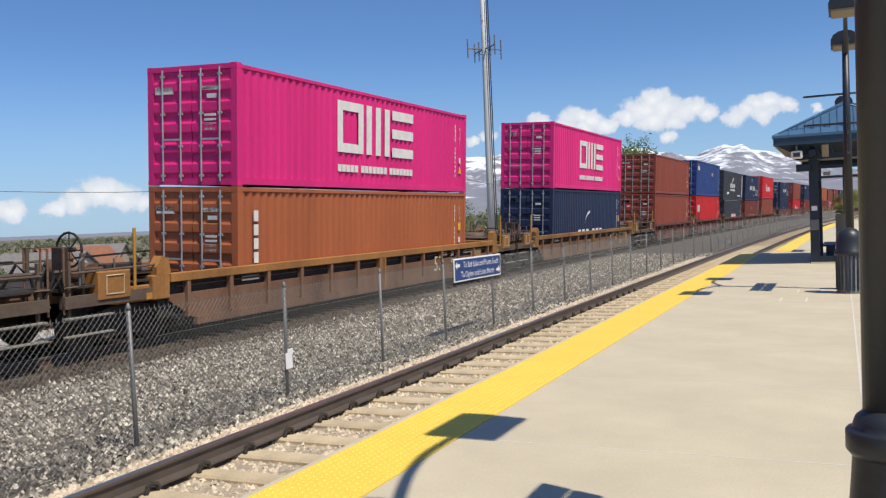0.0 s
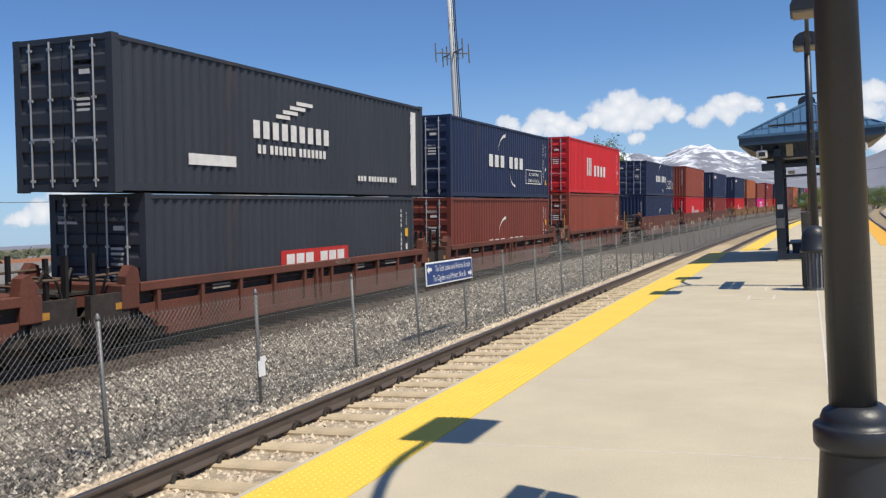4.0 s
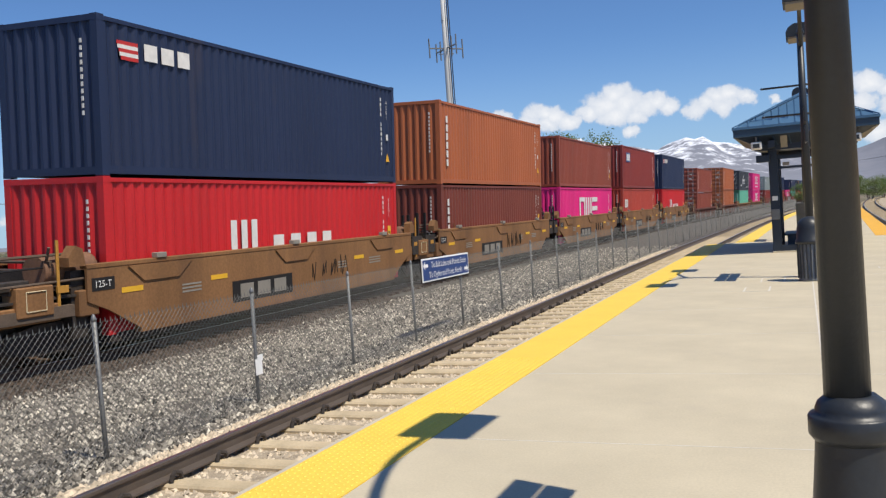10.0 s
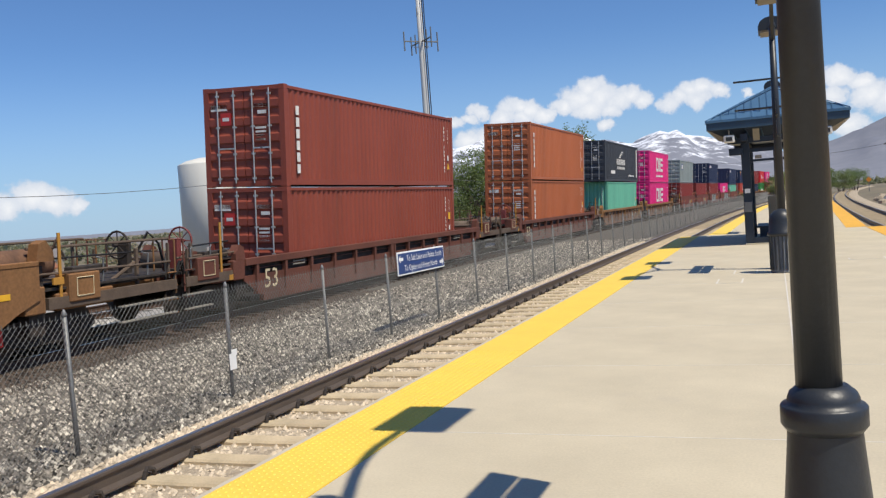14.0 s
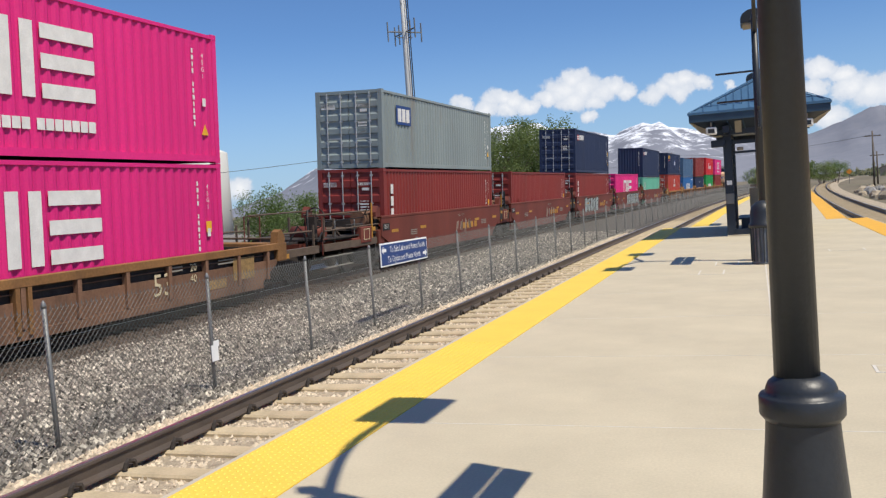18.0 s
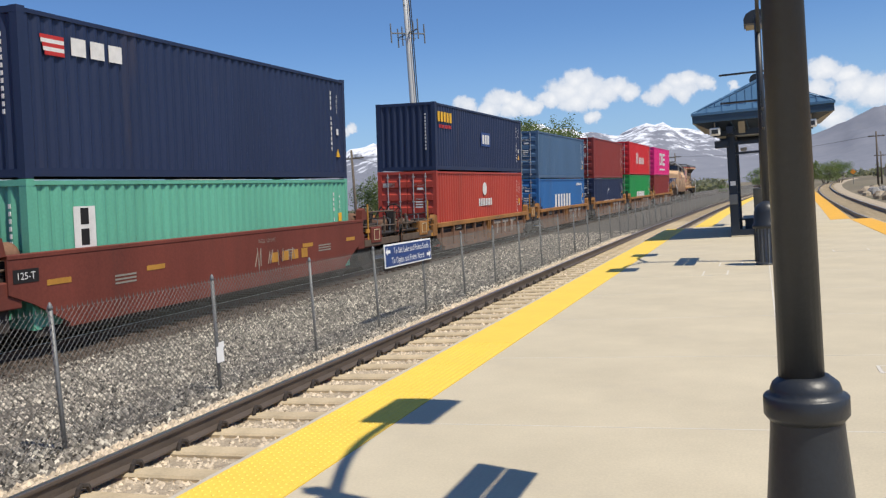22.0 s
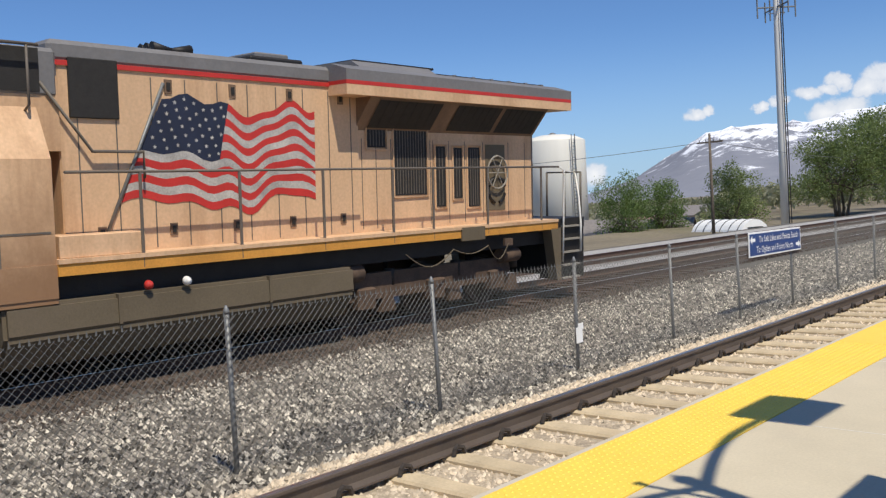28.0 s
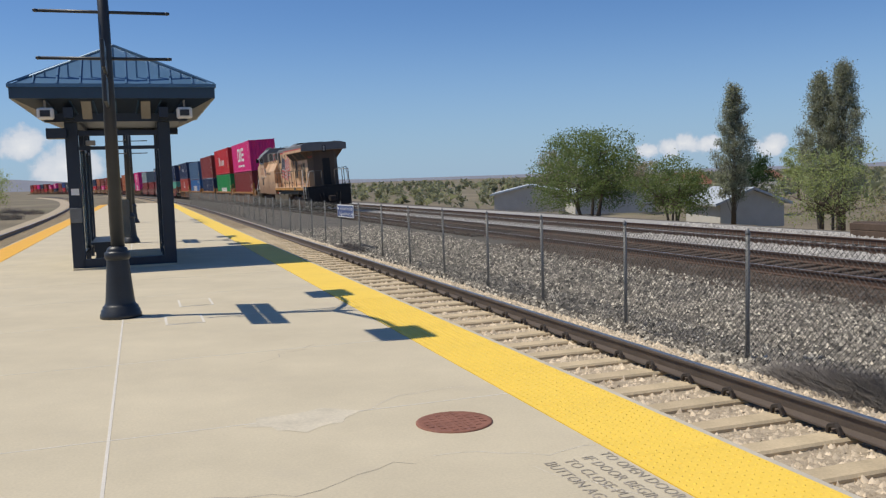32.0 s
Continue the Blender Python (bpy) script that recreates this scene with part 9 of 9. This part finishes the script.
def make_mast():
    t = thing("radio_mast", "white steel monopole mast with antenna brackets", "mast", at=pose(-30, 78.3, -2.4))
    m = material("white_mast_paint", (0.62, 0.62, 0.60), 0.5, vary=0.1, scale=1.0, dirt=(0.30, 0.29, 0.28), dirt_amount=0.35, streak=True)
    part("pole", tube(B(), [(0, 0, 0), (0, 0, 9), (0, 0, 18), (0, 0, 30)], 0.36, 14, r1=0.22), m, t)
    bm = B()
    tube(bm, [(0.5, 0.25, 0), (0.40, 0.2, 29)], 0.05, 5), tube(bm, [(0.5, -0.25, 0), (0.40, -0.2, 29)], 0.05, 5)
    part("cable_ladder", bm, M_GRILLE, t)
    z = 20.0
    bm = B()
    tube(bm, [(-1.6, 1.5, z), (1.6, -1.5, z)], 0.07, 6), tube(bm, [(-1.2, -1.2, z), (1.2, 1.2, z)], 0.07, 6)
    tube(bm, [(0.6, 0.4, z - 0.5), (-0.6, -0.4, z - 0.5)], 0.04, 6)
    part("antenna_bracket", bm, M_GALV, t)
    for x, y in ((-1.6, 1.5), (1.6, -1.5), (-1.2, -1.2), (1.2, 1.2), (-0.9, 0.85), (0.9, -0.85)):
        part("whip_antenna", tube(B(), [(x, y, z - 0.9), (x, y, z + 0.9)], 0.07, 6), M_GALV, t)
    bm = B()
    tube(bm, [(0, -0.6, 22.6), (0, 0.8, 22.6)], 0.04, 5)
    for y in (-0.6, 0.8):
        tube(bm, [(0, y, 22.2), (0, y, 23.1)], 0.04, 5)
    part("small_antenna", bm, M_GALV, t)


make_mast()


def make_wall():
    t = thing("garden_wall", "long low white wall behind the tracks", "wall")
    part("panel", cube(-40.2, -40.0, -24, 30, -5.0, -0.82), M_WHITE, t)
    part("panel", cube(-44.2, -44.0, -35, -25, -5.0, -1.3), M_WHITE, t)
    for k in range(8):
        part("pier", cube(-40.28, -39.92, -23 + 6 * k - 0.2, -23 + 6 * k + 0.2, -5.0, -0.75), M_WHITE, t)


make_wall()


def make_tie_stack(x, y, layers, rows):
    rng = random.Random(5)
    t = thing("tie_stack", "stack of old dark timber ties beside the far track", "timber stack", "old ties", at=pose(x, y, -0.50))
    me = mesh_of("tie", bevelled(cube(-0.12, 0.12, -1.6, 1.6, 0, 0.2), 0.015), M_WOODTIE)
    for layer in range(layers):
        for k in range(rows):
            part("tie", me, M_WOODTIE, t, at=pose(-0.4 + 0.265 * k + rng.uniform(-0.02, 0.02), rng.uniform(-0.25, 0.25), 0.205 * layer, 0, 0, rng.uniform(-2, 2)))


make_tie_stack(-20.1, -3.9, 3, 4)
make_tie_stack(-20.2, -19.4, 2, 4)


def make_garden_fence():
    t = thing("garden_fence", "grey post-and-rail mesh fence below the embankment", "fence")
    for k in range(9):
        part("post", cube(-27.04, -26.96, -1.2 + 2.4 * k - 0.04, -1.2 + 2.4 * k + 0.04, -2.7, -0.36), M_RAILPAINT, t)
        if k < 8:
            for z in (-0.46, -0.78):
                part("rail", cube(-27.02, -26.98, -1.16 + 2.4 * k, 1.16 + 2.4 * k, z, z + 0.05), M_GALV, t)


make_garden_fence()


def make_warning_sign(x, y):
    t = thing("warning_sign", "orange diamond warning sign on a thin post", "sign", at=pose(x, y, -0.6))
    part("post", cube(-0.05, 0.05, 0.02, 0.10, 0, 2.7), M_GALV, t)
    part("plate", prism(B(), [(-0.55, 2.3), (0, 1.75), (0.55, 2.3), (0, 2.85)], "y", -0.02, 0.02), material("sign_orange", (0.75, 0.27, 0.03), 0.5, vary=0.08, bump=0), t)


make_warning_sign(17.5, 190)


def make_rubble_bank():
    """Broken concrete and boulders on the outside of the curve."""
    rng = random.Random(21)
    t = thing("rubble_bank", "low bank of pale broken concrete and boulders", "rubble")
    for k in range(60):
        y = rng.uniform(52, 112)
        x = FARSIDE_X + far_bend(y) + rng.uniform(3.0, 6.5)
        bm = B()
        r = rng.uniform(0.25, 0.75)
        ring = [[bm.verts.new((x + r * q * math.cos(a) * rng.uniform(0.7, 1.2), y + r * q * math.sin(a) * rng.uniform(0.7, 1.2), zz + rng.uniform(-0.05, 0.05))) for a in (math.pi * 2 * j / 7 for j in range(7))] for q, zz in ((1.0, -0.75), (0.95, -0.62 + r * 0.5), (0.55, -0.62 + r * 0.95))]
        for A, C in zip(ring, ring[1:]):
            for j in range(7):
                bm.faces.new((A[j], A[(j + 1) % 7], C[(j + 1) % 7], C[j]))
        bm.faces.new(ring[-1])
        part("boulder", bm, M_CREAMBED if k % 3 else M_FARSTONE, t)


make_rubble_bank()
for i, (x, y, h, sp) in enumerate(((13.5, 205, 4.6, 4.0), (17.0, 215, 5.2, 4.2), (8.0, 240, 5.0, 4.4), (0.5, 225, 4.8, 4.2))):
    make_broad_tree(x, y, -0.7, h, sp, "dark" if i % 2 else "fresh", "round green bushes beyond the curve", 1500, 0.30, seed=70 + i, lumps=9)
make_house(46, 330, -0.8, 16, 9, 3.0, 1.4, 70, M_HOUSETAN, M_SHINGLE3, "long low tan building with a brown roof")


def make_pole(x, y, z, h, label="wooden utility pole with a crossarm"):
    t = thing("utility_pole", label, "pole", "utility poles", at=pose(x, y, z))
    part("pole", tube(B(), [(0, 0, 0), (0, 0, h)], 0.14, 8, r1=0.09), M_BARK, t)
    part("crossarm", cube(-1.0, 1.0, -0.06, 0.06, h - 0.7, h - 0.58), M_BARK, t)
    for k in (-0.8, -0.3, 0.3, 0.8):
        part("insulator", lathe(B(), [(0.04, h - 0.58), (0.05, h - 0.5), (0.02, h - 0.42)], 8, (k, 0)), M_GALV, t)


POLES = [(-31.5, 130, -2.0, 8.0), (-29, 62, -2.4, 8.5), (-50, 30, -2.6, 8), (-48, 12, -2.6, 7.5), (15.0, 130, -0.6, 7.4), (18.5, 156, -0.6, 5.2), (-13.0, 155, -1.0, 8.0)]
for p in POLES:
    make_pole(*p)


def make_wires():
    t = thing("overhead_wires", "thin overhead wires between utility poles", "wires")
    for a, b in (((-31.5, 130, 5.4), (-29, 62, 5.5)), ((-29, 62, 5.5), (-50, 30, 4.9)), ((-13, 155, 6.5), (15.0, 130, 6.3)), ((-13, 155, 6.3), (-31.5, 130, 5.4)), ((15.0, 130, 6.3), (18.5, 156, 4.2))):
        pts = [(a[0] + (b[0] - a[0]) * k / 10, a[1] + (b[1] - a[1]) * k / 10, a[2] + (b[2] - a[2]) * k / 10 - 0.9 * math.sin(math.pi * k / 10)) for k in range(11)]
        part("wire", tube(B(), pts, 0.025, 4), M_GALV, t)


make_wires()


def make_scrub(x, y, z, r, h, n, seed):
    """A dry tangle of thin stems beside the track."""
    rng = random.Random(seed)
    verts, faces = [], []
    for i in range(n):
        a, d = rng.uniform(0, 6.28), r * math.sqrt(rng.random())
        bx, by = d * math.cos(a) * 0.55, d * math.sin(a) * 1.6
        hh = h * rng.uniform(0.4, 1.0) * (1.1 - 0.6 * d / r)
        lx, ly = rng.gauss(0, 0.16), rng.gauss(0, 0.2)
        o = len(verts)
        w = 0.003
        mx, my = bx + lx * 0.5, by + ly * 0.5
        verts += [(bx - w, by, 0), (bx + w, by + w, 0), (mx + w, my + w, hh * 0.65), (mx - w, my, hh * 0.65), (bx + lx * 1.2, by + ly * 1.2, hh)]
        faces += [(o, o + 1, o + 2, o + 3), (o + 3, o + 2, o + 4)]
    me = bpy.data.meshes.new("scrub")
    me.from_pydata(verts, [], faces)
    me.materials.append(material("dry_scrub_stems", (0.21, 0.185, 0.16), 0.9, vary=0.2, scale=5, bump=0, per_island=0.4))
    ob = tagged(new("scrub", me), "dry grey tangle of dead weeds beside the track", "weeds", "dry weeds", "stuff")
    ob.matrix_basis = pose(x, y, z)


make_scrub(-6.3, -6.6, -0.62, 0.75, 0.36, 9000, 2)
make_scrub(-6.2, -4.6, -0.62, 0.45, 0.26, 2200, 3)
make_scrub(-7.4, 0.3, -0.62, 0.6, 0.2, 1200, 4)
make_scrub(-6.3, -28.0, -0.62, 0.8, 0.3, 1500, 5)
for i in range(14):
    make_scrub(11.5 + 2.0 * math.sin(i * 2.1), -38 - 5 * i, -0.6, 1.6, 0.8, 500, 10 + i)


def motions():
    times = [2.0 * k for k in range(17)]
    for ob, s0, lift in MOVERS:
        walk(ob, [(t, train_pose(train_way(s0, t)) @ Matrix.Translation((0, 0, lift))) for t in times])


motions()
